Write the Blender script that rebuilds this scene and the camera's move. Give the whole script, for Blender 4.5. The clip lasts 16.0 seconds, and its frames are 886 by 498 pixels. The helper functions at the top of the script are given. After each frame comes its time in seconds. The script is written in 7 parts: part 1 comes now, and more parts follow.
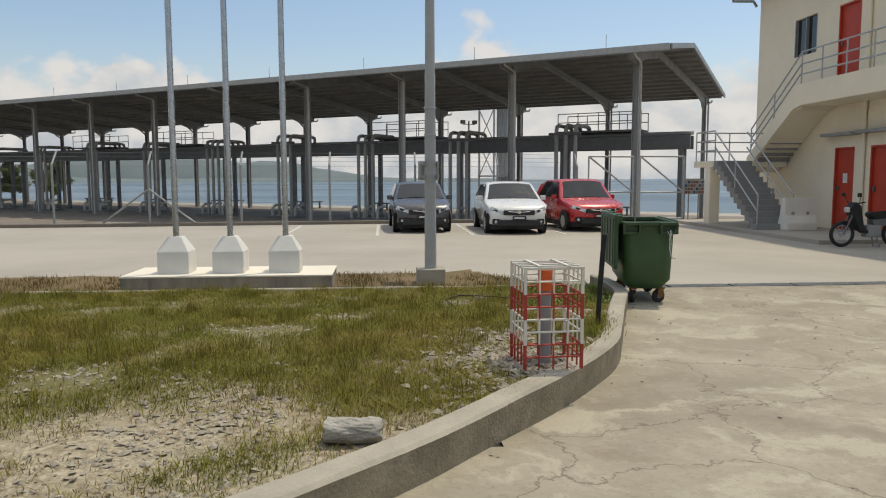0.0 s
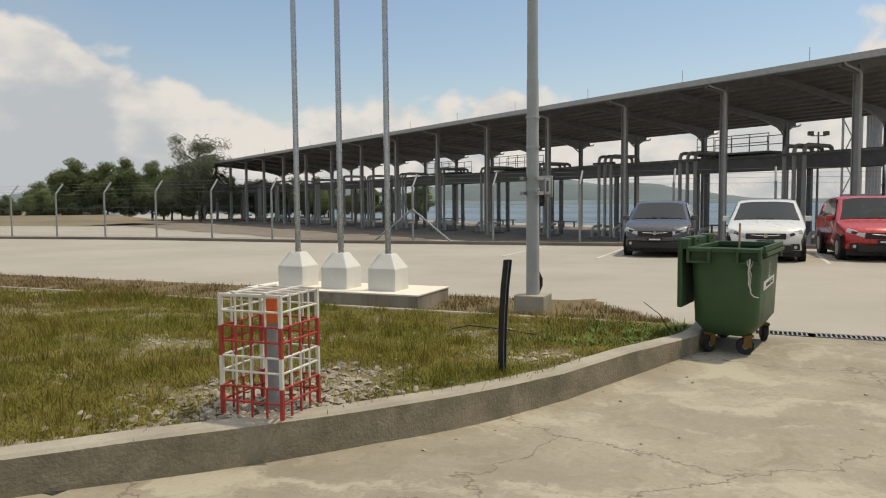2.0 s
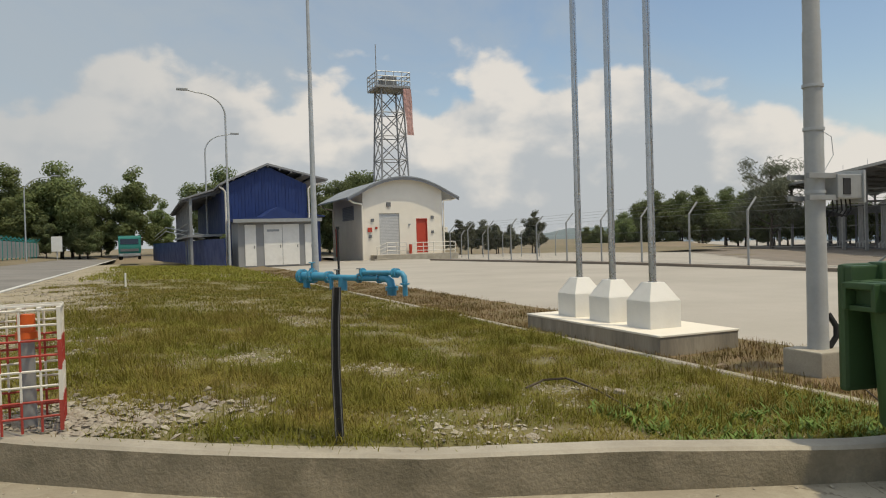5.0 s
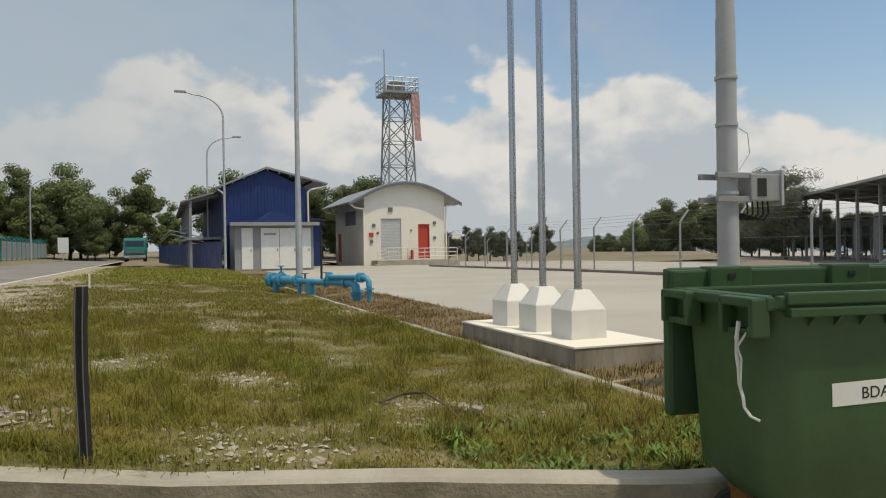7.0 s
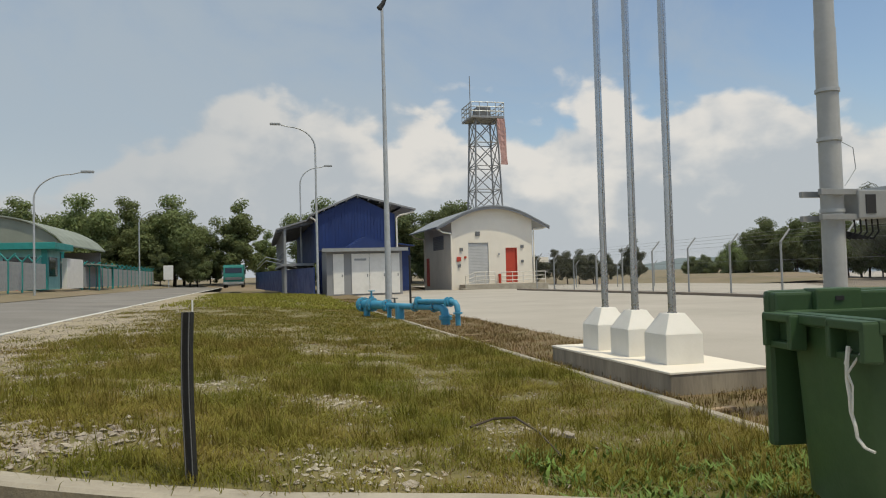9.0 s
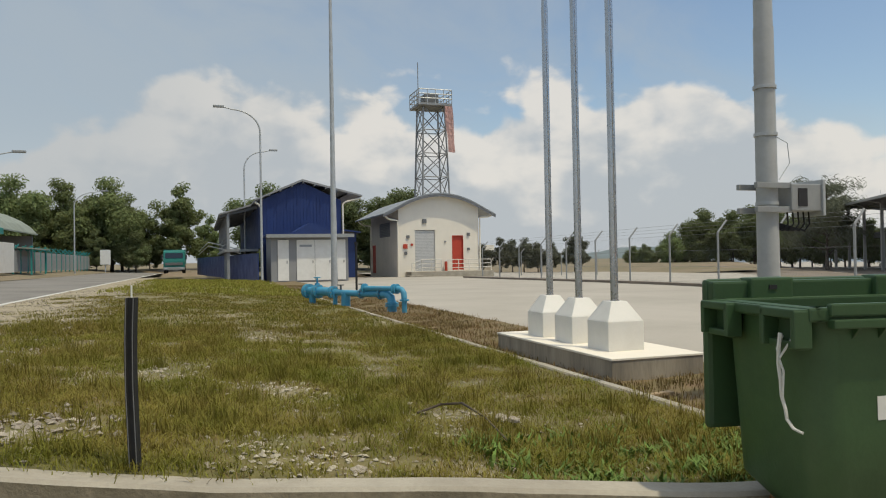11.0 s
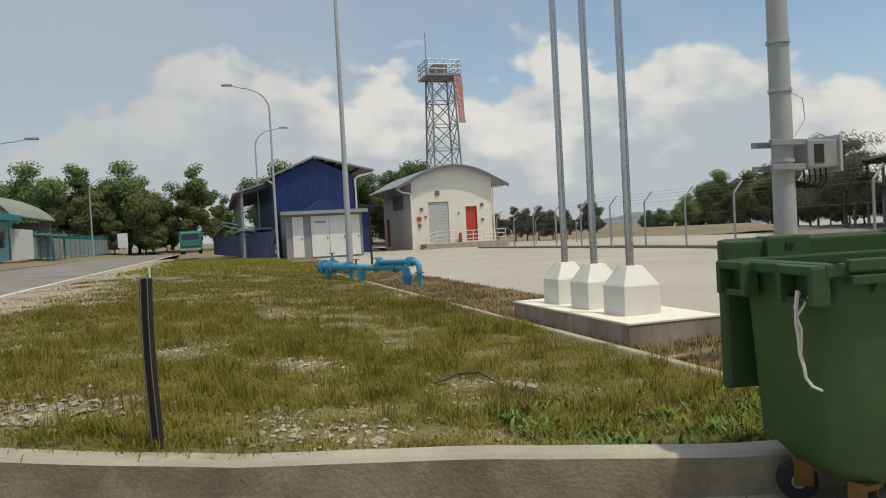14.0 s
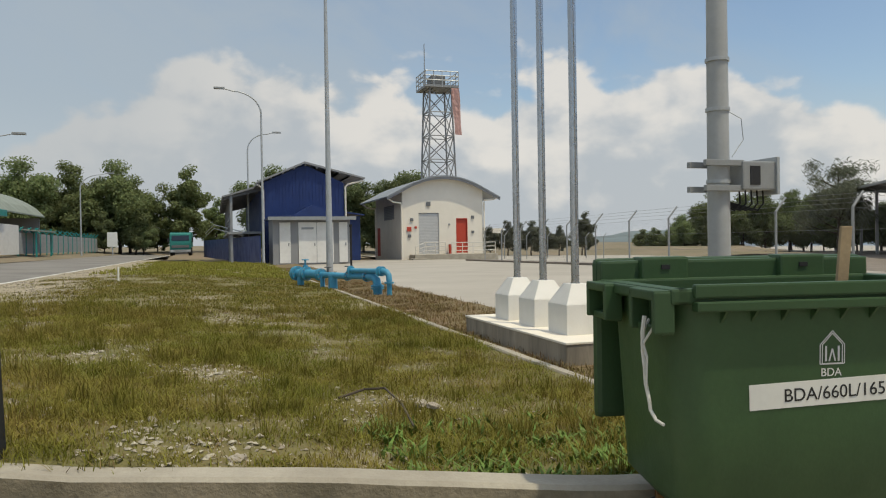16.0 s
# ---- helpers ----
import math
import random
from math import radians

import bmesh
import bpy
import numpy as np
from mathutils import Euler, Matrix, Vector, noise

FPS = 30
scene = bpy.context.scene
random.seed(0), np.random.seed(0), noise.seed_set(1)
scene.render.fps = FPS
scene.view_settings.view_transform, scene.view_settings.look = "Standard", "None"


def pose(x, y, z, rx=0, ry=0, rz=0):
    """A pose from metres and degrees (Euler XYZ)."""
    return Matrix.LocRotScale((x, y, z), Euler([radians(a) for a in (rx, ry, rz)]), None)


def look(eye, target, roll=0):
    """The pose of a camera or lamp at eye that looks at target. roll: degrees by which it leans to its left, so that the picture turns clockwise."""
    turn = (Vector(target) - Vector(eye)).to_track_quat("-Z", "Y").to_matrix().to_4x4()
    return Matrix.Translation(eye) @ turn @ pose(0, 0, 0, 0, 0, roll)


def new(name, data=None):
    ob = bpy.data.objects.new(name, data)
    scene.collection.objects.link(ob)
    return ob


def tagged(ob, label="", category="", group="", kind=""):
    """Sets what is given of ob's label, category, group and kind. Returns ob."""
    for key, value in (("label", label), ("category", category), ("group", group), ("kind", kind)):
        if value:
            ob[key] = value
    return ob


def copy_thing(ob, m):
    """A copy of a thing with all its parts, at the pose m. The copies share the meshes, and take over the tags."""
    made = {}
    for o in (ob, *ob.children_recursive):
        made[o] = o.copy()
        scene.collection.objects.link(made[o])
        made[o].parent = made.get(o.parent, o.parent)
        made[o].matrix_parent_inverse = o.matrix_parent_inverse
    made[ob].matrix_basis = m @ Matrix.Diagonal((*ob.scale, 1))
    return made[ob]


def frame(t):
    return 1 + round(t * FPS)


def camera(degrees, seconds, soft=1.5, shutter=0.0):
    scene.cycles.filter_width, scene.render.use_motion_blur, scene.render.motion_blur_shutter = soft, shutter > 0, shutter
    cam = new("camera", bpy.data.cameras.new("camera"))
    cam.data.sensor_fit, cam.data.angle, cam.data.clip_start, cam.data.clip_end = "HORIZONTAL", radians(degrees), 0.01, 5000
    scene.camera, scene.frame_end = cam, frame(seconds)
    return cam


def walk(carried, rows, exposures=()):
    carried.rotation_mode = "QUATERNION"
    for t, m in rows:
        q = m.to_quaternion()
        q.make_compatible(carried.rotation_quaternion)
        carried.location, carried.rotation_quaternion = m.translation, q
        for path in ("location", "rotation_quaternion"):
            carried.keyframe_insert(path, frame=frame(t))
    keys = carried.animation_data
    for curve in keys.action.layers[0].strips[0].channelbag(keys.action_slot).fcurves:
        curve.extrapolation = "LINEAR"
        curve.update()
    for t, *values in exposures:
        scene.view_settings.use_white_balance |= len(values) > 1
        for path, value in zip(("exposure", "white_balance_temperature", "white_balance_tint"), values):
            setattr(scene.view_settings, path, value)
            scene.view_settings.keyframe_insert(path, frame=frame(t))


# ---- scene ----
cam = camera(62.8, 16.0, soft=1.1)
PATH = [
    (0, (-8.218, 3.722, 1.646), (-6.277, 4.163, 1.453), -0.1),
    (0.5, (-7.739, 2.843, 1.646), (-5.83, 3.421, 1.502), 1.3),
    (1, (-7.168, 2.003, 1.621), (-5.351, 2.829, 1.491), 1.5),
    (1.5, (-6.427, 1.277, 1.572), (-4.751, 2.356, 1.408), -0.1),
    (2, (-5.698, 0.62, 1.559), (-4.186, 1.923, 1.43), -0.5),
    (2.5, (-4.869, 0.159, 1.554), (-3.542, 1.654, 1.507), 0.1),
    (3, (-4.053, -0.096, 1.504), (-2.894, 1.533, 1.429), 1.1),
    (3.5, (-3.185, -0.303, 1.466), (-2.297, 1.487, 1.383), -0.6),
    (4, (-2.353, -0.41, 1.442), (-1.774, 1.503, 1.385), -1.8),
    (6.5, (0.011, 0.131, 1.295), (0.008, 2.131, 1.279), -0.3),
    (7, (0.182, 0.169, 1.294), (0.305, 2.165, 1.288), -0.9),
    (7.5, (0.203, 0.167, 1.299), (0.191, 2.167, 1.345), -2.7),
    (8, (0.19, 0.151, 1.297), (-0.064, 2.134, 1.329), -4.8),
    (8.5, (0.186, 0.16, 1.291), (-0.046, 2.147, 1.294), -2.8),
    (9, (0.174, 0.15, 1.296), (0.058, 2.146, 1.361), -1.5),
    (11.5, (0.155, 0.121, 1.296), (0.187, 2.121, 1.288), -1.0),
    (12, (0.17, 0.13, 1.287), (0.148, 2.129, 1.212), -2.3),
    (12.5, (0.168, 0.142, 1.289), (0.151, 2.142, 1.247), -2.5),
    (13, (0.167, 0.14, 1.291), (0.181, 2.14, 1.253), -1.8),
    (13.5, (0.168, 0.139, 1.294), (0.159, 2.138, 1.256), -2.5),
    (14, (0.172, 0.143, 1.287), (0.16, 2.143, 1.237), -3.1),
    (14.5, (0.189, 0.14, 1.289), (0.18, 2.139, 1.246), -2.2),
    (15, (0.306, 0.194, 1.277), (0.339, 2.192, 1.19), -1.9),
    (15.5, (0.494, 0.256, 1.27), (0.576, 2.253, 1.216), -2.3),
    (16, (0.788, 0.337, 1.26), (0.788, 2.336, 1.241), -0.9),
]
walk(cam, [(t, look(eye, target, roll)) for t, eye, target, roll in PATH], exposures=[(0, 0.0, 6550, 10), (1.2, 0.0, 6650, 10), (2.3, 0.05, 6900, 10), (3, 0.03, 6950, 10), (7.5, 0.0, 6650, 8), (16, 0.0, 6600, 8)])

YAW = 17.5          # the yard's axes against the world's
CA, SA = math.cos(radians(YAW)), math.sin(radians(YAW))


def W(u, v, z=0.0, turn=0.0):
    """Pose at the yard's place u (across), v (along), z."""
    return pose(u * CA - v * SA, u * SA + v * CA, z, 0, 0, YAW + turn)


YM = W(0, 0)

# ---- sky and sun ----
SUN_EL, SUN_DIR = 67.0, (0.62, -0.78)      # elevation; yard direction that the sun stands in
sx, sy = SUN_DIR[0] * CA - SUN_DIR[1] * SA, SUN_DIR[0] * SA + SUN_DIR[1] * CA
sl = math.hypot(sx, sy)
sun_vec = Vector((sx / sl * math.cos(radians(SUN_EL)), sy / sl * math.cos(radians(SUN_EL)), math.sin(radians(SUN_EL))))
sun_data = bpy.data.lights.new("sun", "SUN")
sun_data.energy, sun_data.angle, sun_data.color = 2.55, radians(1.5), (1.0, 0.90, 0.69)
sun_ob = new("sun", sun_data)
sun_ob.matrix_basis = look(tuple(sun_vec * 50), (0, 0, 0))

world = bpy.data.worlds.new("sky")
scene.world = world
world.use_nodes = True
wt = world.node_tree
wt.nodes.clear()


def wmath(op, a, b=None, c=None, clamp=False):
    n = wt.nodes.new("ShaderNodeMath")
    n.operation, n.use_clamp = op, clamp
    for i, s in enumerate((a, b, c)):
        if s is None:
            continue
        if isinstance(s, (int, float)):
            n.inputs[i].default_value = s
        else:
            wt.links.new(s, n.inputs[i])
    return n.outputs[0]


def wmix(fac, a, b):
    n = wt.nodes.new("ShaderNodeMix")
    n.data_type = "RGBA"
    for idx, s in ((0, fac), (6, a), (7, b)):
        if isinstance(s, (int, float)):
            n.inputs[idx].default_value = s
        elif isinstance(s, tuple):
            n.inputs[idx].default_value = (*s, 1)
        else:
            wt.links.new(s, n.inputs[idx])
    return n.outputs[2]


def wramp(x, lo, hi):
    n = wt.nodes.new("ShaderNodeMapRange")
    n.interpolation_type = "SMOOTHSTEP"
    wt.links.new(x, n.inputs[0])
    n.inputs[1].default_value, n.inputs[2].default_value = lo, hi
    return n.outputs[0]


def wnoise(vec, scale, detail, rough=0.55, dist=0.0):
    n = wt.nodes.new("ShaderNodeTexNoise")
    n.inputs["Scale"].default_value, n.inputs["Detail"].default_value = scale, detail
    n.inputs["Roughness"].default_value, n.inputs["Distortion"].default_value = rough, dist
    wt.links.new(vec, n.inputs["Vector"])
    return n.outputs[0]


def wdot(vec, d):
    n = wt.nodes.new("ShaderNodeVectorMath")
    n.operation = "DOT_PRODUCT"
    wt.links.new(vec, n.inputs[0])
    n.inputs[1].default_value = d
    return n.outputs["Value"]


sky = wt.nodes.new("ShaderNodeTexSky")
sky.sky_type, sky.sun_disc = "NISHITA", False
sky.sun_elevation = radians(SUN_EL)
sky.sun_rotation = math.atan2(sun_vec.x, sun_vec.y)
sky.altitude, sky.air_density, sky.dust_density, sky.ozone_density = 0, 1.15, 1.0, 1.3
coord = wt.nodes.new("ShaderNodeTexCoord").outputs["Generated"]
stretch = wt.nodes.new("ShaderNodeMapping")
stretch.inputs["Scale"].default_value = (1, 1, 1.5)
wt.links.new(coord, stretch.inputs[0])
cv = stretch.outputs[0]
sep = wt.nodes.new("ShaderNodeSeparateXYZ")
wt.links.new(coord, sep.inputs[0])
up = sep.outputs[2]
big = wnoise(cv, 2.3, 2.0)
mid = wnoise(cv, 6.5, 3.0, 0.5)
puff = wnoise(cv, 19.0, 6.0, 0.5, 0.2)
ahead = wdot(coord, (0.0, 1.0, 0.0))
# tops of the heaped clouds: high ahead, low over the sea
tops = wmath("MULTIPLY_ADD", wramp(ahead, 0.83, 0.95), 0.10, 0.13)
tops = wmath("ADD", tops, wmath("MULTIPLY", wmath("SUBTRACT", big, 0.5), 0.26))
tops = wmath("ADD", tops, wmath("MULTIPLY", wmath("SUBTRACT", mid, 0.5), 0.20))
edge = wmath("ADD", wmath("SUBTRACT", tops, up), wmath("MULTIPLY", wmath("SUBTRACT", puff, 0.5), 0.10))
heap = wramp(edge, -0.004, 0.028)
depth = wramp(edge, 0.0, 0.20)
lump_n = wnoise(cv, 9.0, 4.0, 0.5, 0.2)
shade = wramp(wmath("ADD", wmath("MULTIPLY", wmath("SUBTRACT", puff, 0.5), 2.2), wmath("MULTIPLY_ADD", wmath("SUBTRACT", lump_n, 0.5), 2.4, wmath("SUBTRACT", 1.0, depth))), 0.15, 1.15)
cloud_col = wmix(shade, (3.8, 4.1, 4.45), (6.2, 5.95, 5.65))
WEST = wdot(coord, (-0.93, 0.37, 0.0))
cloud_col = wmix(wmath("MULTIPLY", wramp(WEST, 0.42, 0.78), 0.8), cloud_col, (3.75, 4.0, 4.25))
# thin veil, thicker to the west
veil_n = wnoise(cv, 2.6, 6.0, 0.6, 0.5)
veil = wmath("MULTIPLY", wramp(wmath("ADD", veil_n, wmath("MULTIPLY", WEST, 0.42)), 0.36, 0.86), 0.85)
low = wmath("MULTIPLY", wramp(up, 0.20, -0.02), 0.6)
clear = wmix(veil, sky.outputs[0], (3.3, 3.8, 4.3))
clear = wmix(low, clear, (4.9, 5.15, 5.4))
# pale veil added at the unseen zenith to strengthen the fill light
clear = wmix(wmath("MULTIPLY", wramp(up, 0.50, 0.85), 0.75), clear, (6.5, 6.7, 6.9))
whole = wmix(wmath("MULTIPLY", heap, 0.92), clear, cloud_col)
bg = wt.nodes.new("ShaderNodeBackground")
bg.inputs[1].default_value = 0.122
wt.links.new(whole, bg.inputs[0])
wout = wt.nodes.new("ShaderNodeOutputWorld")
wt.links.new(bg.outputs[0], wout.inputs[0])


# ---- materials ----
def mat(name, col, rough=0.6, metal=0.0, col2=None, scale=6.0, fine=60.0, var=0.25, bump=0.15, dirt=None, dirt_amt=0.0,
        spec=0.5, rand=0.0, coat=0.0, space="Object", stretch_z=1.0, transmission=0.0):
    """Procedural surface: two scales of colour change, optional stains, fine relief."""
    m = bpy.data.materials.new(name)
    m.use_nodes = True
    nt = m.node_tree
    b = nt.nodes["Principled BSDF"]
    b.inputs["Roughness"].default_value, b.inputs["Metallic"].default_value = rough, metal
    b.inputs["Specular IOR Level"].default_value = spec
    b.inputs["Coat Weight"].default_value = coat
    b.inputs["Transmission Weight"].default_value = transmission
    tc = nt.nodes.new("ShaderNodeTexCoord").outputs[space]
    if stretch_z != 1.0:
        mp = nt.nodes.new("ShaderNodeMapping")
        mp.inputs["Scale"].default_value = (1, 1, stretch_z)
        nt.links.new(tc, mp.inputs[0])
        tc = mp.outputs[0]

    def nz(sc, det, rg=0.6):
        n = nt.nodes.new("ShaderNodeTexNoise")
        n.inputs["Scale"].default_value, n.inputs["Detail"].default_value, n.inputs["Roughness"].default_value = sc, det, rg
        nt.links.new(tc, n.inputs["Vector"])
        return n.outputs[0]

    def rng(x, a0, a1, b0, b1):
        n = nt.nodes.new("ShaderNodeMapRange")
        nt.links.new(x, n.inputs[0])
        for i, q in enumerate((a0, a1, b0, b1)):
            n.inputs[i + 1].default_value = q
        return n.outputs[0]

    def mx(f, a, c, mode="MIX"):
        n = nt.nodes.new("ShaderNodeMix")
        n.data_type, n.blend_type = "RGBA", mode
        for idx, s in ((0, f), (6, a), (7, c)):
            if isinstance(s, (int, float)):
                n.inputs[idx].default_value = s
            elif isinstance(s, tuple):
                n.inputs[idx].default_value = (*s, 1)
            else:
                nt.links.new(s, n.inputs[idx])
        return n.outputs[2]

    big_n, fine_n = nz(scale, 4.0), nz(fine, 3.0)
    c2 = col2 or tuple(c * (1 - var) for c in col)
    c = mx(rng(big_n, 0.35, 0.68, 0, 1), col, c2)
    c = mx(rng(fine_n, 0.3, 0.7, 0, var), c, tuple(q * 0.55 for q in col))
    if dirt:
        c = mx(rng(nz(scale * 0.37, 6.0, 0.7), 0.5, 0.72, 0, dirt_amt), c, dirt)
    if rand:
        oi = nt.nodes.new("ShaderNodeObjectInfo")
        gi = nt.nodes.new("ShaderNodeNewGeometry")
        ad = nt.nodes.new("ShaderNodeMath")
        ad.operation = "ADD"
        nt.links.new(oi.outputs["Random"], ad.inputs[0])
        nt.links.new(gi.outputs["Random Per Island"], ad.inputs[1])
        hs = nt.nodes.new("ShaderNodeHueSaturation")
        nt.links.new(rng(ad.outputs[0], 0, 2, 1 - rand, 1 + rand), hs.inputs["Value"])
        nt.links.new(rng(ad.outputs[0], 0, 2, 0.5 - rand * 0.06, 0.5 + rand * 0.06), hs.inputs["Hue"])
        nt.links.new(c, hs.inputs["Color"])
        c = hs.outputs[0]
    nt.links.new(c, b.inputs["Base Color"])
    nt.links.new(rng(big_n, 0.3, 0.7, max(0.02, rough - 0.08), min(1, rough + 0.1)), b.inputs["Roughness"])
    if bump:
        bp = nt.nodes.new("ShaderNodeBump")
        bp.inputs["Strength"].default_value, bp.inputs["Distance"].default_value = bump, 0.01
        nt.links.new(fine_n, bp.inputs["Height"])
        nt.links.new(bp.outputs[0], b.inputs["Normal"])
    return m


M_YARD = mat("yard_concrete", (0.43, 0.395, 0.34), 0.8, scale=0.25, fine=18, var=0.16, dirt=(0.25, 0.21, 0.17), dirt_amt=0.35)
M_APRON = mat("apron_concrete", (0.385, 0.34, 0.26), 0.85, scale=0.7, fine=22, var=0.3, bump=0.5, dirt=(0.17, 0.14, 0.105), dirt_amt=0.75)
M_KERB = mat("kerb_concrete", (0.43, 0.39, 0.315), 0.85, scale=2.2, fine=45, var=0.25, bump=0.4, dirt=(0.24, 0.205, 0.16), dirt_amt=0.5)
M_KERB_FACE = mat("mottled_kerb_face", (0.32, 0.272, 0.19), 0.9, col2=(0.185, 0.16, 0.11), scale=4.5, fine=45, var=0.45, bump=0.8, dirt=(0.12, 0.105, 0.07), dirt_amt=0.8)
M_SOIL = mat("lawn_soil", (0.20, 0.165, 0.065), 0.95, col2=(0.14, 0.14, 0.04), scale=1.6, fine=30, var=0.45, bump=0.8, dirt=(0.33, 0.285, 0.20), dirt_amt=0.35)
M_STRIP = mat("strip_soil", (0.21, 0.14, 0.075), 0.95, col2=(0.15, 0.13, 0.05), scale=2.5, fine=40, var=0.4, bump=0.8)
M_GRAVEL = mat("gravel_ground", (0.37, 0.33, 0.265), 0.95, col2=(0.26, 0.225, 0.15), scale=1.2, fine=35, var=0.4, bump=0.8, dirt=(0.13, 0.13, 0.06), dirt_amt=0.6)
M_FIELD = mat("far_field", (0.25, 0.195, 0.13), 0.95, col2=(0.16, 0.145, 0.075), scale=0.08, fine=2.0, var=0.3)
M_ASPHALT = mat("asphalt", (0.23, 0.215, 0.195), 0.85, scale=0.3, fine=60, var=0.25, bump=0.4, dirt=(0.27, 0.24, 0.20), dirt_amt=0.5)
M_SHED_FLOOR = mat("shed_floor_concrete", (0.25, 0.21, 0.17), 0.85, scale=0.4, fine=15, var=0.3)
M_WHITE_LINE = mat("road_paint", (0.66, 0.65, 0.61), 0.7, scale=4, fine=40, var=0.2)
M_WHITE = mat("white_paint", (0.76, 0.74, 0.69), 0.55, scale=3, fine=50, var=0.07, bump=0.08, dirt=(0.5, 0.46, 0.4), dirt_amt=0.25)
M_GALV = mat("galvanised_steel", (0.47, 0.49, 0.50), 0.5, 0.25, scale=5, fine=40, var=0.18, bump=0.05)
M_STAINLESS = mat("stainless_steel", (0.49, 0.505, 0.52), 0.25, 0.9, scale=5, fine=60, var=0.1, bump=0.02)
M_STEEL = mat("grey_painted_steel", (0.29, 0.295, 0.30), 0.55, scale=2, fine=30, var=0.2, bump=0.05)
M_STEEL_D = mat("dark_painted_steel", (0.16, 0.165, 0.17), 0.55, scale=2, fine=30, var=0.2, bump=0.05)
M_ROOF = mat("roof_sheet", (0.30, 0.32, 0.34), 0.5, 0.2, scale=1, fine=20, var=0.15)
M_ROOF_UNDER = mat("roof_underside", (0.25, 0.25, 0.25), 0.7, scale=1, fine=20, var=0.2)
M_CREAM = mat("cream_render", (0.85, 0.78, 0.62), 0.8, scale=0.8, fine=40, var=0.06, bump=0.15, dirt=(0.5, 0.45, 0.36), dirt_amt=0.25)
M_WALLWHITE = mat("off_white_render", (0.82, 0.765, 0.66), 0.8, scale=0.8, fine=40, var=0.06, bump=0.12, dirt=(0.55, 0.5, 0.42), dirt_amt=0.2)
M_GREYWALL = mat("grey_render", (0.27, 0.27, 0.27), 0.8, scale=0.8, fine=40, var=0.1)
M_RED = mat("red_door_paint", (0.50, 0.055, 0.025), 0.5, scale=2, fine=40, var=0.12, bump=0.05)
M_SHUTTER = mat("roller_shutter", (0.60, 0.60, 0.59), 0.45, 0.2, scale=2, fine=40, var=0.08)
M_BLUE = mat("blue_cladding", (0.010, 0.034, 0.155), 0.5, scale=1, fine=25, var=0.2, bump=0.05)
M_TEAL = mat("teal_paint", (0.02, 0.26, 0.24), 0.5, scale=2, fine=30, var=0.2, bump=0.05)
M_TEALWALL = mat("pale_teal_wall", (0.20, 0.42, 0.40), 0.7, scale=2, fine=30, var=0.15)
M_TEALROOF = mat("dull_green_roof", (0.26, 0.29, 0.24), 0.6, scale=0.6, fine=10, var=0.2)
M_PIPE = mat("light_blue_paint", (0.06, 0.32, 0.50), 0.45, scale=5, fine=50, var=0.15, bump=0.1, dirt=(0.12, 0.2, 0.25), dirt_amt=0.3)
M_BIN = mat("green_plastic", (0.042, 0.096, 0.034), 0.48, scale=2.5, fine=55, var=0.22, bump=0.1, dirt=(0.075, 0.125, 0.055), dirt_amt=0.5)
M_BIN_D = mat("green_plastic_rim", (0.036, 0.082, 0.03), 0.5, scale=2.5, fine=55, var=0.18, bump=0.08)
M_BLACK = mat("black_rubber", (0.018, 0.018, 0.018), 0.75, scale=6, fine=50, var=0.3, bump=0.2)
M_DARK = mat("dark_opening", (0.02, 0.02, 0.022), 0.6, var=0.1, bump=0)
M_ORANGE = mat("orange_plastic", (0.72, 0.13, 0.02), 0.5, scale=5, fine=40, var=0.15)
M_CAGE_W = mat("cage_white_paint", (0.74, 0.71, 0.64), 0.5, scale=8, fine=60, var=0.15, dirt=(0.4, 0.3, 0.2), dirt_amt=0.4)
M_CAGE_R = mat("cage_red_paint", (0.42, 0.045, 0.03), 0.55, scale=8, fine=60, var=0.25, dirt=(0.2, 0.06, 0.04), dirt_amt=0.4)
M_RUST = mat("rusty_steel", (0.11, 0.06, 0.04), 0.7, 0.3, scale=8, fine=60, var=0.4)
M_FORK = mat("orange_rust", (0.26, 0.13, 0.035), 0.75, 0.2, scale=9, fine=60, var=0.5, dirt=(0.09, 0.05, 0.03), dirt_amt=0.7)
M_WOOD = mat("bare_wood", (0.42, 0.31, 0.18), 0.75, scale=6, fine=60, var=0.3)
M_STRING = mat("white_strap", (0.62, 0.62, 0.57), 0.7, scale=8, fine=90, var=0.2)
M_BARK = mat("bark", (0.12, 0.095, 0.07), 0.9, scale=3, fine=30, var=0.4, bump=0.5)
M_LEAF = mat("leaf_green", (0.25, 0.30, 0.125), 0.7, scale=0.5, fine=6, var=0.3, bump=0, rand=0.35, spec=0.25)
M_LEAF_D = mat("leaf_dark", (0.21, 0.25, 0.115), 0.7, scale=0.5, fine=6, var=0.3, bump=0, rand=0.35, spec=0.25)
M_LEAF_G = mat("leaf_greyish", (0.19, 0.20, 0.14), 0.8, scale=0.5, fine=6, var=0.3, bump=0, rand=0.3, spec=0.2)
M_GRASS = mat("grass_blades", (0.175, 0.178, 0.024), 0.75, col2=(0.27, 0.215, 0.055), scale=1.1, fine=8, var=0.3, bump=0, rand=0.45, spec=0.2)


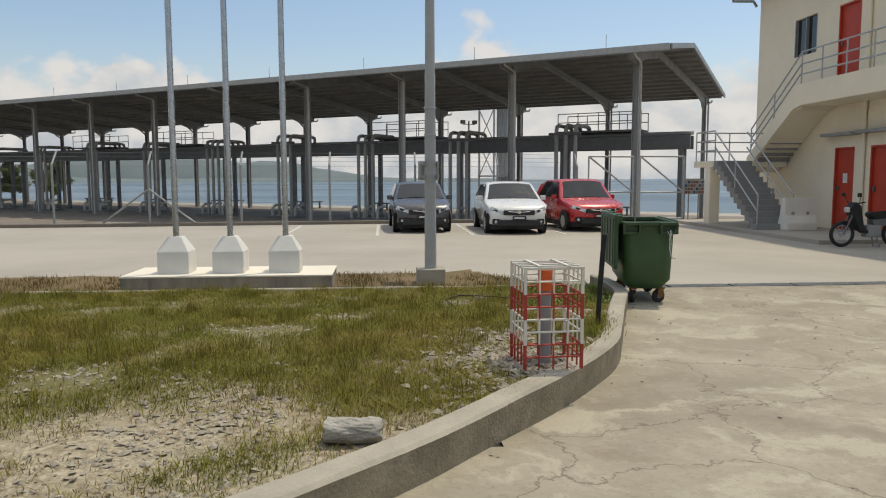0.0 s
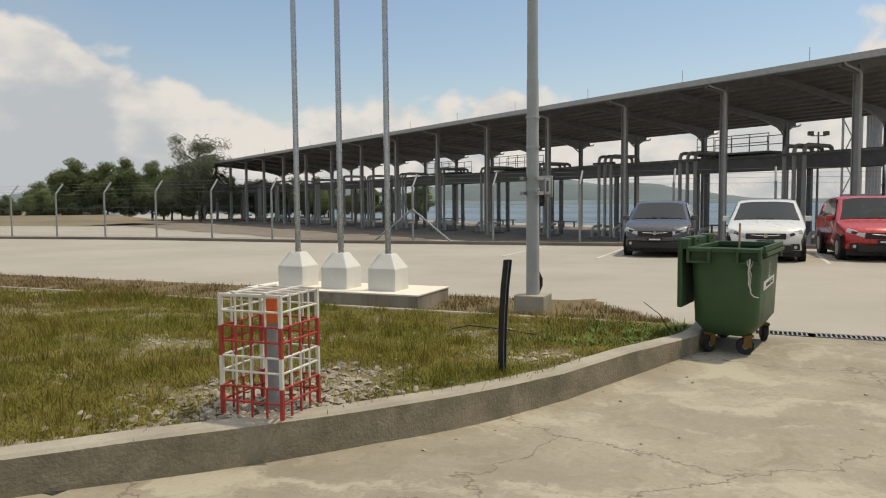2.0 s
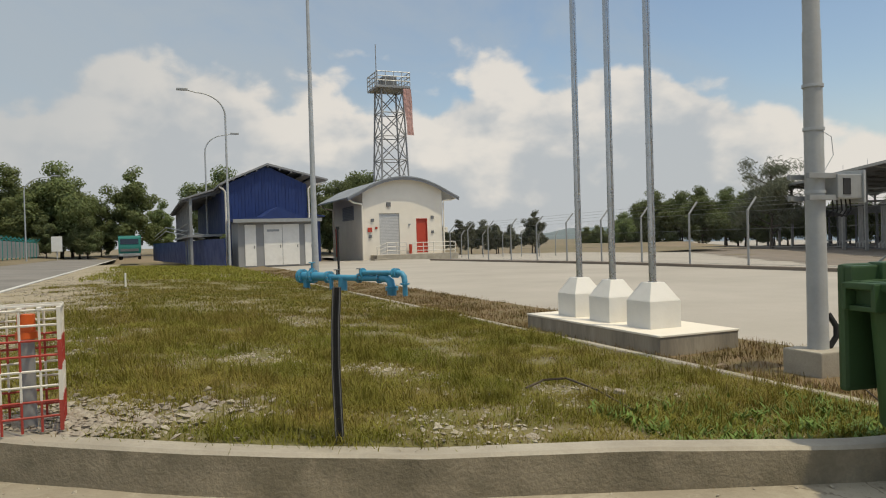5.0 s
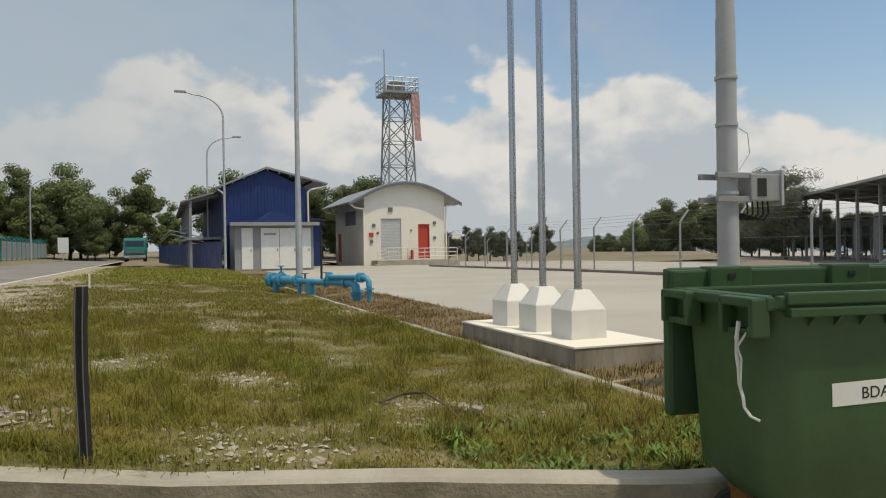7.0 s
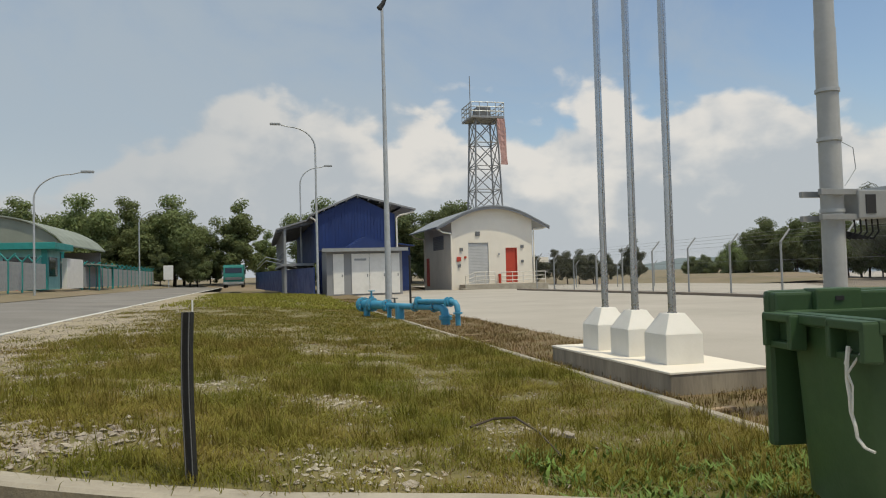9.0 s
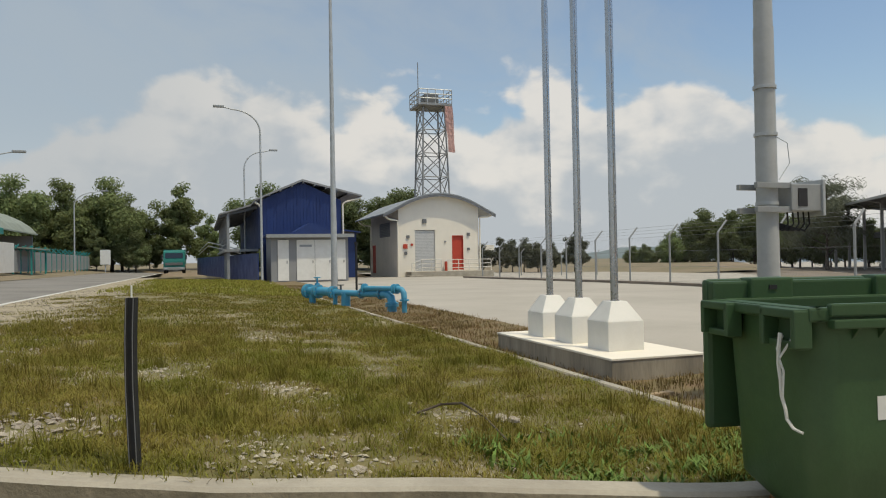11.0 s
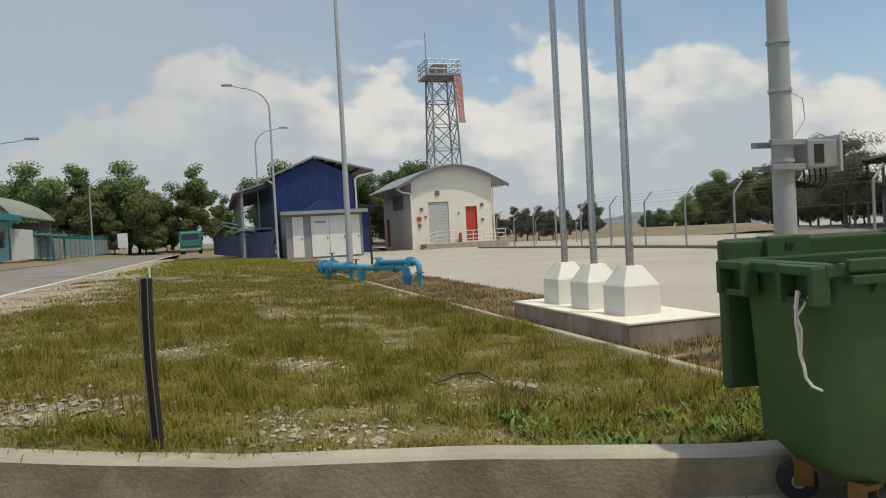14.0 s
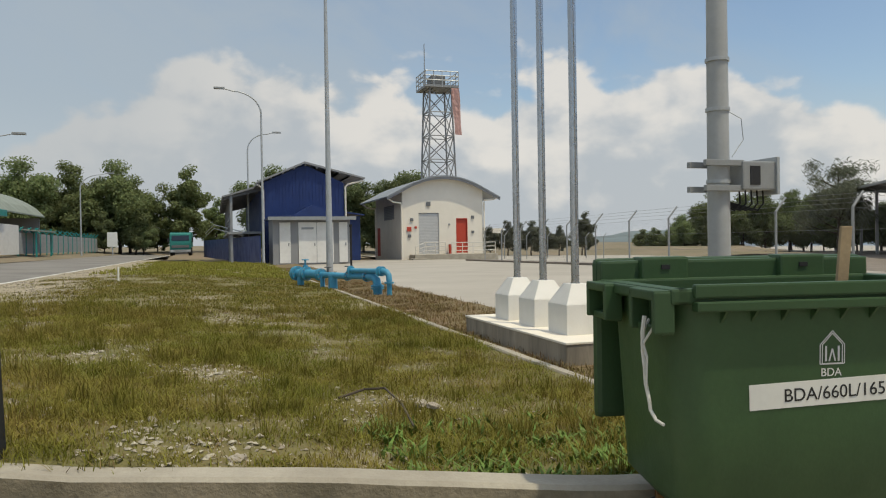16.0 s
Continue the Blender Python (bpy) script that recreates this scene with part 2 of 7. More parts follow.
def leafy(m, amount):
    """Thin leaves let part of the light through."""
    nt = m.node_tree
    b = nt.nodes["Principled BSDF"]
    src = b.inputs["Base Color"].links[0].from_socket
    tr = nt.nodes.new("ShaderNodeBsdfTranslucent")
    mixer = nt.nodes.new("ShaderNodeMixShader")
    mixer.inputs[0].default_value = amount
    nt.links.new(src, tr.inputs["Color"])
    nt.links.new(b.outputs[0], mixer.inputs[1])
    nt.links.new(tr.outputs[0], mixer.inputs[2])
    nt.links.new(mixer.outputs[0], nt.nodes["Material Output"].inputs["Surface"])


for leaf_mat in (M_LEAF, M_LEAF_D, M_LEAF_G):
    leafy(leaf_mat, 0.45)
leafy(M_GRASS, 0.25)
M_DRYGRASS = mat("dry_grass_blades", (0.28, 0.19, 0.09), 0.8, col2=(0.14, 0.12, 0.04), scale=1.5, fine=8, var=0.3, bump=0, rand=0.4, spec=0.2)
M_WEED = mat("weed_leaves", (0.15, 0.245, 0.045), 0.6, scale=3, fine=20, var=0.25, bump=0, rand=0.35, spec=0.3)
M_STONE = mat("pale_stone", (0.47, 0.42, 0.335), 0.9, scale=6, fine=50, var=0.3, bump=0.4, rand=0.3)
M_SEA = mat("sea_water", (0.10, 0.15, 0.185), 0.35, scale=0.01, fine=0.25, var=0.2, bump=0.3, spec=0.4)
# distance haze is put into the hills' blue grey base colour
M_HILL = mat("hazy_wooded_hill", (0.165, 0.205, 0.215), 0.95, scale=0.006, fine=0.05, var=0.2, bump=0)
M_CAR_GREY = mat("grey_car_paint", (0.085, 0.08, 0.085), 0.28, 0.4, var=0.05, bump=0, coat=0.7)
M_CAR_WHITE = mat("white_car_paint", (0.74, 0.74, 0.73), 0.3, 0, var=0.03, bump=0, coat=0.7)
M_CAR_RED = mat("red_car_paint", (0.50, 0.018, 0.022), 0.28, 0.1, var=0.05, bump=0, coat=0.7)
M_GLASS = mat("dark_tinted_glass", (0.012, 0.014, 0.016), 0.06, 0, var=0.1, bump=0, spec=0.8)
M_LAMP = mat("headlamp_glass", (0.62, 0.64, 0.66), 0.15, 0.3, var=0.1, bump=0, coat=0.5)
M_CHROME = mat("chrome", (0.7, 0.7, 0.7), 0.15, 1.0, var=0.05, bump=0)
M_PLATE = mat("number_plate", (0.02, 0.02, 0.02), 0.5, var=0.1, bump=0)
M_BAR = mat("white_lettering_bar", (0.7, 0.7, 0.7), 0.5, var=0.05, bump=0)
M_TRUCK = mat("teal_truck_paint", (0.02, 0.20, 0.17), 0.45, var=0.1, bump=0)
M_PILLAR = mat("flag_fabric", (0.60, 0.36, 0.32), 0.8, scale=2, fine=20, var=0.3)
M_GREYBOX = mat("grey_enclosure", (0.33, 0.34, 0.34), 0.5, 0.2, scale=4, fine=40, var=0.15)
M_MESHWIRE = mat("fence_wire", (0.33, 0.34, 0.34), 0.5, 0.5, var=0.1, bump=0)
M_RUSTROOF = mat("rust_red_roof", (0.20, 0.05, 0.045), 0.7, var=0.2)
M_TEXT = mat("black_print", (0.02, 0.02, 0.02), 0.6, var=0.05, bump=0)
M_MAST = mat("dull_galvanised", (0.42, 0.43, 0.43), 0.55, 0.0, scale=3, fine=30, var=0.15, bump=0.05)
M_PALEPIPE = mat("pale_pipe", (0.50, 0.49, 0.47), 0.6, scale=3, fine=30, var=0.15, bump=0.05)
M_LAGGING = mat("pipe_lagging", (0.42, 0.41, 0.39), 0.65, scale=2, fine=30, var=0.2, bump=0.1)
M_COLUMN = mat("grey_column_paint", (0.36, 0.36, 0.355), 0.55, scale=2, fine=30, var=0.2, bump=0.05)
M_PLINTH = mat("stained_plinth", (0.40, 0.35, 0.27), 0.85, col2=(0.25, 0.22, 0.175), scale=4.5, fine=40, var=0.3, bump=0.3, dirt=(0.11, 0.10, 0.085), dirt_amt=0.8, stretch_z=0.18)
M_LUMP = mat("weathered_concrete", (0.44, 0.415, 0.36), 0.9, scale=7, fine=60, var=0.25, bump=0.5, dirt=(0.22, 0.21, 0.18), dirt_amt=0.4)
M_LABEL = mat("white_label", (0.74, 0.74, 0.70), 0.5, scale=4, fine=50, var=0.08, bump=0.05)


def weather_slab(m):
    """Cracks and pale worn patches of old concrete."""
    nt = m.node_tree
    b = nt.nodes["Principled BSDF"]
    src = b.inputs["Base Color"].links[0].from_socket
    tc = nt.nodes.new("ShaderNodeTexCoord").outputs["Object"]

    def node(kind, vec, **vals):
        n = nt.nodes.new(kind)
        for k, val in vals.items():
            n.inputs[k].default_value = val
        nt.links.new(vec, n.inputs["Vector"])
        return n

    def ramp(x, lo, hi, top):
        n = nt.nodes.new("ShaderNodeMapRange")
        nt.links.new(x, n.inputs[0])
        for i, q in enumerate((lo, hi, 0.0, top)):
            n.inputs[i + 1].default_value = q
        return n.outputs[0]

    def mix(f, a, c):
        n = nt.nodes.new("ShaderNodeMix")
        n.data_type = "RGBA"
        nt.links.new(f, n.inputs[0])
        nt.links.new(a, n.inputs[6])
        n.inputs[7].default_value = (*c, 1)
        return n.outputs[2]

    warp = node("ShaderNodeTexNoise", tc, Scale=1.3, Detail=5.0, Roughness=0.65)
    add = nt.nodes.new("ShaderNodeVectorMath")
    add.operation = "MULTIPLY_ADD"
    nt.links.new(warp.outputs["Color"], add.inputs[0])
    add.inputs[1].default_value = (0.9, 0.9, 0.9)
    nt.links.new(tc, add.inputs[2])
    patch = node("ShaderNodeTexNoise", add.outputs[0], Scale=1.1, Detail=7.0, Roughness=0.72, Distortion=0.8)
    c = mix(ramp(patch.outputs[0], 0.50, 0.60, 0.75), src, (0.45, 0.41, 0.32))
    c = mix(ramp(patch.outputs[0], 0.44, 0.36, 0.55), c, (0.235, 0.195, 0.14))
    vor = nt.nodes.new("ShaderNodeTexVoronoi")
    vor.feature = "DISTANCE_TO_EDGE"
    vor.inputs["Scale"].default_value = 0.42
    nt.links.new(add.outputs[0], vor.inputs["Vector"])
    c = mix(ramp(vor.outputs["Distance"], 0.006, 0.001, 0.7), c, (0.13, 0.10, 0.075))
    spk = node("ShaderNodeTexNoise", tc, Scale=38.0, Detail=3.0, Roughness=0.7)
    c = mix(ramp(spk.outputs[0], 0.60, 0.68, 0.45), c, (0.16, 0.125, 0.09))
    nt.links.new(c, b.inputs["Base Color"])


weather_slab(M_APRON)


def gravel_patches(m):
    """Pale gravel showing through the lawn soil, most of all towards the road."""
    nt = m.node_tree
    b = nt.nodes["Principled BSDF"]
    src = b.inputs["Base Color"].links[0].from_socket
    tc = nt.nodes.new("ShaderNodeTexCoord").outputs["Object"]
    sp = nt.nodes.new("ShaderNodeSeparateXYZ")
    nt.links.new(tc, sp.inputs[0])

    def nz(sc, det, rg):
        n = nt.nodes.new("ShaderNodeTexNoise")
        n.inputs["Scale"].default_value, n.inputs["Detail"].default_value, n.inputs["Roughness"].default_value = sc, det, rg
        nt.links.new(tc, n.inputs["Vector"])
        return n.outputs[0]

    def ma(op, a, c, d=None):
        n = nt.nodes.new("ShaderNodeMath")
        n.operation = op
        for i, s in enumerate((a, c, d)):
            if isinstance(s, (int, float)):
                n.inputs[i].default_value = s
            elif s is not None:
                nt.links.new(s, n.inputs[i])
        return n.outputs[0]

    def rp(x, lo, hi, top):
        n = nt.nodes.new("ShaderNodeMapRange")
        nt.links.new(x, n.inputs[0])
        for i, q in enumerate((lo, hi, 0.0, top)):
            n.inputs[i + 1].default_value = q
        return n.outputs[0]

    def mix(f, a, c):
        n = nt.nodes.new("ShaderNodeMix")
        n.data_type = "RGBA"
        nt.links.new(f, n.inputs[0])
        for i, s in ((6, a), (7, c)):
            if isinstance(s, tuple):
                n.inputs[i].default_value = (*s, 1)
            else:
                nt.links.new(s, n.inputs[i])
        return n.outputs[2]

    side = rp(sp.outputs[0], -1.6, -3.4, 0.22)
    f = ma("ADD", nz(0.9, 6.0, 0.68), side)
    grit = mix(rp(nz(26.0, 4.0, 0.7), 0.38, 0.62, 1.0), (0.22, 0.18, 0.115), (0.44, 0.385, 0.285))
    grit = mix(rp(nz(2.6, 4.0, 0.6), 0.52, 0.66, 0.8), grit, (0.33, 0.28, 0.19))
    c = mix(rp(f, 0.54, 0.66, 0.95), src, grit)
    nt.links.new(c, b.inputs["Base Color"])


gravel_patches(M_SOIL)


# ---- mesh helpers ----
def box(bm, x0, y0, z0, x1, y1, z1, bev=0.0, m=None, taper=1.0):
    """A box, its top scaled by taper; edges rounded by bev."""
    cx, cy = (x0 + x1) / 2, (y0 + y1) / 2
    vs = []
    for z, k in ((z0, 1.0), (z1, taper)):
        for x, y in ((x0, y0), (x1, y0), (x1, y1), (x0, y1)):
            p = Vector((cx + (x - cx) * k, cy + (y - cy) * k, z))
            vs.append(bm.verts.new(m @ p if m else p))
    fs = [bm.faces.new([vs[i] for i in q]) for q in ((3, 2, 1, 0), (4, 5, 6, 7), (0, 1, 5, 4), (1, 2, 6, 5), (2, 3, 7, 6), (3, 0, 4, 7))]
    if bev:
        es = list({e for fc in fs for e in fc.edges})
        bmesh.ops.bevel(bm, geom=es, offset=bev, segments=2, affect="EDGES", profile=0.6)
    return bm


def tube(bm, pts, r, seg=10, r1=None, caps=True):
    """A round bar through the points; radius from r to r1."""
    pts = [Vector(p) for p in pts]
    n = len(pts)
    r1 = r if r1 is None else r1
    rings, side = [], None
    for i, p in enumerate(pts):
        d = (pts[min(i + 1, n - 1)] - pts[max(i - 1, 0)]).normalized()
        if side is None:
            side = d.orthogonal().normalized()
        else:
            side = (side - d * side.dot(d)).normalized()
        other = d.cross(side)
        rad = r + (r1 - r) * i / max(1, n - 1)
        rings.append([bm.verts.new(p + (side * math.cos(a) + other * math.sin(a)) * rad)
                      for a in (2 * math.pi * k / seg for k in range(seg))])
    for a, b in zip(rings, rings[1:]):
        for k in range(seg):
            f = bm.faces.new((a[k], a[(k + 1) % seg], b[(k + 1) % seg], b[k]))
            f.smooth = seg > 6
    if caps:
        for cap in (bm.faces.new(rings[0][::-1]), bm.faces.new(rings[-1])):
            for e in cap.edges:
                e.smooth = False
    return bm


def prism(bm, outline, a, b, axis="y"):
    """Outline of (p, q) pairs swept along an axis from a to b. axis x: (y, z); y: (x, z); z: (x, y)."""
    def at(p, q, s):
        return {"x": (s, p, q), "y": (p, s, q), "z": (p, q, s)}[axis]
    lo = [bm.verts.new(at(p, q, a)) for p, q in outline]
    hi = [bm.verts.new(at(p, q, b)) for p, q in outline]
    n = len(outline)
    bm.faces.new(lo[::-1])
    bm.faces.new(hi)
    for i in range(n):
        bm.faces.new((lo[i], lo[(i + 1) % n], hi[(i + 1) % n], hi[i]))
    return bm


def link(name, bm, material, smooth=False):
    bmesh.ops.recalc_face_normals(bm, faces=bm.faces)
    me = bpy.data.meshes.new(name)
    bm.to_mesh(me)
    bm.free()
    me.materials.append(material)
    if smooth:
        for p in me.polygons:
            p.use_smooth = True
    return new(name, me)


def part(name, bm, material, parent, label="", smooth=False):
    ob = link(name, bm, material, smooth)
    ob.parent = parent
    if label:
        ob["label"] = label
    return ob


def thing(name, label, category, m, group="", kind=""):
    ob = new(name)
    ob.matrix_basis = m
    ob.empty_display_size = 0.2
    return tagged(ob, label, category, group, kind)


def solid(name, bm, material, label, category, m=None, kind="", group=""):
    ob = link(name, bm, material)
    ob.matrix_basis = m if m is not None else YM
    return tagged(ob, label, category, group, kind)


def B():
    return bmesh.new()


def lerp_table(x, table):
    if x <= table[0][0]:
        return table[0][1]
    for (a, p), (b, q) in zip(table, table[1:]):
        if x <= b:
            return p + (q - p) * (x - a) / (b - a)
    return table[-1][1]


def fbm(x, y, s):
    return noise.fractal(Vector((x * s, y * s, 3.7)), 1.0, 2.0, 4)


# ---- heights ----
def h_apron(u, v=0):
    return lerp_table(u, ((-40, 1.0), (-13.5, 0.92), (-11, 0.5), (-7, 0.36), (-5.3, 0.27), (-2.4, 0.15), (0.2, 0.0), (60, 0.0)))


def h_lawn(u, v=0):
    return lerp_table(u, ((-4.9, 0.30), (-2, 0.345), (-0.13, 0.285), (0.94, 0.195), (2.27, 0.11), (3.9, 0.035), (5.8, 0.0)))


def shed_gap(u, v):
    """Distance from a yard place to the front edge of the shed's floor."""
    return (38.6 + 0.643 * (v + 9.6) - u) * 0.84 - 6.2


def h_yard(u, v=0):
    """Level by the fence, then a steady fall to the shed's floor."""
    z = -0.0075 * max(0.0, v - 28) if v < 90 else -0.465
    f = max(0.0, min(1.0, 1 - shed_gap(u, v) / max(6.0, shed_gap(20.5, v))))
    return z * (1 - f) - 2.03 * f


def h_field(u, v):
    z = -0.0075 * max(0.0, v - 28) if v < 90 else -0.465
    return z + lerp_table(u, ((20.5, 0.0), (34, -0.81), (300, -0.81)))


def h_road(u, v):
    return h_apron(u) - 0.003 * max(0.0, v - 25)


def sheet(name, us, vs, zf, material, label, category, keep=None, kind="structure"):
    """A ground sheet on a grid of yard places."""
    verts, faces, idx = [], [], {}
    for i, u in enumerate(us):
        for j, v in enumerate(vs):
            idx[i, j] = len(verts)
            verts.append((u, v, zf(u, v)))
    for i in range(len(us) - 1):
        for j in range(len(vs) - 1):
            if keep is None or keep((us[i] + us[i + 1]) / 2, (vs[j] + vs[j + 1]) / 2):
                faces.append((idx[i, j], idx[i + 1, j], idx[i + 1, j + 1], idx[i, j + 1]))
    me = bpy.data.meshes.new(name)
    me.from_pydata(verts, [], faces)
    me.materials.append(material)
    for p in me.polygons:
        p.use_smooth = True
    ob = new(name, me)
    ob.matrix_basis = YM
    return tagged(ob, label, category, "", kind)


def span(a, b, step):
    n = max(1, round((b - a) / step))
    return [a + (b - a) * i / n for i in range(n + 1)]


# ---- ground ----
KERB = [(-6.5, 11.015), (-5.84, 9.205), (-5.18, 7.895), (-4.37, 6.835), (-3.46, 5.925), (-2.555, 5.19), (-1.755, 4.59), (-0.93, 4.095), (-0.02, 3.745), (0.935, 3.4), (1.79, 3.085), (2.5, 2.83), (3.2, 2.74), (3.95, 2.74)]


def kerb_top(u):
    return h_apron(u) + lerp_table(u, ((-3.2, 0.205), (-1.2, 0.24), (1.2, 0.235), (2.3, 0.20)))


def kerb_v(u):
    return lerp_table(u, KERB)


far = [-4000, -1500, -600, -250, -120, -60, -30, 0, 20, 40, 70, 120, 250, 600, 1500, 4000]


def h_far(u, v):
    if u > 110:
        return -9.0
    if u < -14:
        return 0.75
    if u > 20:
        return -7.0 if v < 60 else -1.6
    return min(h_field(u, v), h_apron(u, v)) - 0.45


sheet("ground", far, far, h_far, M_FIELD, "dry brownish green ground stretching to the horizon", "ground")
# the shore runs with the shed
CD = (0.54, 0.84)
CN = (0.84, -0.54)
CC = (54.77, 34.78)
BAY = 1.387         # the shed's own unit in metres
SHED_M = YM @ Matrix.Translation((-6.24, 4.07, 1.62)) @ Matrix.Scale(BAY, 4) @ Matrix.Translation((6.24, -4.07, -1.62))


def shed_pose(s, off, z=0.0, turn=0.0):
    """Pose s along the shed, off behind its front columns, in the shed's unit."""
    u, v = CC[0] + CD[0] * s + CN[0] * off, CC[1] + CD[1] * s + CN[1] * off
    return SHED_M @ pose(u, v, z, 0, 0, turn - math.degrees(math.atan2(CD[0], CD[1])))


sea_bm = B()
box(sea_bm, 24, -3500, -6, 4800, 3800, -3.2)
solid("water", sea_bm, M_SEA, "calm blue grey sea water behind the quay", "sea", shed_pose(0, 0), "structure")
sheet("field", span(-12, 240, 6), [50, 70, 92, 102, 112, 120, 130, 145, 160, 190, 220, 300, 420], lambda u, v: h_field(u, v) - 0.05 + 0.4 * fbm(u, v, 0.02) + 0.9 * max(0.0, min(1.0, (v - 100) / 12)),
      M_FIELD, "dry brown open field beyond the fence", "field", keep=lambda u, v: (u < 4 or v > 92) and shed_gap(u, v) > 9)
quay_bm = B()
box(quay_bm, -2, -95, -4.5, 25, 150, -1.10)
solid("quay", quay_bm, M_YARD, "pale concrete quay deck with a straight edge over the sea", "quay", shed_pose(0, 0), "structure")
shedfl_bm = B()
box(shedfl_bm, -5.0, -54, -1.35, 19, 70, -1.035)
solid("shed_floor", shedfl_bm, M_SHED_FLOOR, "dark grey stained concrete floor under the open shed", "floor", shed_pose(0, 0), "structure")
sheet("yard", span(5.8, 130, 2.4), span(-30, 102, 3), h_yard, M_YARD, "wide pale sandy concrete yard with faint stains", "pavement",
      keep=lambda u, v: shed_gap(u, v) > -1.5 and (u < 30 or v > -12) and (v < 66 or u > 20))
sheet("shed_forecourt", span(21.2, 130, 2.2), span(-30, 132, 2.5), lambda u, v: h_yard(u, v) + 0.014, M_SHED_FLOOR, "dark stained concrete ground before the open shed", "pavement",
      keep=lambda u, v: -1.5 < shed_gap(u, v) < 15 and (u < 30 or v > -12))
sheet("yard_entry", span(4.12, 5.8, 0.84), span(-30, 4.4, 2.0), lambda u, v: h_yard(u, v), M_YARD, "pale concrete strip between drain and yard", "pavement")
sheet("yard_far_apron", span(-3, 5.8, 2.2), span(47, 66, 3), lambda u, v: h_yard(u, v) + 0.01, M_YARD, "pale concrete apron before the low buildings", "pavement",
      keep=lambda u, v: u > 5.8 - (v - 44) * 0.5)


def apron_z(u, v):
    return h_apron(u, v) + 0.012 * fbm(u, v, 0.8)


apr_u, apr_v = span(-14, 3.88, 0.4), span(-26, 11, 0.4)
sheet("apron", apr_u, apr_v, apron_z, M_APRON, "cracked sandy concrete driveway with dark stains", "driveway",
      keep=lambda u, v: v < kerb_v(u) + 0.25)
sheet("road", span(-11, -4.9, 1.5), span(10.6, 200, 6), lambda u, v: h_road(u, v) - 0.02, M_ASPHALT, "worn grey asphalt road with a white edge line", "road")
line_bm = B()
for v0 in range(11, 150, 6):
    lo_, hi_ = [(-5.07, v0), (-4.92, v0), (-4.92, v0 + 6), (-5.07, v0 + 6)], 0.006
    foot_ = [line_bm.verts.new((a, b, h_road(a, b) - 0.03)) for a, b in lo_]
    head_ = [line_bm.verts.new((a, b, h_road(a, b) + hi_)) for a, b in lo_]
    line_bm.faces.new(head_)
    for k in range(4):
        line_bm.faces.new((foot_[k], foot_[(k + 1) % 4], head_[(k + 1) % 4], head_[k]))
solid("edge_line", line_bm, M_WHITE_LINE, "worn white painted line along the road", "road marking", None, "structure")
sheet("verge", span(-60, -11, 4), span(-20, 200, 8), lambda u, v: h_apron(u) - 0.003 * max(0, v - 25) + 0.03 * fbm(u, v, 0.3), M_FIELD, "rough grassy verge across the road", "verge")


def lawn_z(u, v):
    return h_lawn(u, v) + 0.022 * fbm(u, v, 0.9) + 0.012 * fbm(u, v, 3.0) - 0.003 * max(0, v - 25) * (u < 1)


def kerb_sheet(name, us, v1, step, zf, material, label, category, over=0.10):
    """A sheet whose near edge follows the kerb."""
    n = round((v1 - 4) / step)
    verts, faces = [], []
    for u in us:
        v0 = kerb_v(u) + over
        for j in range(n + 1):
            v = v0 + (v1 - v0) * j / n
            verts.append((u, v, min(zf(u, v), kerb_top(u) - 0.02 + 0.5 * (v - v0))))
    for i in range(len(us) - 1):
        for j in range(n):
            q = i * (n + 1) + j
            faces.append((q, q + n + 1, q + n + 2, q + 1))
    me = bpy.data.meshes.new(name)
    me.from_pydata(verts, [], faces)
    me.materials.append(material)
    for p in me.polygons:
        p.use_smooth = True
    ob = new(name, me)
    ob.matrix_basis = YM
    return tagged(ob, label, category, "", "structure")


kerb_sheet("lawn", span(-2.9, 3.86, 0.2), 20, 0.2, lawn_z, M_SOIL, "patchy lawn soil with thin grass, stones and bare spots", "lawn")
sheet("lawn_far", span(-2.9, 3.86, 0.6), span(20, 49, 0.8), lawn_z, M_SOIL, "patchy lawn narrowing towards the far buildings", "lawn")
kerb_sheet("gravel_shoulder", span(-4.66, -2.9, 0.2), 60, 0.3, lambda u, v: lawn_z(u, v), M_SOIL, "pale gravel shoulder between road and lawn", "gravel", 0.12)
kerb_sheet("shoulder_corner", span(-6.3, -4.66, 0.2), 11.0, 0.4, lambda u, v: lawn_z(u, v), M_SOIL, "pale gravel corner between kerb and road", "gravel", 0.12)
def strip_z(u, v):
    return lerp_table(u, ((3.9, 0.02), (4.25, -0.04), (5.3, -0.03), (5.85, 0.012))) + 0.045 * max(0.0, min(1.0, (5.0 - v) / 0.5)) + 0.015 * fbm(u, v, 1.5)


sheet("soil_strip", span(3.98, 5.85, 0.1), span(3.3, 48, 0.15), strip_z, M_STRIP,
      "reddish brown soil strip with dry grass along the yard", "soil",
      keep=lambda u, v: v > 3.2 + max(0, u - 4.2) * 0.85)

# kerb of cast lengths
kb = B()


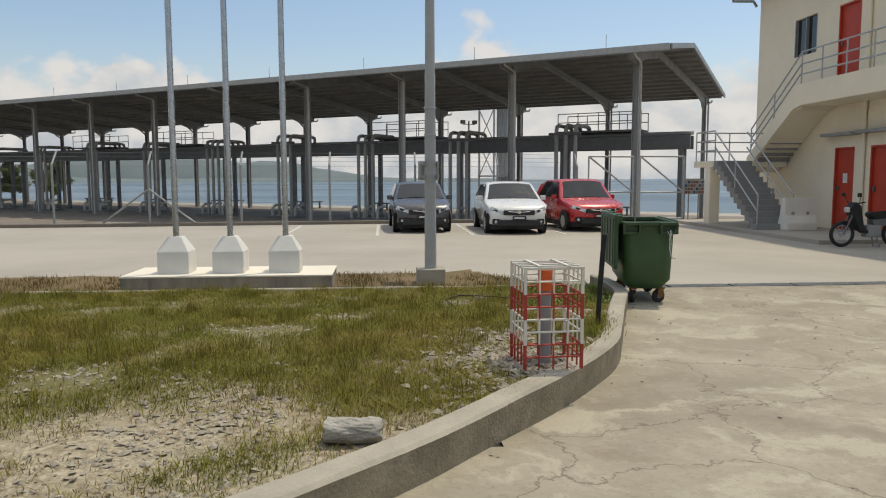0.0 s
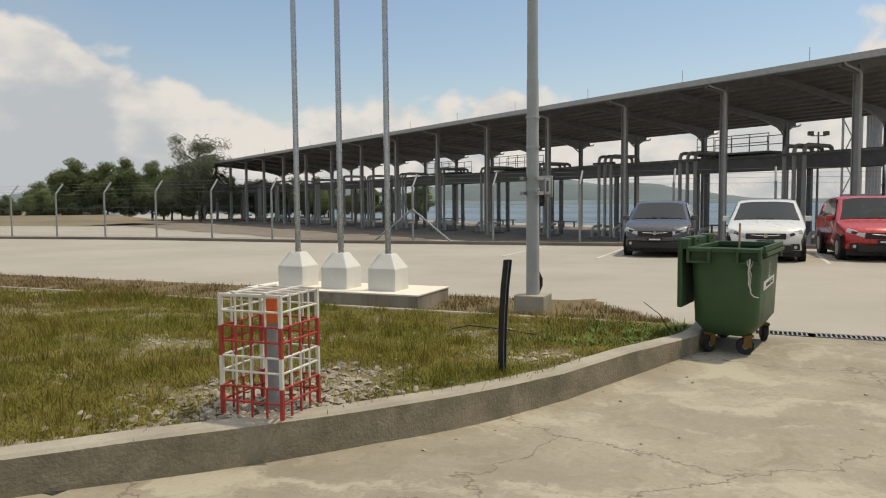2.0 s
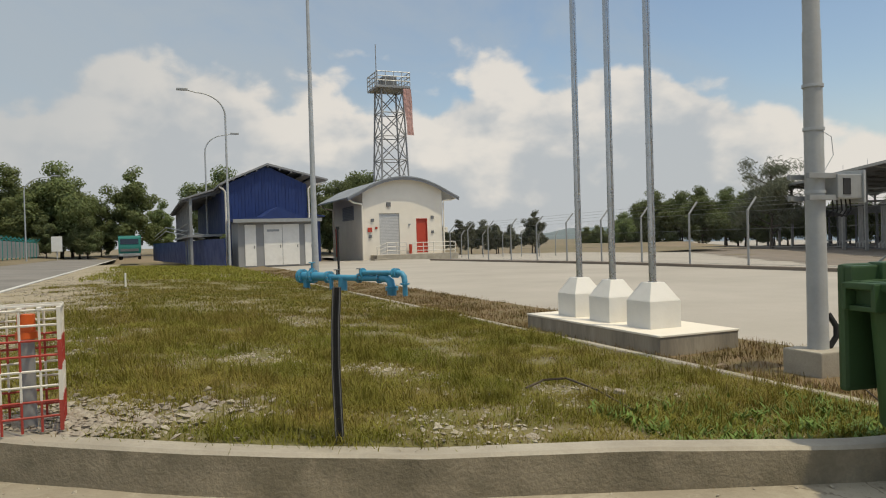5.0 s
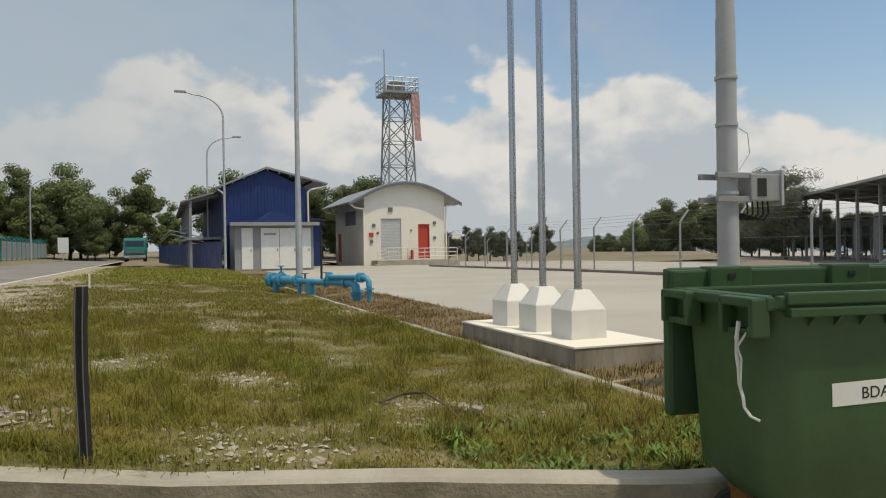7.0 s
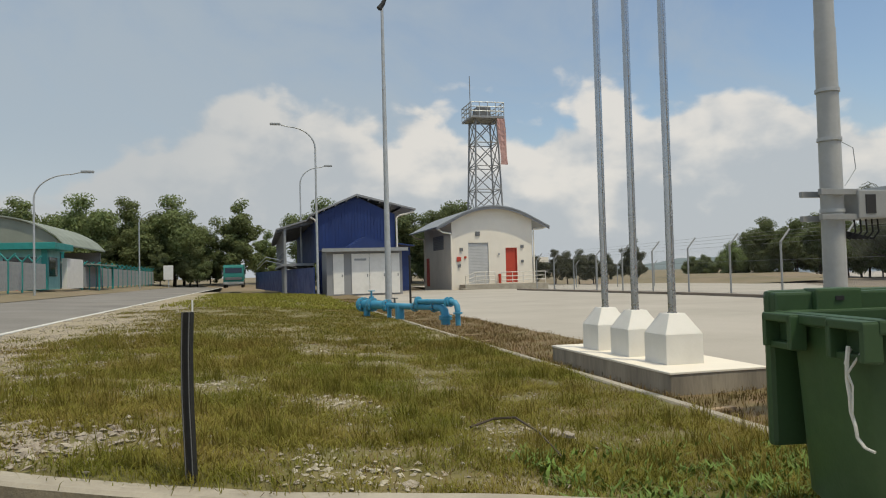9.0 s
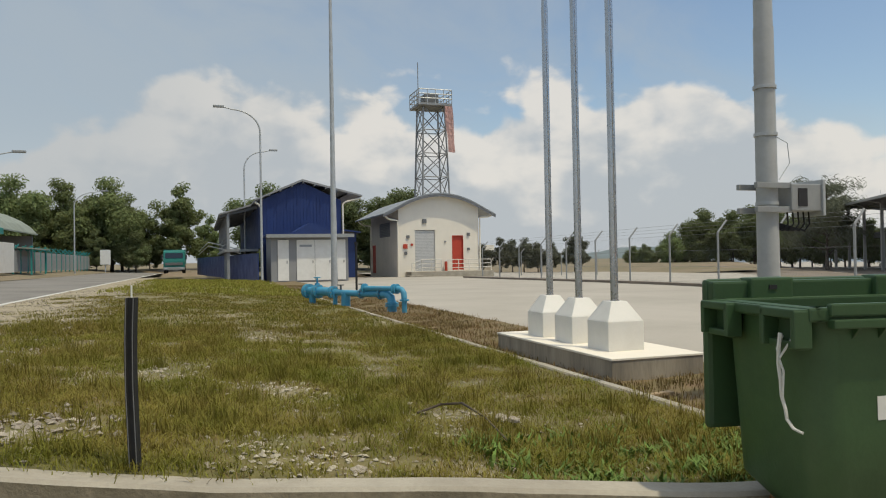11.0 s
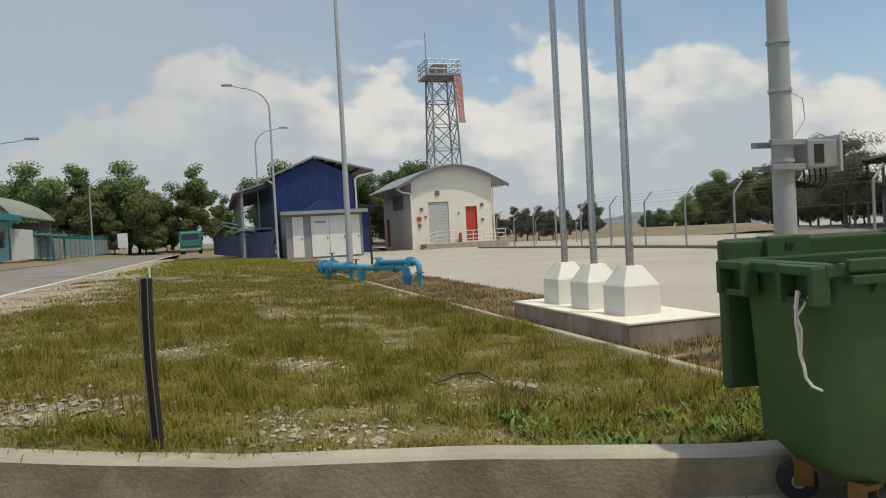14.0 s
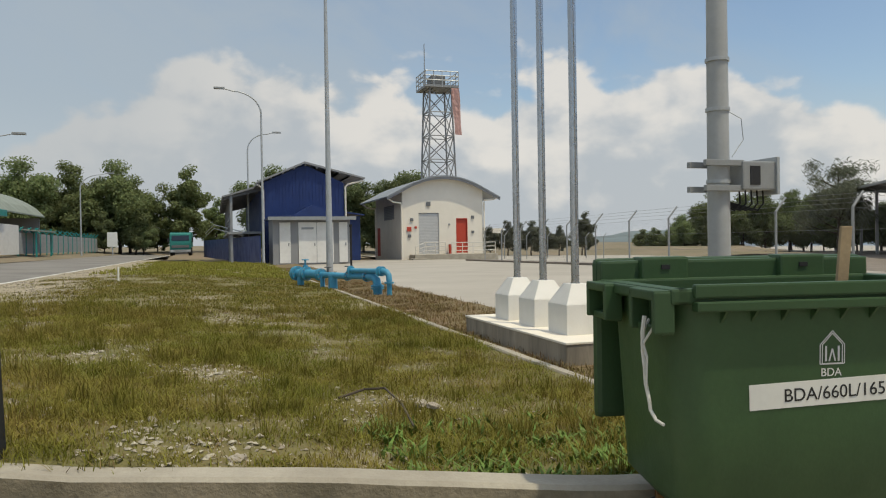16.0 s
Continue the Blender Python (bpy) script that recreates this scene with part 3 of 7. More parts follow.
def kerb_run(bm, line, width, top_f, bot_f):
    rows = []
    for i, (u, v) in enumerate(line):
        a, b = line[max(0, i - 1)], line[min(len(line) - 1, i + 1)]
        d = Vector((b[0] - a[0], b[1] - a[1])).normalized()
        n = Vector((-d.y, d.x)) * width
        zt, zb = top_f(u, v), bot_f(u, v)
        e = 0.018
        rows.append([bm.verts.new(p) for p in ((u, v, zb), (u, v, zt - e), (u + n.x * 0.12, v + n.y * 0.12, zt), (u + n.x * 0.9, v + n.y * 0.9, zt),
                                               (u + n.x, v + n.y, zt - e), (u + n.x, v + n.y, zb))])
    for a, b in zip(rows, rows[1:]):
        for k in range(5):
            bm.faces.new((a[k], a[k + 1], b[k + 1], b[k]))
    bm.faces.new(rows[0])
    bm.faces.new(rows[-1][::-1])


def smooth_line(line, n=4):
    out = []
    for i in range(len(line) - 1):
        p0, p1, p2, p3 = (Vector(line[max(0, min(len(line) - 1, k))]) for k in (i - 1, i, i + 1, i + 2))
        for k in range(n):
            t = k / n
            out.append(tuple(0.5 * (2 * p1 + (p2 - p0) * t + (2 * p0 - 5 * p1 + 4 * p2 - p3) * t * t + (3 * p1 - p0 - 3 * p2 + p3) * t ** 3)))
    out.append(tuple(line[-1]))
    return out


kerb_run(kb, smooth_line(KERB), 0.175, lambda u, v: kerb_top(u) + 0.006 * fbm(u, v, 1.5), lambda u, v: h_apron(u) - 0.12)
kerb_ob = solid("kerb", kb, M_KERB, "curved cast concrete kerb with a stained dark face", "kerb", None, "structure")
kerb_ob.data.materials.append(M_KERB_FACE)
# upright faces take the darker, browner material; the top keeps the pale one
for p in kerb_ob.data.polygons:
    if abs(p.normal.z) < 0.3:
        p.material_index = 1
sk = B()
kerb_run(sk, [(3.86, v) for v in span(2.75, 47, 0.7)][::-1], 0.11, lambda u, v: 0.055 + 0.008 * fbm(u, v, 1.2), lambda u, v: -0.1)
solid("strip_kerb", sk, M_KERB, "low narrow concrete edging between lawn and soil", "kerb", None, "structure")
fk = B()


def FENCE(v):
    return lerp_table(v, ((-3, 20.9), (8, 20.0), (18, 19.2), (30, 19.3), (52, 19.2)))



kerb_run(fk, [(FENCE(v), v) for v in span(-3.5, 52, 2.5)], 0.2, lambda u, v: h_yard(u, v) + 0.12, lambda u, v: h_yard(u, v) - 0.2)
solid("fence_kerb", fk, M_SHED_FLOOR, "low dark stained concrete kerb under the fence", "kerb", None, "structure")

# ---- flag stand ----
def flag_stand():
    base = B()
    box(base, 4.285, 6.81, -0.14, 5.445, 9.92, 0.19, 0.015)
    pl = thing("plinth", "low dark stained concrete plinth with a pale top", "plinth", YM)
    part("block", base, M_PLINTH, pl)
    screed = B()
    box(screed, 4.275, 6.80, 0.180, 5.455, 9.93, 0.205, 0.006)
    part("top_screed", screed, M_WALLWHITE, pl, "pale painted top")
    for i, v in enumerate((7.55, 8.40, 9.22)):
        t = thing("flagpole", "polished steel flagpole on a white painted concrete block", "flagpole", W(4.788, v, 0.2), "flagpoles on the plinth")
        b = B()
        box(b, -0.235, -0.235, 0, 0.235, 0.235, 0.345, 0.010)
        box(b, -0.231, -0.231, 0.343, 0.231, 0.231, 0.565, 0.006, taper=0.44)
        part("base_block", b, M_WHITE, t, "white painted concrete block with a pyramid top")
        p = B()
        tube(p, [(0, 0, 0.5), (0, 0, 4.6)], 0.046, 16)
        tube(p, [(0, 0, 4.6), (0, 0, 9.2)], 0.042, 16, 0.03)
        part("pole", p, M_STAINLESS, t)
        c = B()
        tube(c, [(0, 0, 0.55), (0, 0, 0.575)], 0.058, 16)
        part("collar", c, M_STAINLESS, t)


flag_stand()


# ---- camera mast ----
def mast():
    t = thing("camera_mast", "tall galvanised steel mast with a grey junction box", "mast", W(4.95, 5.265, 0.0))
    f = B()
    box(f, -0.225, -0.225, -0.1, 0.225, 0.225, 0.205, 0.015)
    part("footing", f, M_KERB, t, "square concrete footing")
    p = B()
    tube(p, [(0, 0, 0.12), (0, 0, 3.3)], 0.098, 12, 0.085)
    tube(p, [(0, 0, 3.3), (0, 0, 8.5)], 0.08, 12, 0.06)
    part("pole", p, M_MAST, t)
    for z in (1.72, 2.33, 2.75):
        r = B()
        tube(r, [(0, 0, z), (0, 0, z + 0.03)], 0.10, 14)
        part("band", r, M_GALV, t, "thin steel band")
    for z in (1.65, 1.86):
        r = B()
        box(r, -0.22, -0.13, z, 0.16, -0.09, z + 0.05, 0.004)
        box(r, -0.22, 0.09, z, 0.16, 0.13, z + 0.05, 0.004)
        part("bracket", r, M_GREYBOX, t)
    j = B()
    box(j, 0.13, -0.15, 1.66, 0.47, 0.15, 1.90, 0.012)
    jb = part("junction_box", j, M_GREYBOX, t, "weathered grey metal box with cable glands")
    lid = B()
    box(lid, 0.46, -0.17, 1.62, 0.49, 0.17, 1.94, 0.006)
    part("box_door", lid, M_GALV, jb)
    dk = B()
    box(dk, 0.2, -0.156, 1.70, 0.3, -0.148, 1.86)
    part("box_recess", dk, M_DARK, jb)
    for k in range(5):
        c = B()
        x = 0.17 + 0.06 * k
        tube(c, [(x, -0.05, 1.67), (x, -0.06, 1.55), (x - 0.05, -0.05, 1.49), (0.08, -0.02, 1.52 + 0.01 * k)], 0.008, 6)
        part("cable", c, M_BLACK, t)
    cb = B()
    tube(cb, [(0.09, -0.04, 0.2), (0.15, -0.08, 0.32), (0.15, -0.08, 0.42), (0.095, -0.04, 0.54)], 0.028, 8)
    part("cable_loop", cb, M_BLACK, t, "thick black cable at the foot")
    w = B()
    tube(w, [(0.1, 0, 2.34), (0.24, 0.0, 2.28), (0.26, 0, 2.1), (0.14, 0, 1.95)], 0.004, 5)
    part("thin_wire", w, M_GALV, t)


mast()

# ---- post in the lawn ----
post = thing("marker_post", "leaning black rubber marker post in the grass", "post", pose(-1.347, 3.794, 0.27))
POST = [(0, 0, -0.03), (-0.006, -0.006, 0.2), (-0.010, -0.016, 0.42), (-0.004, -0.030, 0.66), (0.010, -0.047, 0.86)]
pb = B()
prism(pb, [(-0.024, -0.022), (-0.012, -0.026), (-0.010, -0.016), (0.010, -0.016), (0.012, -0.026), (0.024, -0.022), (0.024, 0.022), (-0.024, 0.022)], -0.03, 0.86, "z")
bmesh.ops.subdivide_edges(pb, edges=[e for e in pb.edges if abs(e.verts[0].co.z - e.verts[1].co.z) > 0.5], cuts=8)
for vert in pb.verts:
    vert.co.x += lerp_table(vert.co.z, [(q[2], q[0]) for q in POST])
    vert.co.y += lerp_table(vert.co.z, [(q[2], q[1]) for q in POST])
part("stake", pb, M_BLACK, post)
# highlights along the channel's edges, put in as thin grey bars
for x in (-0.018, 0.018):
    gb = B()
    tube(gb, [(x + q[0], q[1] - 0.024, q[2]) for q in POST], 0.003, 5)
    part("rib", gb, M_STEEL_D, post, "grey worn edge")


# ---- striped cage with a pipe ----
def cage():
    t = thing("pipe_guard_cage", "red and white striped steel cage round a vent pipe", "guard cage", W(-1.785, 4.895, 0.36, 3))
    s, H = 0.197, 0.685
    def bar(bm, a, b, r=0.011):
        tube(bm, [a, b], r, 6)
    for band in range(4):
        z0, z1 = band * H / 4, (band + 1) * H / 4
        m = (M_CAGE_R, M_CAGE_W)[band % 2]
        for sx_, sy_ in ((-1, -1), (1, -1), (1, 1), (-1, 1)):
            b = B()
            box(b, sx_ * s - 0.010, sy_ * s - 0.010, z0, sx_ * s + 0.010, sy_ * s + 0.010, z1)
            part("corner_bar", b, m, t)
        for side in range(4):
            rot = Matrix.Rotation(side * math.pi / 2, 4, "Z")
            for k in (-1, 0, 1):
                b = B()
                x = k * s / 2
                tube(b, [rot @ Vector((x, -s, z0)), rot @ Vector((x, -s, z1))], 0.0072, 6)
                part("upright_bar", b, m, t)
            for z in (z0 + H / 8, z1):
                b = B()
                tube(b, [rot @ Vector((-s, -s, z)), rot @ Vector((s, -s, z))], 0.0075, 6)
                part("cross_bar", b, m, t)
    for k in range(5):
        b = B()
        x = -s + 2 * s * k / 4
        box(b, x - 0.012, -s - 0.01, H, x + 0.012, s + 0.01, H + 0.012)
        part("top_bar", b, M_CAGE_W, t)
    for k in (-1, 1):
        b = B()
        box(b, -s - 0.01, k * s * 0.5 - 0.012, H + 0.012, s + 0.01, k * s * 0.5 + 0.012, H + 0.022)
        part("top_bar", b, M_CAGE_W, t)
    p = B()
    tube(p, [(0.02, 0, -0.05), (0.02, 0, 0.52)], 0.042, 14)
    part("vent_pipe", p, M_STEEL, t, "dark grey pipe inside the cage")
    c = B()
    tube(c, [(0.02, 0, 0.51), (0.02, 0, 0.55)], 0.06, 14)
    tube(c, [(0.02, 0, 0.55), (0.02, 0, 0.65)], 0.049, 14)
    part("pipe_cap", c, M_ORANGE, t, "orange plastic cap")


cage()


# ---- wheeled bin ----
def wheelie_bin():
    t = thing("wheelie_bin", "large dark green plastic waste bin on castors, lid folded back", "waste bin", pose(2.172, 3.277, 0.0, 0, 0, 8.1))
    L, D = 0.637, 0.342
    body = B()
    rings = []
    for z, l, d, c in ((0.185, L - 0.17, D - 0.13, 0.09), (0.20, L - 0.15, D - 0.115, 0.10), (0.315, L - 0.046, D - 0.034, 0.12), (0.62, L - 0.032, D - 0.022, 0.12),
                       (0.99, L - 0.016, D - 0.010, 0.11), (1.06, L - 0.012, D - 0.006, 0.10)):
        ring = []
        for q, (sx_, sy_) in enumerate(((1, -1), (1, 1), (-1, 1), (-1, -1))):
            for k in range(6):
                a = radians(-90 + 90 * q + 18 * k)
                ring.append(body.verts.new((sx_ * (l - c) + c * math.cos(a), sy_ * (d - c) + c * math.sin(a), z)))
        rings.append(ring)
    n_ = len(rings[0])
    for a, b in zip(rings, rings[1:]):
        for k in range(n_):
            body.faces.new((a[k], a[(k + 1) % n_], b[(k + 1) % n_], b[k]))
    body.faces.new(rings[0][::-1])
    part("body", body, M_BIN, t, "tapered dark green plastic body with rounded corners", True)
    lean = math.atan2(0.012, 0.37)
    rim = B()
    for y0, y1 in ((-D - 0.012, -D + 0.04), (D - 0.04, D + 0.012)):
        box(rim, -L, y0, 1.03, L, y1, 1.085, 0.010)
    for x0, x1 in ((-L - 0.02, -L + 0.05), (L - 0.05, L + 0.02)):
        box(rim, x0, -D - 0.012, 1.03, x1, D + 0.012, 1.085, 0.010)
    part("rim", rim, M_BIN_D, t, "thick rounded rim")
    lip = B()
    box(lip, -L + 0.06, -D - 0.045, 1.005, L - 0.06, -D + 0.0, 1.04, 0.006)
    box(lip, -L + 0.06, -D - 0.03, 1.05, L - 0.06, -D + 0.0, 1.10, 0.008)
    part("front_lip", lip, M_BIN_D, t)
    for k in range(9):
        rb = B()
        x = -0.46 + k * 0.115
        prism(rb, [(-D + 0.02, 1.01), (-D - 0.035, 1.01), (-D + 0.02, 0.95)], x - 0.005, x + 0.005, "x")
        part("gusset", rb, M_BIN_D, t)
    # comb lugs on the short sides: a frame round an opening at each corner
    for sgn in (-1, 1):
        for y in (-0.235, 0.235):
            tr = B()
            xo = sgn * (L + 0.035)
            for yy in (y - 0.10, y + 0.10):
                box(tr, xo - 0.045, yy - 0.014, 0.93, xo + 0.03, yy + 0.014, 1.075, 0.006)
            box(tr, xo - 0.02, y - 0.11, 0.925, xo + 0.03, y + 0.11, 0.955, 0.006)
            box(tr, xo - 0.045, y - 0.11, 1.045, xo + 0.03, y + 0.11, 1.08, 0.006)
            lug = part("lifting_lug", tr, M_BIN_D, t)
            dk = B()
            box(dk, xo - sgn * 0.030 - 0.006, y - 0.085, 0.955, xo - sgn * 0.030 + 0.006, y + 0.085, 1.045)
            part("lug_opening", dk, M_BIN_D, lug)
        bar = B()
        box(bar, sgn * (L + 0.02) - 0.02, -0.14, 1.04, sgn * (L + 0.02) + 0.02, 0.14, 1.08, 0.006)
        part("side_lip", bar, M_BIN_D, t)
    hb = B()
    box(hb, -L - 0.01, D + 0.01, 1.06, L + 0.01, D + 0.075, 1.165, 0.012)
    part("hinge_bar", hb, M_BIN_D, t)
    for x in (-0.36, 0.30):
        hk = B()
        box(hk, x - 0.11, D - 0.02, 1.07, x + 0.11, D + 0.09, 1.18, 0.012)
        hinge = part("hinge", hk, M_BIN, t)
        sl_ = B()
        box(sl_, x - 0.02, D - 0.026, 1.125, x + 0.02, D - 0.016, 1.145)
        part("slot", sl_, M_DARK, hinge)
    lid = B()
    box(lid, -L - 0.02, D + 0.055, 0.46, L + 0.02, D + 0.112, 1.175, 0.026)
    ld = part("lid", lid, M_BIN_D, t, "thick lid hanging open behind the bin")
    for k in range(5):
        rb = B()
        x = -0.52 + k * 0.26
        box(rb, x - 0.05, D + 0.108, 0.52, x + 0.05, D + 0.122, 1.12, 0.006)
        part("lid_rib", rb, M_BIN_D, ld)
    inner = B()
    box(inner, -0.58, -0.30, 0.86, 0.58, 0.30, 0.94, 0.02)
    part("rubbish", inner, M_DARK, t, "dark rubbish inside")
    for x, y, rz in ((-0.42, -0.20, 0.35), (0.43, -0.22, -1.1), (-0.44, 0.16, 1.2), (0.42, 0.18, 0.2)):
        w = B()
        rot = Matrix.Translation((x, y, 0)) @ Matrix.Rotation(rz, 4, "Z")
        tube(w, [rot @ Vector((-0.022, 0.03, 0.085)), rot @ Vector((0.022, 0.03, 0.085))], 0.085, 22)
        wo = part("castor_wheel", w, M_BLACK, t, "black rubber castor wheel")
        fk_ = B()
        for sx_ in (-0.034, 0.034):
            box(fk_, sx_ - 0.004, -0.03, 0.07, sx_ + 0.004, 0.05, 0.19, 0.002, rot)
        box(fk_, -0.045, -0.045, 0.175, 0.045, 0.045, 0.20, 0.004, rot)
        part("castor_fork", fk_, M_FORK, wo, "orange rusted castor fork")
        hub = B()
        tube(hub, [rot @ Vector((-0.030, 0.03, 0.085)), rot @ Vector((0.030, 0.03, 0.085))], 0.03, 12)
        part("wheel_hub", hub, M_STEEL, wo)
    face = Matrix.Translation((-0.035, -D + 0.0186, 0.70)) @ Matrix.Rotation(radians(90) + lean, 4, "X")
    tilt = Matrix.Rotation(radians(2.0), 4, "Z")
    lab = B()
    box(lab, -0.32, -0.046, 0.0, 0.32, 0.046, 0.002, 0, face @ tilt)
    part("label", lab, M_LABEL, t, "white stuck-on label with black print")
    for body_txt, size, at, mt, rot_ in (("BDA/660L/1652", 0.067, (-0.19, -0.024, 0.003), M_TEXT, tilt), ("BDA", 0.042, (-0.045, 0.056, 0.001), M_BAR, Matrix.Identity(4))):
        cu = bpy.data.curves.new("print", "FONT")
        cu.body, cu.size, cu.extrude = body_txt, size, 0.0006
        ob = new("print", cu)
        dg = bpy.context.evaluated_depsgraph_get()
        me = bpy.data.meshes.new_from_object(ob.evaluated_get(dg))
        bpy.data.objects.remove(ob)
        me.transform(face @ rot_ @ Matrix.Translation(at))
        me.materials.clear()
        me.materials.append(mt)
        po = new("print", me)
        po.parent = t
    em = B()

    def flat(pts, w=0.004):
        for a, b in zip(pts, pts[1:]):
            d = (Vector(b) - Vector(a)).normalized()
            n = Vector((-d.y, d.x)) * w / 2
            em.faces.new([em.verts.new(face @ Vector((q[0], q[1], 0.0015))) for q in
                          (Vector(a) - n, Vector(b) - n, Vector(b) + n, Vector(a) + n)])
    for k in (1.0, 0.82):
        flat([(-0.048 * k, 0.10 + 0.01 * (1 - k)), (-0.048 * k, 0.17), (0, 0.17 + 0.05 * k), (0.048 * k, 0.17), (0.048 * k, 0.10 + 0.01 * (1 - k)), (-0.048 * k, 0.10 + 0.01 * (1 - k))])
    flat([(-0.025, 0.11), (-0.025, 0.165)], 0.008)
    flat([(0.025, 0.11), (0.025, 0.165)], 0.008)
    flat([(-0.012, 0.11), (0, 0.155), (0.012, 0.11)], 0.006)
    part("emblem", em, M_BAR, t, "thin pale house-shaped emblem")
    xs = -L - 0.072
    st = B()
    tube(st, [(xs, -0.25, 0.985), (xs - 0.008, -0.25, 0.93), (xs - 0.004, -0.24, 0.86), (xs, -0.246, 0.80), (xs + 0.004, -0.243, 0.74), (xs + 0.008, -0.26, 0.69), (xs + 0.012, -0.262, 0.65), (xs + 0.02, -0.29, 0.62), (xs + 0.03, -0.33, 0.612)], 0.0085, 6, 0.006)
    tube(st, [(xs - 0.006, -0.25, 0.88), (xs, -0.265, 0.84), (xs, -0.262, 0.78), (xs, -0.256, 0.72)], 0.005, 6, 0.003)
    tube(st, [(xs + 0.03, -0.22, 0.97), (xs - 0.006, -0.235, 0.92), (xs - 0.008, -0.255, 0.89), (xs + 0.03, -0.275, 0.96)], 0.005, 6)
    part("strap", st, M_STRING, t, "frayed white strap tied to the lug")
    wd = B()
    box(wd, 0.14, 0.02, 0.7, 0.19, 0.035, 1.30, 0.003, Matrix.Shear("XY", 4, (0.10, 0.0)))
    part("timber_offcut", wd, M_WOOD, t, "pale timber stick poking out of the bin")


wheelie_bin()

# ---- drain ----
dr = B()
box(dr, 3.9, -8, -0.25, 4.14, 2.7, -0.06)
solid("drain_channel", dr, M_DARK, "dark channel under the grating", "drain", None, "structure")
GRATE_BAR = []
for i in range(9):
    v0 = 2.66 - i * 1.0
    g = thing("drain_grate", "rusty steel bar grating over the drain channel", "drain grating", W(4.02, v0 - 0.48, 0.0), "drain gratings in a row")
    fr = B()
    for x in (-0.125, 0.115):
        box(fr, x, -0.47, -0.03, x + 0.014, 0.47, 0.004)
    part("frame", fr, M_STEEL, g)
    for k in range(19):
        y = -0.46 + k * 0.05
        if GRATE_BAR:
            ob = new("bar", GRATE_BAR[0])
            ob.parent = g
        else:
            bars = B()
            box(bars, -0.115, 0, -0.028, 0.118, 0.018, 0.002)
            ob = part("bar", bars, M_STEEL, g)
            GRATE_BAR.append(ob.data)
        ob.location = (0, y, 0)


# ---- blue hydrant pipework ----
def hydrant():
    t = thing("hydrant_manifold", "light blue painted valve pipework on short legs in the grass", "pipework", pose(-3.486, 21.452, 0.0, 0, 0, -47.0))

    def p(name, pts, r, lab="", m=M_PIPE, seg=14):
        b = B()
        tube(b, pts, r, seg)
        return part(name, b, m, t, lab)
    p("main_pipe", [(0.0, 0, 0.42), (1.2, 0, 0.42)], 0.125)
    p("main_pipe", [(1.2, 0, 0.41), (2.4, 0, 0.40), (3.55, 0, 0.41)], 0.085)
    p("upper_pipe", [(2.7, -0.05, 0.55), (4.15, -0.05, 0.56)], 0.065)
    p("riser", [(2.75, -0.03, 0.40), (2.75, -0.05, 0.55)], 0.07)
    p("elbow", [(4.1, -0.05, 0.56), (4.26, -0.05, 0.54), (4.34, -0.05, 0.46), (4.36, -0.05, 0.32)], 0.075)
    p("leg", [(4.36, -0.05, 0.36), (4.36, -0.05, -0.1)], 0.065)
    p("elbow", [(3.45, 0, 0.41), (3.66, 0, 0.40), (3.78, 0, 0.33), (3.82, 0, 0.18)], 0.105)
    p("leg", [(3.82, 0, 0.22), (3.82, 0, -0.1)], 0.12)
    p("leg", [(1.85, 0, 0.40), (1.85, 0, -0.1)], 0.125)
    p("leg", [(0.22, 0, 0.42), (0.22, 0, -0.1)], 0.10)
    p("leg", [(1.30, 0.05, 0.4), (1.30, 0.05, -0.1)], 0.05)
    p("leg", [(1.42, -0.08, 0.38), (1.42, -0.08, -0.1)], 0.035)
    for x, z, r in ((-0.05, 0.42, 0.21), (0.04, 0.42, 0.21), (0.42, 0.42, 0.20), (0.52, 0.42, 0.20), (1.18, 0.41, 0.17), (1.27, 0.41, 0.17), (2.52, 0.40, 0.13), (3.35, 0.41, 0.14)):
        fl_ = p("flange", [(x, 0, z), (x + 0.05, 0, z)], r, seg=18)
        b = B()
        for k in range(8):
            a = 2 * math.pi * k / 8
            tube(b, [(x - 0.03, 0.82 * r * math.cos(a), z + 0.82 * r * math.sin(a)), (x + 0.08, 0.82 * r * math.cos(a), z + 0.82 * r * math.sin(a))], 0.014, 6)
        part("bolts", b, M_STEEL, fl_)
    for x in (2.74, 3.95, 4.06):
        p("flange", [(x, -0.05, 0.555), (x + 0.04, -0.05, 0.555)], 0.125, seg=16)
    for x, y, z, r in ((4.36, -0.05, 0.26, 0.12), (3.82, 0, 0.16, 0.17), (3.82, 0, 0.10, 0.17)):
        p("flange", [(x, y, z), (x, y, z + 0.04)], r, seg=16)
    p("valve_bonnet", [(0.48, 0, 0.5), (0.48, 0, 0.66)], 0.075)
    for x, y, z, m in ((0.48, 0, 0.82, M_PIPE), (1.62, 0, 0.62, M_STEEL_D), (2.62, -0.03, 0.66, M_STEEL_D)):
        p("valve_stem", [(x, y, z - 0.25), (x, y, z)], 0.03, m=m, seg=8)
        w = B()
        ring = [(x + 0.09 * math.cos(a), y + 0.09 * math.sin(a), z) for a in (2 * math.pi * k / 12 for k in range(13))]
        tube(w, ring, 0.014, 6, caps=False)
        tube(w, [(x - 0.09, y, z), (x + 0.09, y, z)], 0.01, 6)
        part("handwheel", w, m, t)


hydrant()
pp = thing("dark_post", "slim dark signpost behind the blue pipework", "post", W(6.07, 28.85, 0.0) @ Matrix.Scale(1.3, 4))
b = B()
tube(b, [(0, 0, -0.1), (0, 0, 1.5)], 0.035, 10)
tube(b, [(0, 0, 1.48), (0, 0, 1.56)], 0.05, 10)
part("pole", b, M_BLACK, pp)


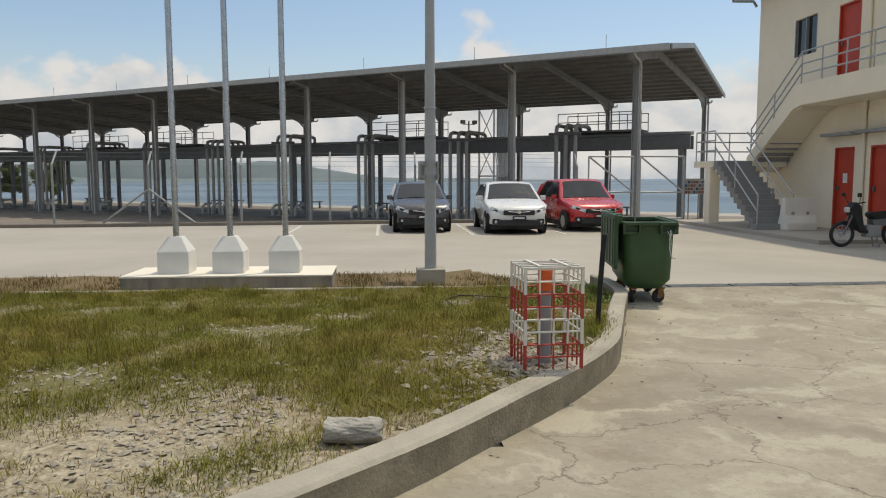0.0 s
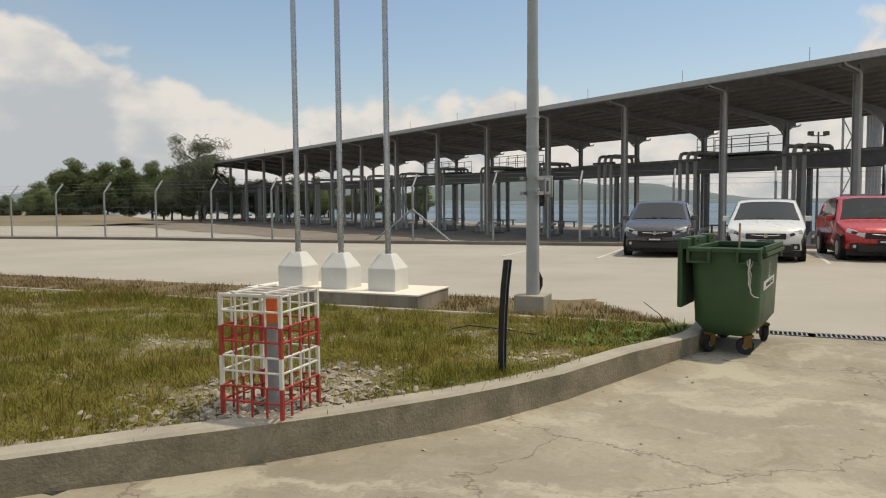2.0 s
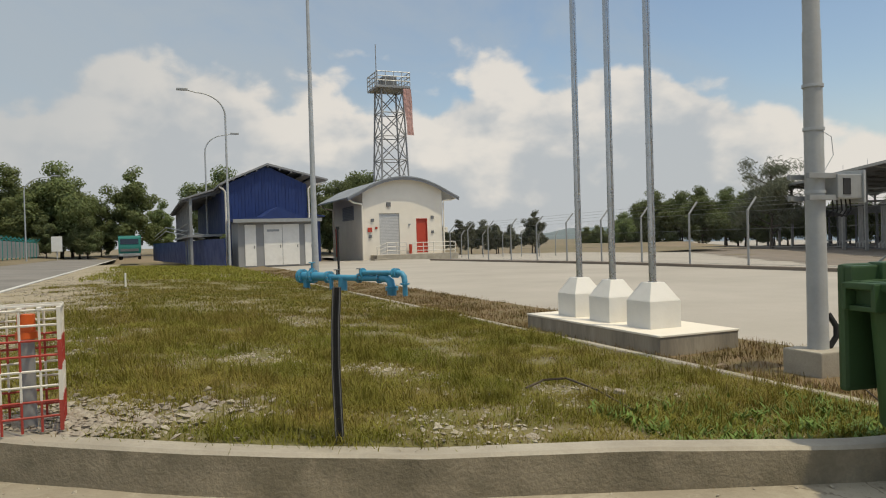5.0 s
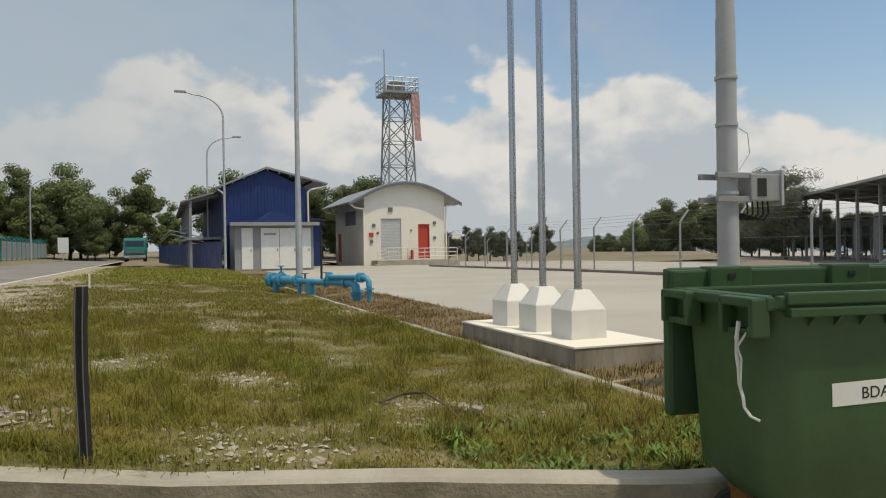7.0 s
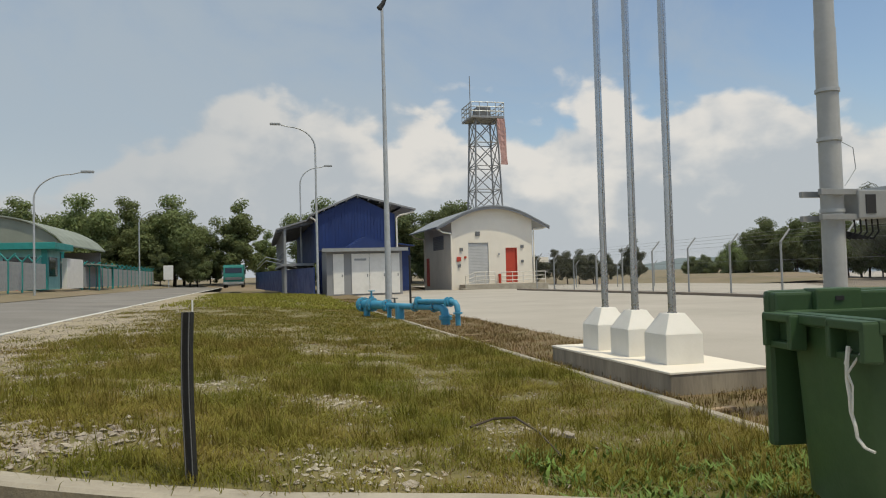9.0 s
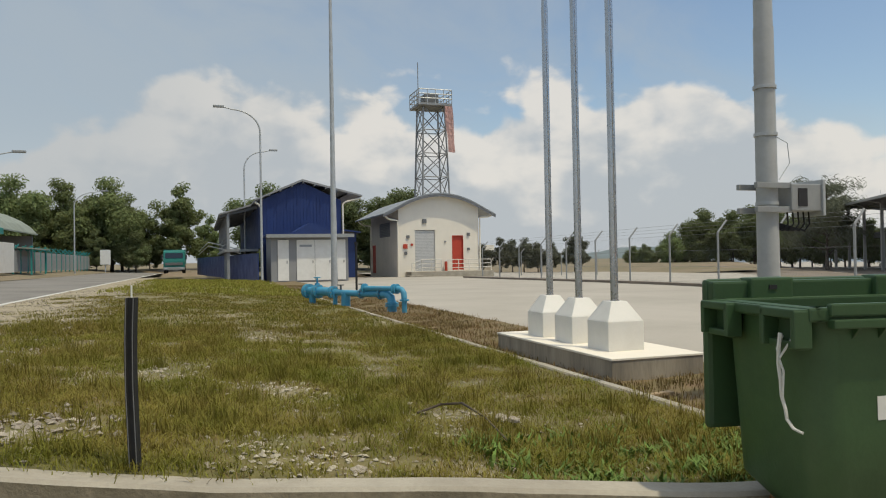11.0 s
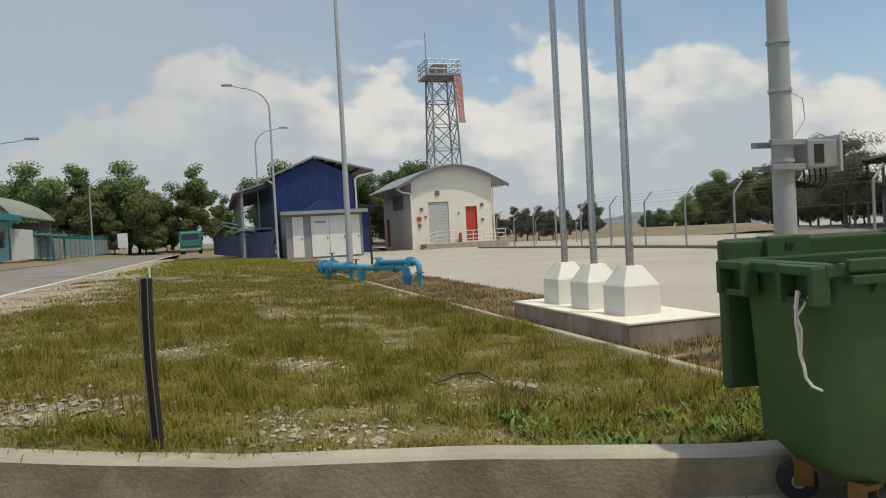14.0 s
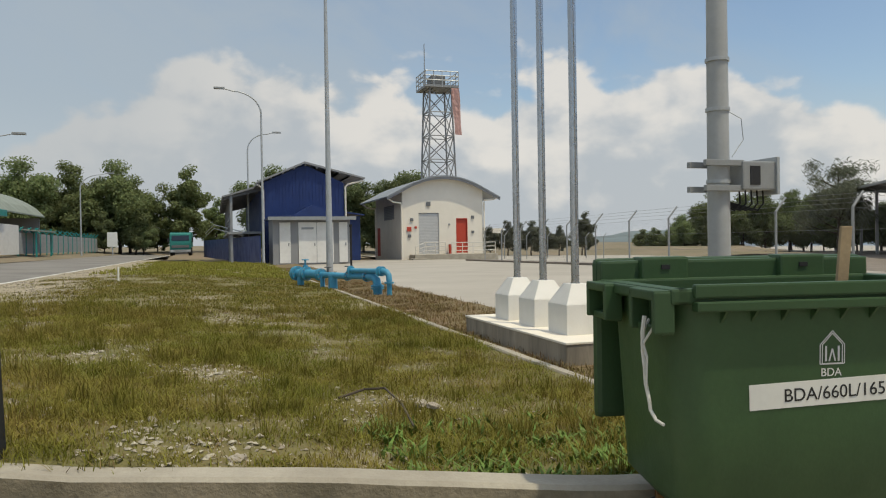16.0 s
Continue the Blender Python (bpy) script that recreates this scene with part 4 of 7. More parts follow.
# ---- lamp posts ----
def thin_mast():
    t = thing("lightning_mast", "slender galvanised mast with a small floodlight head", "mast", W(5.4, 30.1, 0.0))
    b = B()
    tube(b, [(0, 0, -0.1), (0, 0, 5), (0, 0, 12.6)], 0.145, 12, 0.06)
    part("pole", b, M_GALV, t)
    b = B()
    box(b, -0.25, -0.25, -0.1, 0.25, 0.25, 0.06, 0.01)
    part("base_plate", b, M_KERB, t)
    b = B()
    tube(b, [(-0.12, 0, 12.5), (0.05, 0, 12.75), (0.2, 0, 13.1)], 0.13, 8, 0.06)
    part("lamp_head", b, M_BLACK, t)


thin_mast()


def street_lamp(u, v, z, h, reach, turn, r=0.09):
    t = thing("street_lamp", "tall galvanised street lamp with a curved arm", "street lamp", W(u, v, z, turn), "street lamps along the road")
    b = B()
    pts = [(0, 0, -0.2), (0, 0, h * 0.5), (0, 0, h - 1.6)]
    b2 = B()
    tube(b, pts, r, 10, r * 0.7)
    part("pole", b, M_GALV, t)
    arc = [(0, 0, h - 1.6)] + [(reach * 0.75 * (1 - math.cos(a)), 0, h - 1.6 + 1.45 * math.sin(a)) for a in (math.pi / 2 * k / 8 for k in range(1, 9))] + [(reach, 0, h)]
    tube(b2, arc, r * 0.68, 8, r * 0.45)
    part("arm", b2, M_GALV, t)
    b3 = B()
    box(b3, reach - 0.1, -0.12, h - 0.06, reach + 0.6, 0.12, h + 0.08, 0.03)
    part("lamp_head", b3, M_GREYBOX, t)


street_lamp(4.0, 50, 0.0, 11.6, 2.4, 180)
street_lamp(3.7, 64, 0.0, 10.9, 2.2, 0)
street_lamp(-12.3, 46, 0.8, 6.9, 2.6, 0, 0.07)
street_lamp(-12.1, 82, 0.6, 8.3, 2.6, 0, 0.08)
street_lamp(-12.1, 114, 0.5, 8.3, 2.6, 0, 0.08)
street_lamp(-12.1, 150, 0.4, 8.3, 2.6, 0, 0.08)


# ---- chain-link fence ----
def fence():
    vs = [-1.43 + 3.13 * k for k in range(17)]
    zs = [h_yard(FENCE(v), v) for v in vs]
    first = None
    for i, v in enumerate(vs):
        m = W(FENCE(v) + 0.1, v, zs[i], 90)
        t = None
        if first is None:
            t = thing("fence_post", "grey concrete-coloured fence post with a cranked top", "fence post", m, "posts of the chain-link fence")
            b = B()
            tube(b, [(0, 0, -0.1), (0, 0, 2.15)], 0.042, 8)
            part("post", b, M_GREYBOX, t)
            b = B()
            tube(b, [(0, 0, 2.13), (0, -0.42, 2.62)], 0.038, 8)
            part("arm", b, M_GREYBOX, t)
            first = t
        else:
            copy_thing(first, m)
    wires = B()
    def line(z, du=0.1, r=0.006):
        tube(wires, [(FENCE(v) + du, v, h_yard(FENCE(v), v) + z) for v in vs], r, 4)
    for z in (0.15, 0.8, 1.45, 2.1):
        line(z, 0.06)
    for k in (1, 2, 3):
        line(2.13 + 0.15 * k, 0.1 + 0.13 * k)
    ob = solid("fence_wires", wires, M_MESHWIRE, "tensioned wires and barbed strands of the fence", "fence wire", None, "stuff")
    net = B()
    a, bb = vs[0], vs[-1]
    n = 420
    for k in range(n):
        v0 = a + (bb - a) * k / n
        for s in (1, -1):
            v1 = v0 + s * 1.2
            if a <= v1 <= bb:
                p = Vector((FENCE(v0) + 0.05, v0, h_yard(FENCE(v0), v0) + 0.1))
                q = Vector((FENCE(v1) + 0.05, v1, h_yard(FENCE(v1), v1) + 2.1))
                r = 0.0013
                net.faces.new([net.verts.new(x) for x in (p, q, q + Vector((0, r * 2, 0)), p + Vector((0, r * 2, 0)))])
    solid("chain_link", net, M_MESHWIRE, "fine chain-link netting of the fence", "fence netting", None, "stuff")
    for v in (14.22,):
        t = thing("fence_brace", "pair of slanting steel braces at a fence post", "fence brace", W(FENCE(v) + 0.1, v, 0.0))
        for s in (-1, 1):
            b = B()
            tube(b, [(-0.02, 0, 1.3), (-0.1, s * 1.75, -0.02)], 0.035, 8)
            part("brace", b, M_GREYBOX, t)


fence()
# far run of the fence, square to the first
for k in range(9):
    t = thing("fence_post", "grey fence post with a cranked top at the yard's far end", "fence post", W(20.2 + 3.2 * k, 66 + 1.5 * k, -0.3 - 0.05 * k, 0), "posts of the far fence")
    b = B()
    tube(b, [(0, 0, -0.3), (0, 0, 2.3)], 0.05, 8)
    part("post", b, M_GREYBOX, t)
    b = B()
    tube(b, [(0, 0, 2.28), (0.4, 0, 2.75)], 0.045, 8)
    part("arm", b, M_GREYBOX, t)


# ---- open shed ----
ROOF_X = ((-1.6, 7.62), (4.2, 8.55), (17.0, 7.22))


def roof_z(x):
    return lerp_table(x, ROOF_X)


def shed():
    """Local axes: x away from the yard, y along, in the shed's unit."""
    s_list = [-49.35] + [-49.6 + 6.72 * k for k in range(1, 18)]
    t = thing("open_shed", "long open steel shed with a grey sheet roof on tall columns", "shed", shed_pose(0, 0), "", "")
    y0, y1 = -51.2, 67.0

    def band(lo, hi, a, b):
        q = B()
        prism(q, [(x, z + lo) for x, z in ROOF_X] + [(x, z + hi) for x, z in reversed(ROOF_X)], a, b, "y")
        return q
    part("roof", band(-0.10, 0.0, y0, y1), M_ROOF_UNDER, t, "dark corrugated roof sheet")
    part("roof_sheet", band(0.003, 0.03, y0 - 0.02, y1 + 0.02), M_ROOF, t, "grey weathered upper sheet")
    part("verge_trim", band(-0.2, 0.05, y0 - 0.10, y0 - 0.03), M_GREYBOX, t)
    fas = B()
    prism(fas, [(-1.78, 7.38), (-1.6, 7.38), (-1.6, 7.66), (-1.82, 7.66)], y0, y1, "y")
    part("gutter", fas, M_GALV, t, "pale grey gutter along the eave")
    for k in range(18):
        p = B()
        x = -1.3 + k * 1.06
        z = roof_z(x) - 0.10
        box(p, x - 0.04, y0 + 0.1, z - 0.15, x + 0.04, y1 - 0.1, z)
        part("purlin", p, M_STEEL, t)
    for s in s_list:
        for x, w, h in ((0.0, 0.145, 7.45), (15.5, 0.125, 6.95)):
            c = B()
            ys = s + (0 if x == 0 else -0.85)
            box(c, x - w, ys - w, -1.06, x + w, ys - w * 0.8, h)
            box(c, x - w, ys + w * 0.8, -1.06, x + w, ys + w, h)
            box(c, x - w * 0.18, ys - w * 0.8, -1.06, x + w * 0.18, ys + w * 0.8, h)
            part("column", c, M_COLUMN, t, "grey steel column")
        sk = Matrix.Identity(4)
        sk[1][0] = -0.85 / 15.5
        r = B()
        xs = [-1.4, 0, 1.2, 4.2, 9, 13.6, 15.5, 16.6]
        dp = [0.16, 0.55, 0.34, 0.34, 0.34, 0.40, 0.85, 0.25]
        prism(r, [(x, roof_z(x) - 0.25 - d) for x, d in zip(xs, dp)] + [(x, roof_z(x) - 0.24) for x in reversed(xs)], s - 0.07, s + 0.07, "y")
        bmesh.ops.transform(r, matrix=Matrix.Translation((0, s, 0)) @ sk @ Matrix.Translation((0, -s, 0)), verts=r.verts)
        part("rafter", r, M_STEEL, t)
        kb_ = B()
        tube(kb_, [(15.4, s - 0.8, 6.1), (14.6, s - 0.8, 6.6), (11.5, s - 0.65, roof_z(11.5) - 0.4)], 0.07, 6)
        part("knee_brace", kb_, M_COLUMN, t, "pale slanting knee brace")
        for x, yo, zo, side in ((-0.22, -0.26, 7.45, -1), (15.5, -1.1, 6.9, 1)):
            d = B()
            e_ = -1.68 if side < 0 else 17.0
            tube(d, [(e_, s + yo, zo), (e_ - side * 0.12, s + yo, zo - 0.14), (x + side * 0.13, s + yo, zo - 0.3), (x, s + yo, zo - 0.45), (x, s + yo, -0.9)], 0.06, 8)
            part("downpipe", d, M_PALEPIPE, t, "pale grey downpipe")
    for s in range(-49, 60, 7):
        a = B()
        tube(a, [(-0.6, s + 1.0, 7.7), (-0.6, s + 1.0, 8.5)], 0.016, 5)
        part("lightning_rod", a, M_GALV, t)


shed()


# ---- pipe rack under the shed ----
def rack():
    t = thing("pipe_rack", "long dark steel pipe bridge with raised pipe bends", "pipe rack", shed_pose(0, 6.2))
    for x in (-0.5, 0.5):
        b = B()
        box(b, x - 0.1, -51, 3.25, x + 0.1, 60, 3.98, 0.02)
        part("girder", b, M_STEEL_D, t)
    for s in [-50.5 + 6.72 * k for k in range(17)]:
        for x in (-0.5, 0.5):
            b = B()
            box(b, x - 0.12, s - 0.12, -1.06, x + 0.12, s + 0.12, 3.3)
            part("leg", b, M_STEEL_D, t)
    for i, x in enumerate((-0.35, -0.1, 0.15, 0.38)):
        b = B()
        tube(b, [(x, -51, 4.08 + 0.02 * i), (x, 60, 4.08 + 0.02 * i)], 0.10, 8)
        part("pipe", b, M_STEEL, t)
    for k in range(15):
        s = -45.2 + 6.72 * k
        for j in range(3):
            b = B()
            y = s + j * 0.55
            top = 4.42 if k % 3 else 4.6
            tube(b, [(-2.6, y, -0.9), (-2.6, y, top - 0.3), (-2.5, y, top - 0.08), (-2.25, y, top), (-0.2, y, top), (0.05, y, top - 0.08), (0.1, y, top - 0.3), (0.1, y, 4.05)], 0.11, 10)
            part("riser_pipe", b, M_LAGGING, t, "grey lagged riser pipe")
        b = B()
        box(b, -2.8, s - 0.3, top - 0.55, -2.5, s + 1.5, top - 0.42)
        part("pipe_support", b, M_STEEL_D, t)
        # loading skid under the bend
        sk = thing("loading_skid", "low cluster of grey pumps and valves on the shed floor", "pump skid", shed_pose(s + 0.5, 3.8, -1.06), "pump skids under the rack")
        b = B()
        box(b, -0.6, -1.5, 0, 0.6, 1.5, 0.16, 0.02)
        part("skid_base", b, M_STEEL_D, sk)
        for q in range(3):
            b = B()
            y = -1.0 + q * 1.0
            tube(b, [(-0.4, y, 0.16), (-0.4, y, 0.65), (-0.2, y, 0.85), (0.5, y, 0.9)], 0.10, 8)
            part("pump_pipe", b, M_PALEPIPE, sk)
            b = B()
            tube(b, [(0.1, y - 0.3, 0.42), (0.1, y + 0.3, 0.42)], 0.18, 10)
            part("pump", b, M_STEEL, sk)
    for s in (-46.0, -33.0, -12.0, -2.0):
        b = B()
        box(b, -0.9, s - 2.4, 4.25, 0.9, s + 2.4, 4.36)
        part("walkway", b, M_STEEL_D, t)
        for yy in span(-2.4, 2.4, 1.2):
            for x in (-0.9, 0.9):
                b = B()
                tube(b, [(x, s + yy, 4.3), (x, s + yy, 5.35)], 0.028, 6)
                part("rail_post", b, M_GALV, t)
        for z in (4.85, 5.35):
            for x in (-0.9, 0.9):
                b = B()
                tube(b, [(x, s - 2.4, z), (x, s + 2.4, z)], 0.026, 6)
                part("rail", b, M_GALV, t)


rack()


# ---- cars ----
def car(u, v, turn, length, width, height, paint, label, hatch):
    t = thing("parked_car", label, "car", W(u, v, 0.0, turn), "cars parked in a row")
    # local: x across, front towards -y at y=0, rear at +length
    L, hw = length, width / 2
    prof = [(0.06, 0.30), (0.0, 0.52), (0.06, 0.74), (0.30, 0.86), (0.95, 1.0), (1.15, 1.03), (L * 0.42, height - 0.06), (L * 0.52, height), (L * 0.72, height - 0.02)]
    prof += [(L - 0.35, height - 0.16), (L - 0.06, 0.98), (L, 0.7), (L - 0.05, 0.32)] if hatch else [(L * 0.84, height - 0.22), (L - 0.3, 1.06), (L - 0.02, 1.0), (L, 0.6), (L - 0.05, 0.32)]
    stations = [-1.0, -0.97, -0.86, -0.6, 0.0, 0.6, 0.86, 0.97, 1.0]
    b = B()
    cols = []
    for k in stations:
        col = []
        for y, z in prof:
            tumble = 1.0 - 0.20 * max(0.0, min(1.0, (z - 0.95) / 0.5))
            nose = 1.0 - 0.14 * max(0.0, 1 - y / 0.5) ** 2 - 0.08 * max(0.0, 1 - (L - y) / 0.4) ** 2
            bow = 0.16 * (abs(k) ** 3) * max(0.0, 1 - y / 0.9)
            lowr = 0.0 if abs(k) < 0.98 else 0.03
            col.append(b.verts.new((k * hw * tumble * nose, y + bow, z - (0.045 * abs(k) ** 4 if z > 0.9 else 0) + lowr * (0.6 - z))))
        cols.append(col)
    n = len(prof)
    for a, c in zip(cols, cols[1:]):
        for i in range(n):
            b.faces.new((a[i], c[i], c[(i + 1) % n], a[(i + 1) % n]))
    b.faces.new(cols[0])
    b.faces.new(cols[-1][::-1])
    part("body", b, paint, t, "", True)

    def topw(z):
        return hw * (1.0 - 0.20 * max(0.0, min(1.0, (z - 0.95) / 0.5)))
    g = B()
    y0, z0, y1, z1 = 1.17, 1.045, L * 0.42 - 0.02, height - 0.075
    e = 0.012
    pts = []
    for f in (0.0, 0.5, 1.0):
        yy, zz = y0 + (y1 - y0) * f, z0 + (z1 - z0) * f
        w = topw(zz) - 0.09
        pts.append([g.verts.new((x * w, yy - e * 1.2, zz + e - 0.045 * abs(x) ** 4)) for x in (-1, -0.8, -0.4, 0, 0.4, 0.8, 1)])
    for a, c in zip(pts, pts[1:]):
        for i in range(6):
            g.faces.new((a[i], a[i + 1], c[i + 1], c[i]))
    ws = part("windscreen", g, M_GLASS, t, "dark tinted windscreen", True)
    for s in (-1, 1):
        wb = B()
        tube(wb, [(s * 0.1 + 0.05, 1.14, 1.05), (s * 0.1 - 0.3, 1.35, 1.17)], 0.008, 5)
        part("wiper", wb, M_BLACK, ws)
    for s in (-1, 1):
        g = B()
        q = [(1.32, 1.03), (L * 0.44, height - 0.1), (L * 0.74, height - 0.1), (L * 0.84, 1.06)]
        vs_ = [g.verts.new((s * (topw(z) + 0.012 - 0.01 * (z > 1.2)), y, z)) for y, z in q]
        g.faces.new(vs_)
        part("side_window", g, M_GLASS, t)
        hb = B()
        m = Matrix.Translation((s * hw * 0.68, 0.155, 0.70)) @ Matrix.Rotation(s * 0.42, 4, "Z") @ Matrix.Rotation(-s * 0.30, 4, "Y") @ Matrix.Rotation(-0.35, 4, "X")
        box(hb, -0.24, -0.03, -0.06, 0.22, 0.05, 0.065, 0.03, m)
        hl = part("headlight", hb, M_LAMP, t, "clear headlight")
        ib = B()
        box(ib, -0.11, -0.035, -0.04, 0.02, -0.02, 0.03, 0.01, m)
        part("lamp_core", ib, M_DARK, hl)
        fb = B()
        m2 = Matrix.Translation((s * hw * 0.72, 0.11, 0.38)) @ Matrix.Rotation(s * 0.35, 4, "Z")
        box(fb, -0.11, -0.03, -0.07, 0.11, 0.03, 0.08, 0.02, m2)
        fg = part("fog_lamp", fb, M_DARK, t)
        fb = B()
        tube(fb, [m2 @ Vector((0, -0.04, 0)), m2 @ Vector((0, -0.02, 0))], 0.04, 12)
        part("lamp_lens", fb, M_LAMP, fg)
        mb = B()
        box(mb, s * (hw + 0.07) - 0.09, 1.42, 0.98, s * (hw + 0.07) + 0.09, 1.52, 1.12, 0.03)
        part("mirror", mb, paint, t)
        for y in (0.78, L - 0.82):
            wb = B()
            tube(wb, [(s * (hw - 0.19), y, 0.30), (s * (hw + 0.005), y, 0.30)], 0.30, 24)
            wo = part("wheel", wb, M_BLACK, t, "black tyre")
            rb = B()
            tube(rb, [(s * (hw - 0.02), y, 0.30), (s * (hw + 0.012), y, 0.30)], 0.19, 18)
            part("rim", rb, M_GALV, wo)
            ab = B()
            tube(ab, [(s * (hw - 0.02), y, 0.33), (s * (hw + 0.002), y, 0.33)], 0.345, 24)
            part("wheel_arch", ab, M_DARK, wo)
    gb = B()
    box(gb, -0.46, -0.03, 0.575, 0.46, 0.05, 0.72, 0.02)
    gr = part("grille", gb, M_DARK, t)
    cb = B()
    tube(cb, [(-0.46, 0.0, 0.70), (-0.2, -0.04, 0.67), (0, -0.05, 0.66), (0.2, -0.04, 0.67), (0.46, 0.0, 0.70)], 0.012, 6)
    part("chrome_strip", cb, M_CHROME, gr)
    bb = B()
    tube(bb, [(0, -0.065, 0.665), (0, -0.03, 0.665)], 0.05, 14)
    part("badge", bb, M_CHROME, gr)
    lb = B()
    box(lb, -0.62, -0.02, 0.25, 0.62, 0.10, 0.43, 0.03)
    part("lower_intake", lb, M_DARK, t)
    pb_ = B()
    box(pb_, -0.20, -0.055, 0.44, 0.20, -0.03, 0.55, 0.006)
    pl = part("number_plate", pb_, M_PLATE, t)
    pb_ = B()
    box(pb_, -0.15, -0.06, 0.475, 0.15, -0.054, 0.515)
    part("plate_bar", pb_, M_BAR, pl)
    ub = B()
    box(ub, -hw + 0.12, 0.3, 0.14, hw - 0.12, L - 0.3, 0.4)
    part("underbody", ub, M_DARK, t)


car(15.2, 4.80, -88, 4.4, 1.78, 1.55, M_CAR_GREY, "dark grey sedan parked nose out in the yard", False)
car(14.3, 2.05, -91, 4.45, 1.84, 1.56, M_CAR_WHITE, "white sedan with tinted glass parked nose out", False)
car(15.2, -0.66, -84, 4.0, 1.86, 1.64, M_CAR_RED, "glossy red hatchback parked nose out", True)
for v in (-2.3, 0.45, 3.2, 6.0, 8.7):
    b = B()
    box(b, 14.3, v + 0.15, 0.003, 19.2, v + 0.25, 0.008)
    solid("bay_line", b, M_WHITE_LINE, "worn white parking bay line on concrete", "road marking", None, "structure")


# ---- two-storey building with outside stair ----
def stair_building():
    z0 = 0.1
    pv = B()
    box(pv, 10.4, -16, -0.2, 19.6, -4.75, 0.11, 0.015)
    solid("pavement", pv, M_YARD, "raised concrete pavement round the building", "pavement", None, "structure")
    t = thing("control_building", "cream two-storey building with red doors and outside stair", "building", W(0, 0, 0))
    V = -7.6

    def wall_with_holes(holes, u0, u1, za, zb, thick=0.25):
        us = sorted({u0, u1, *[h for q in holes for h in q[:2]]})
        zs = sorted({za, zb, *[h for q in holes for h in q[2:]]})
        w = B()
        for a, c in zip(us, us[1:]):
            for d, e in zip(zs, zs[1:]):
                mu, mz = (a + c) / 2, (d + e) / 2
                if not any(h[0] < mu < h[1] and h[2] < mz < h[3] for h in holes):
                    box(w, a, V - thick, d, c, V, e)
        bmesh.ops.remove_doubles(w, verts=w.verts, dist=0.0005)
        return w
    holes = [(13.42, 14.33, z0, 2.55), (11.75, 12.7, z0, 2.55), (13.43, 14.43, 4.45, 6.75), (15.55, 16.8, 5.6, 6.8)]
    part("front_wall", wall_with_holes(holes, 5.0, 19.1, 0.0, 8.45), M_CREAM, t)
    for (a, c, d, e) in ((5.0, 5.25, -16, V - 0.25), (18.85, 19.1, -16, V - 0.25), (5.25, 18.85, -16, -15.75)):
        w = B()
        box(w, a, d, 0, c, e, 8.45)
        part("wall", w, M_CREAM, t)
    r = B()
    prism(r, [(4.2, 8.42), (20.4, 8.42), (20.4, 8.55), (12, 9.6), (4.2, 8.55)], -16.6, -6.9, "y")
    part("roof", r, M_ROOF, t, "grey sheet roof with deep eaves")
    g = B()
    box(g, 4.2, -6.95, 8.38, 20.5, -6.8, 8.56, 0.01)
    part("gutter", g, M_GREYBOX, t)
    g = B()
    tube(g, [(19.9, -6.88, 8.4), (19.9, -6.95, 8.15), (19.25, -7.4, 8.0), (19.2, -7.5, 7.8)], 0.05, 8)
    part("gutter_elbow", g, M_GREYBOX, t)
    for n, (a, c, d, e) in enumerate(holes[:3]):
        b = B()
        box(b, a, V - 0.12, d, c, V - 0.07, e, 0.006)
        dd = part("door", b, M_RED, t, "red painted steel door")
        b = B()
        for x in (a, c - 0.05):
            box(b, x, V - 0.1, d, x + 0.05, V + 0.012, e)
        box(b, a, V - 0.1, e - 0.05, c, V + 0.012, e)
        part("door_frame", b, M_RED, dd)
        b = B()
        box(b, c - 0.16, V - 0.07, (d + e) / 2 - 0.05, c - 0.1, V - 0.01, (d + e) / 2 + 0.08, 0.01)
        part("door_handle", b, M_STEEL_D, dd)
        if n == 0:
            b = B()
            box(b, 13.8, V - 0.07, 1.5, 14.0, V - 0.06, 1.78)
            part("notice", b, M_LABEL, dd)
    a, c, d, e = holes[3]
    b = B()
    box(b, a, V - 0.12, d, c, V - 0.10, e)
    wi = part("window", b, M_GLASS, t, "dark sliding window")
    for x in (a, (a + c) / 2 - 0.02, c - 0.04):
        b = B()
        box(b, x, V - 0.1, d, x + 0.04, V + 0.0, e)
        part("window_frame", b, M_GREYBOX, wi)
    for x0, x1, z in ((13.15, 14.6, 2.88), (10.9, 12.95, 2.9)):
        b = B()
        box(b, x0, V, z, x1, V + 0.35, z + 0.09, 0.01)
        part("canopy_slab", b, M_GREYBOX, t)
    b = B()
    tube(b, [(12.95, V + 0.07, 0.1), (12.95, V + 0.07, 8.3)], 0.055, 10)
    part("downpipe", b, M_CREAM, t)
    # stair
    st = thing("outside_stair", "cream concrete dog-leg stair with steel railings", "stair", W(0, 0, 0))
    n = 12
    u0, u1, za, zb = 13.9, 16.85, 0.11, 2.22
    rise, run = (zb - za) / n, (u1 - u0) / n
    for k in range(n):
        b = B()
        box(b, u0 + k * run, -6.2, za + k * rise - 0.12, u0 + (k + 1) * run + 0.02, -5.0, za + (k + 1) * rise, 0.006)
        part("step", b, M_GREYWALL, st, "grey concrete step")
    b = B()
    prism(b, [(u0, za - 0.05), (u0 + 0.3, za - 0.05), (u1, zb - 0.32), (u1, zb - 0.1)], -6.15, -5.05, "y")
    part("flight_soffit", b, M_CREAM, st)
    b = B()
    box(b, 16.85, -7.55, 2.02, 18.3, -4.95, 2.22, 0.01)
    part("landing", b, M_CREAM, st)
    b = B()
    box(b, 17.0, -5.3, 0.1, 17.4, -4.95, 2.03, 0.012)
    part("pillar", b, M_CREAM, st)
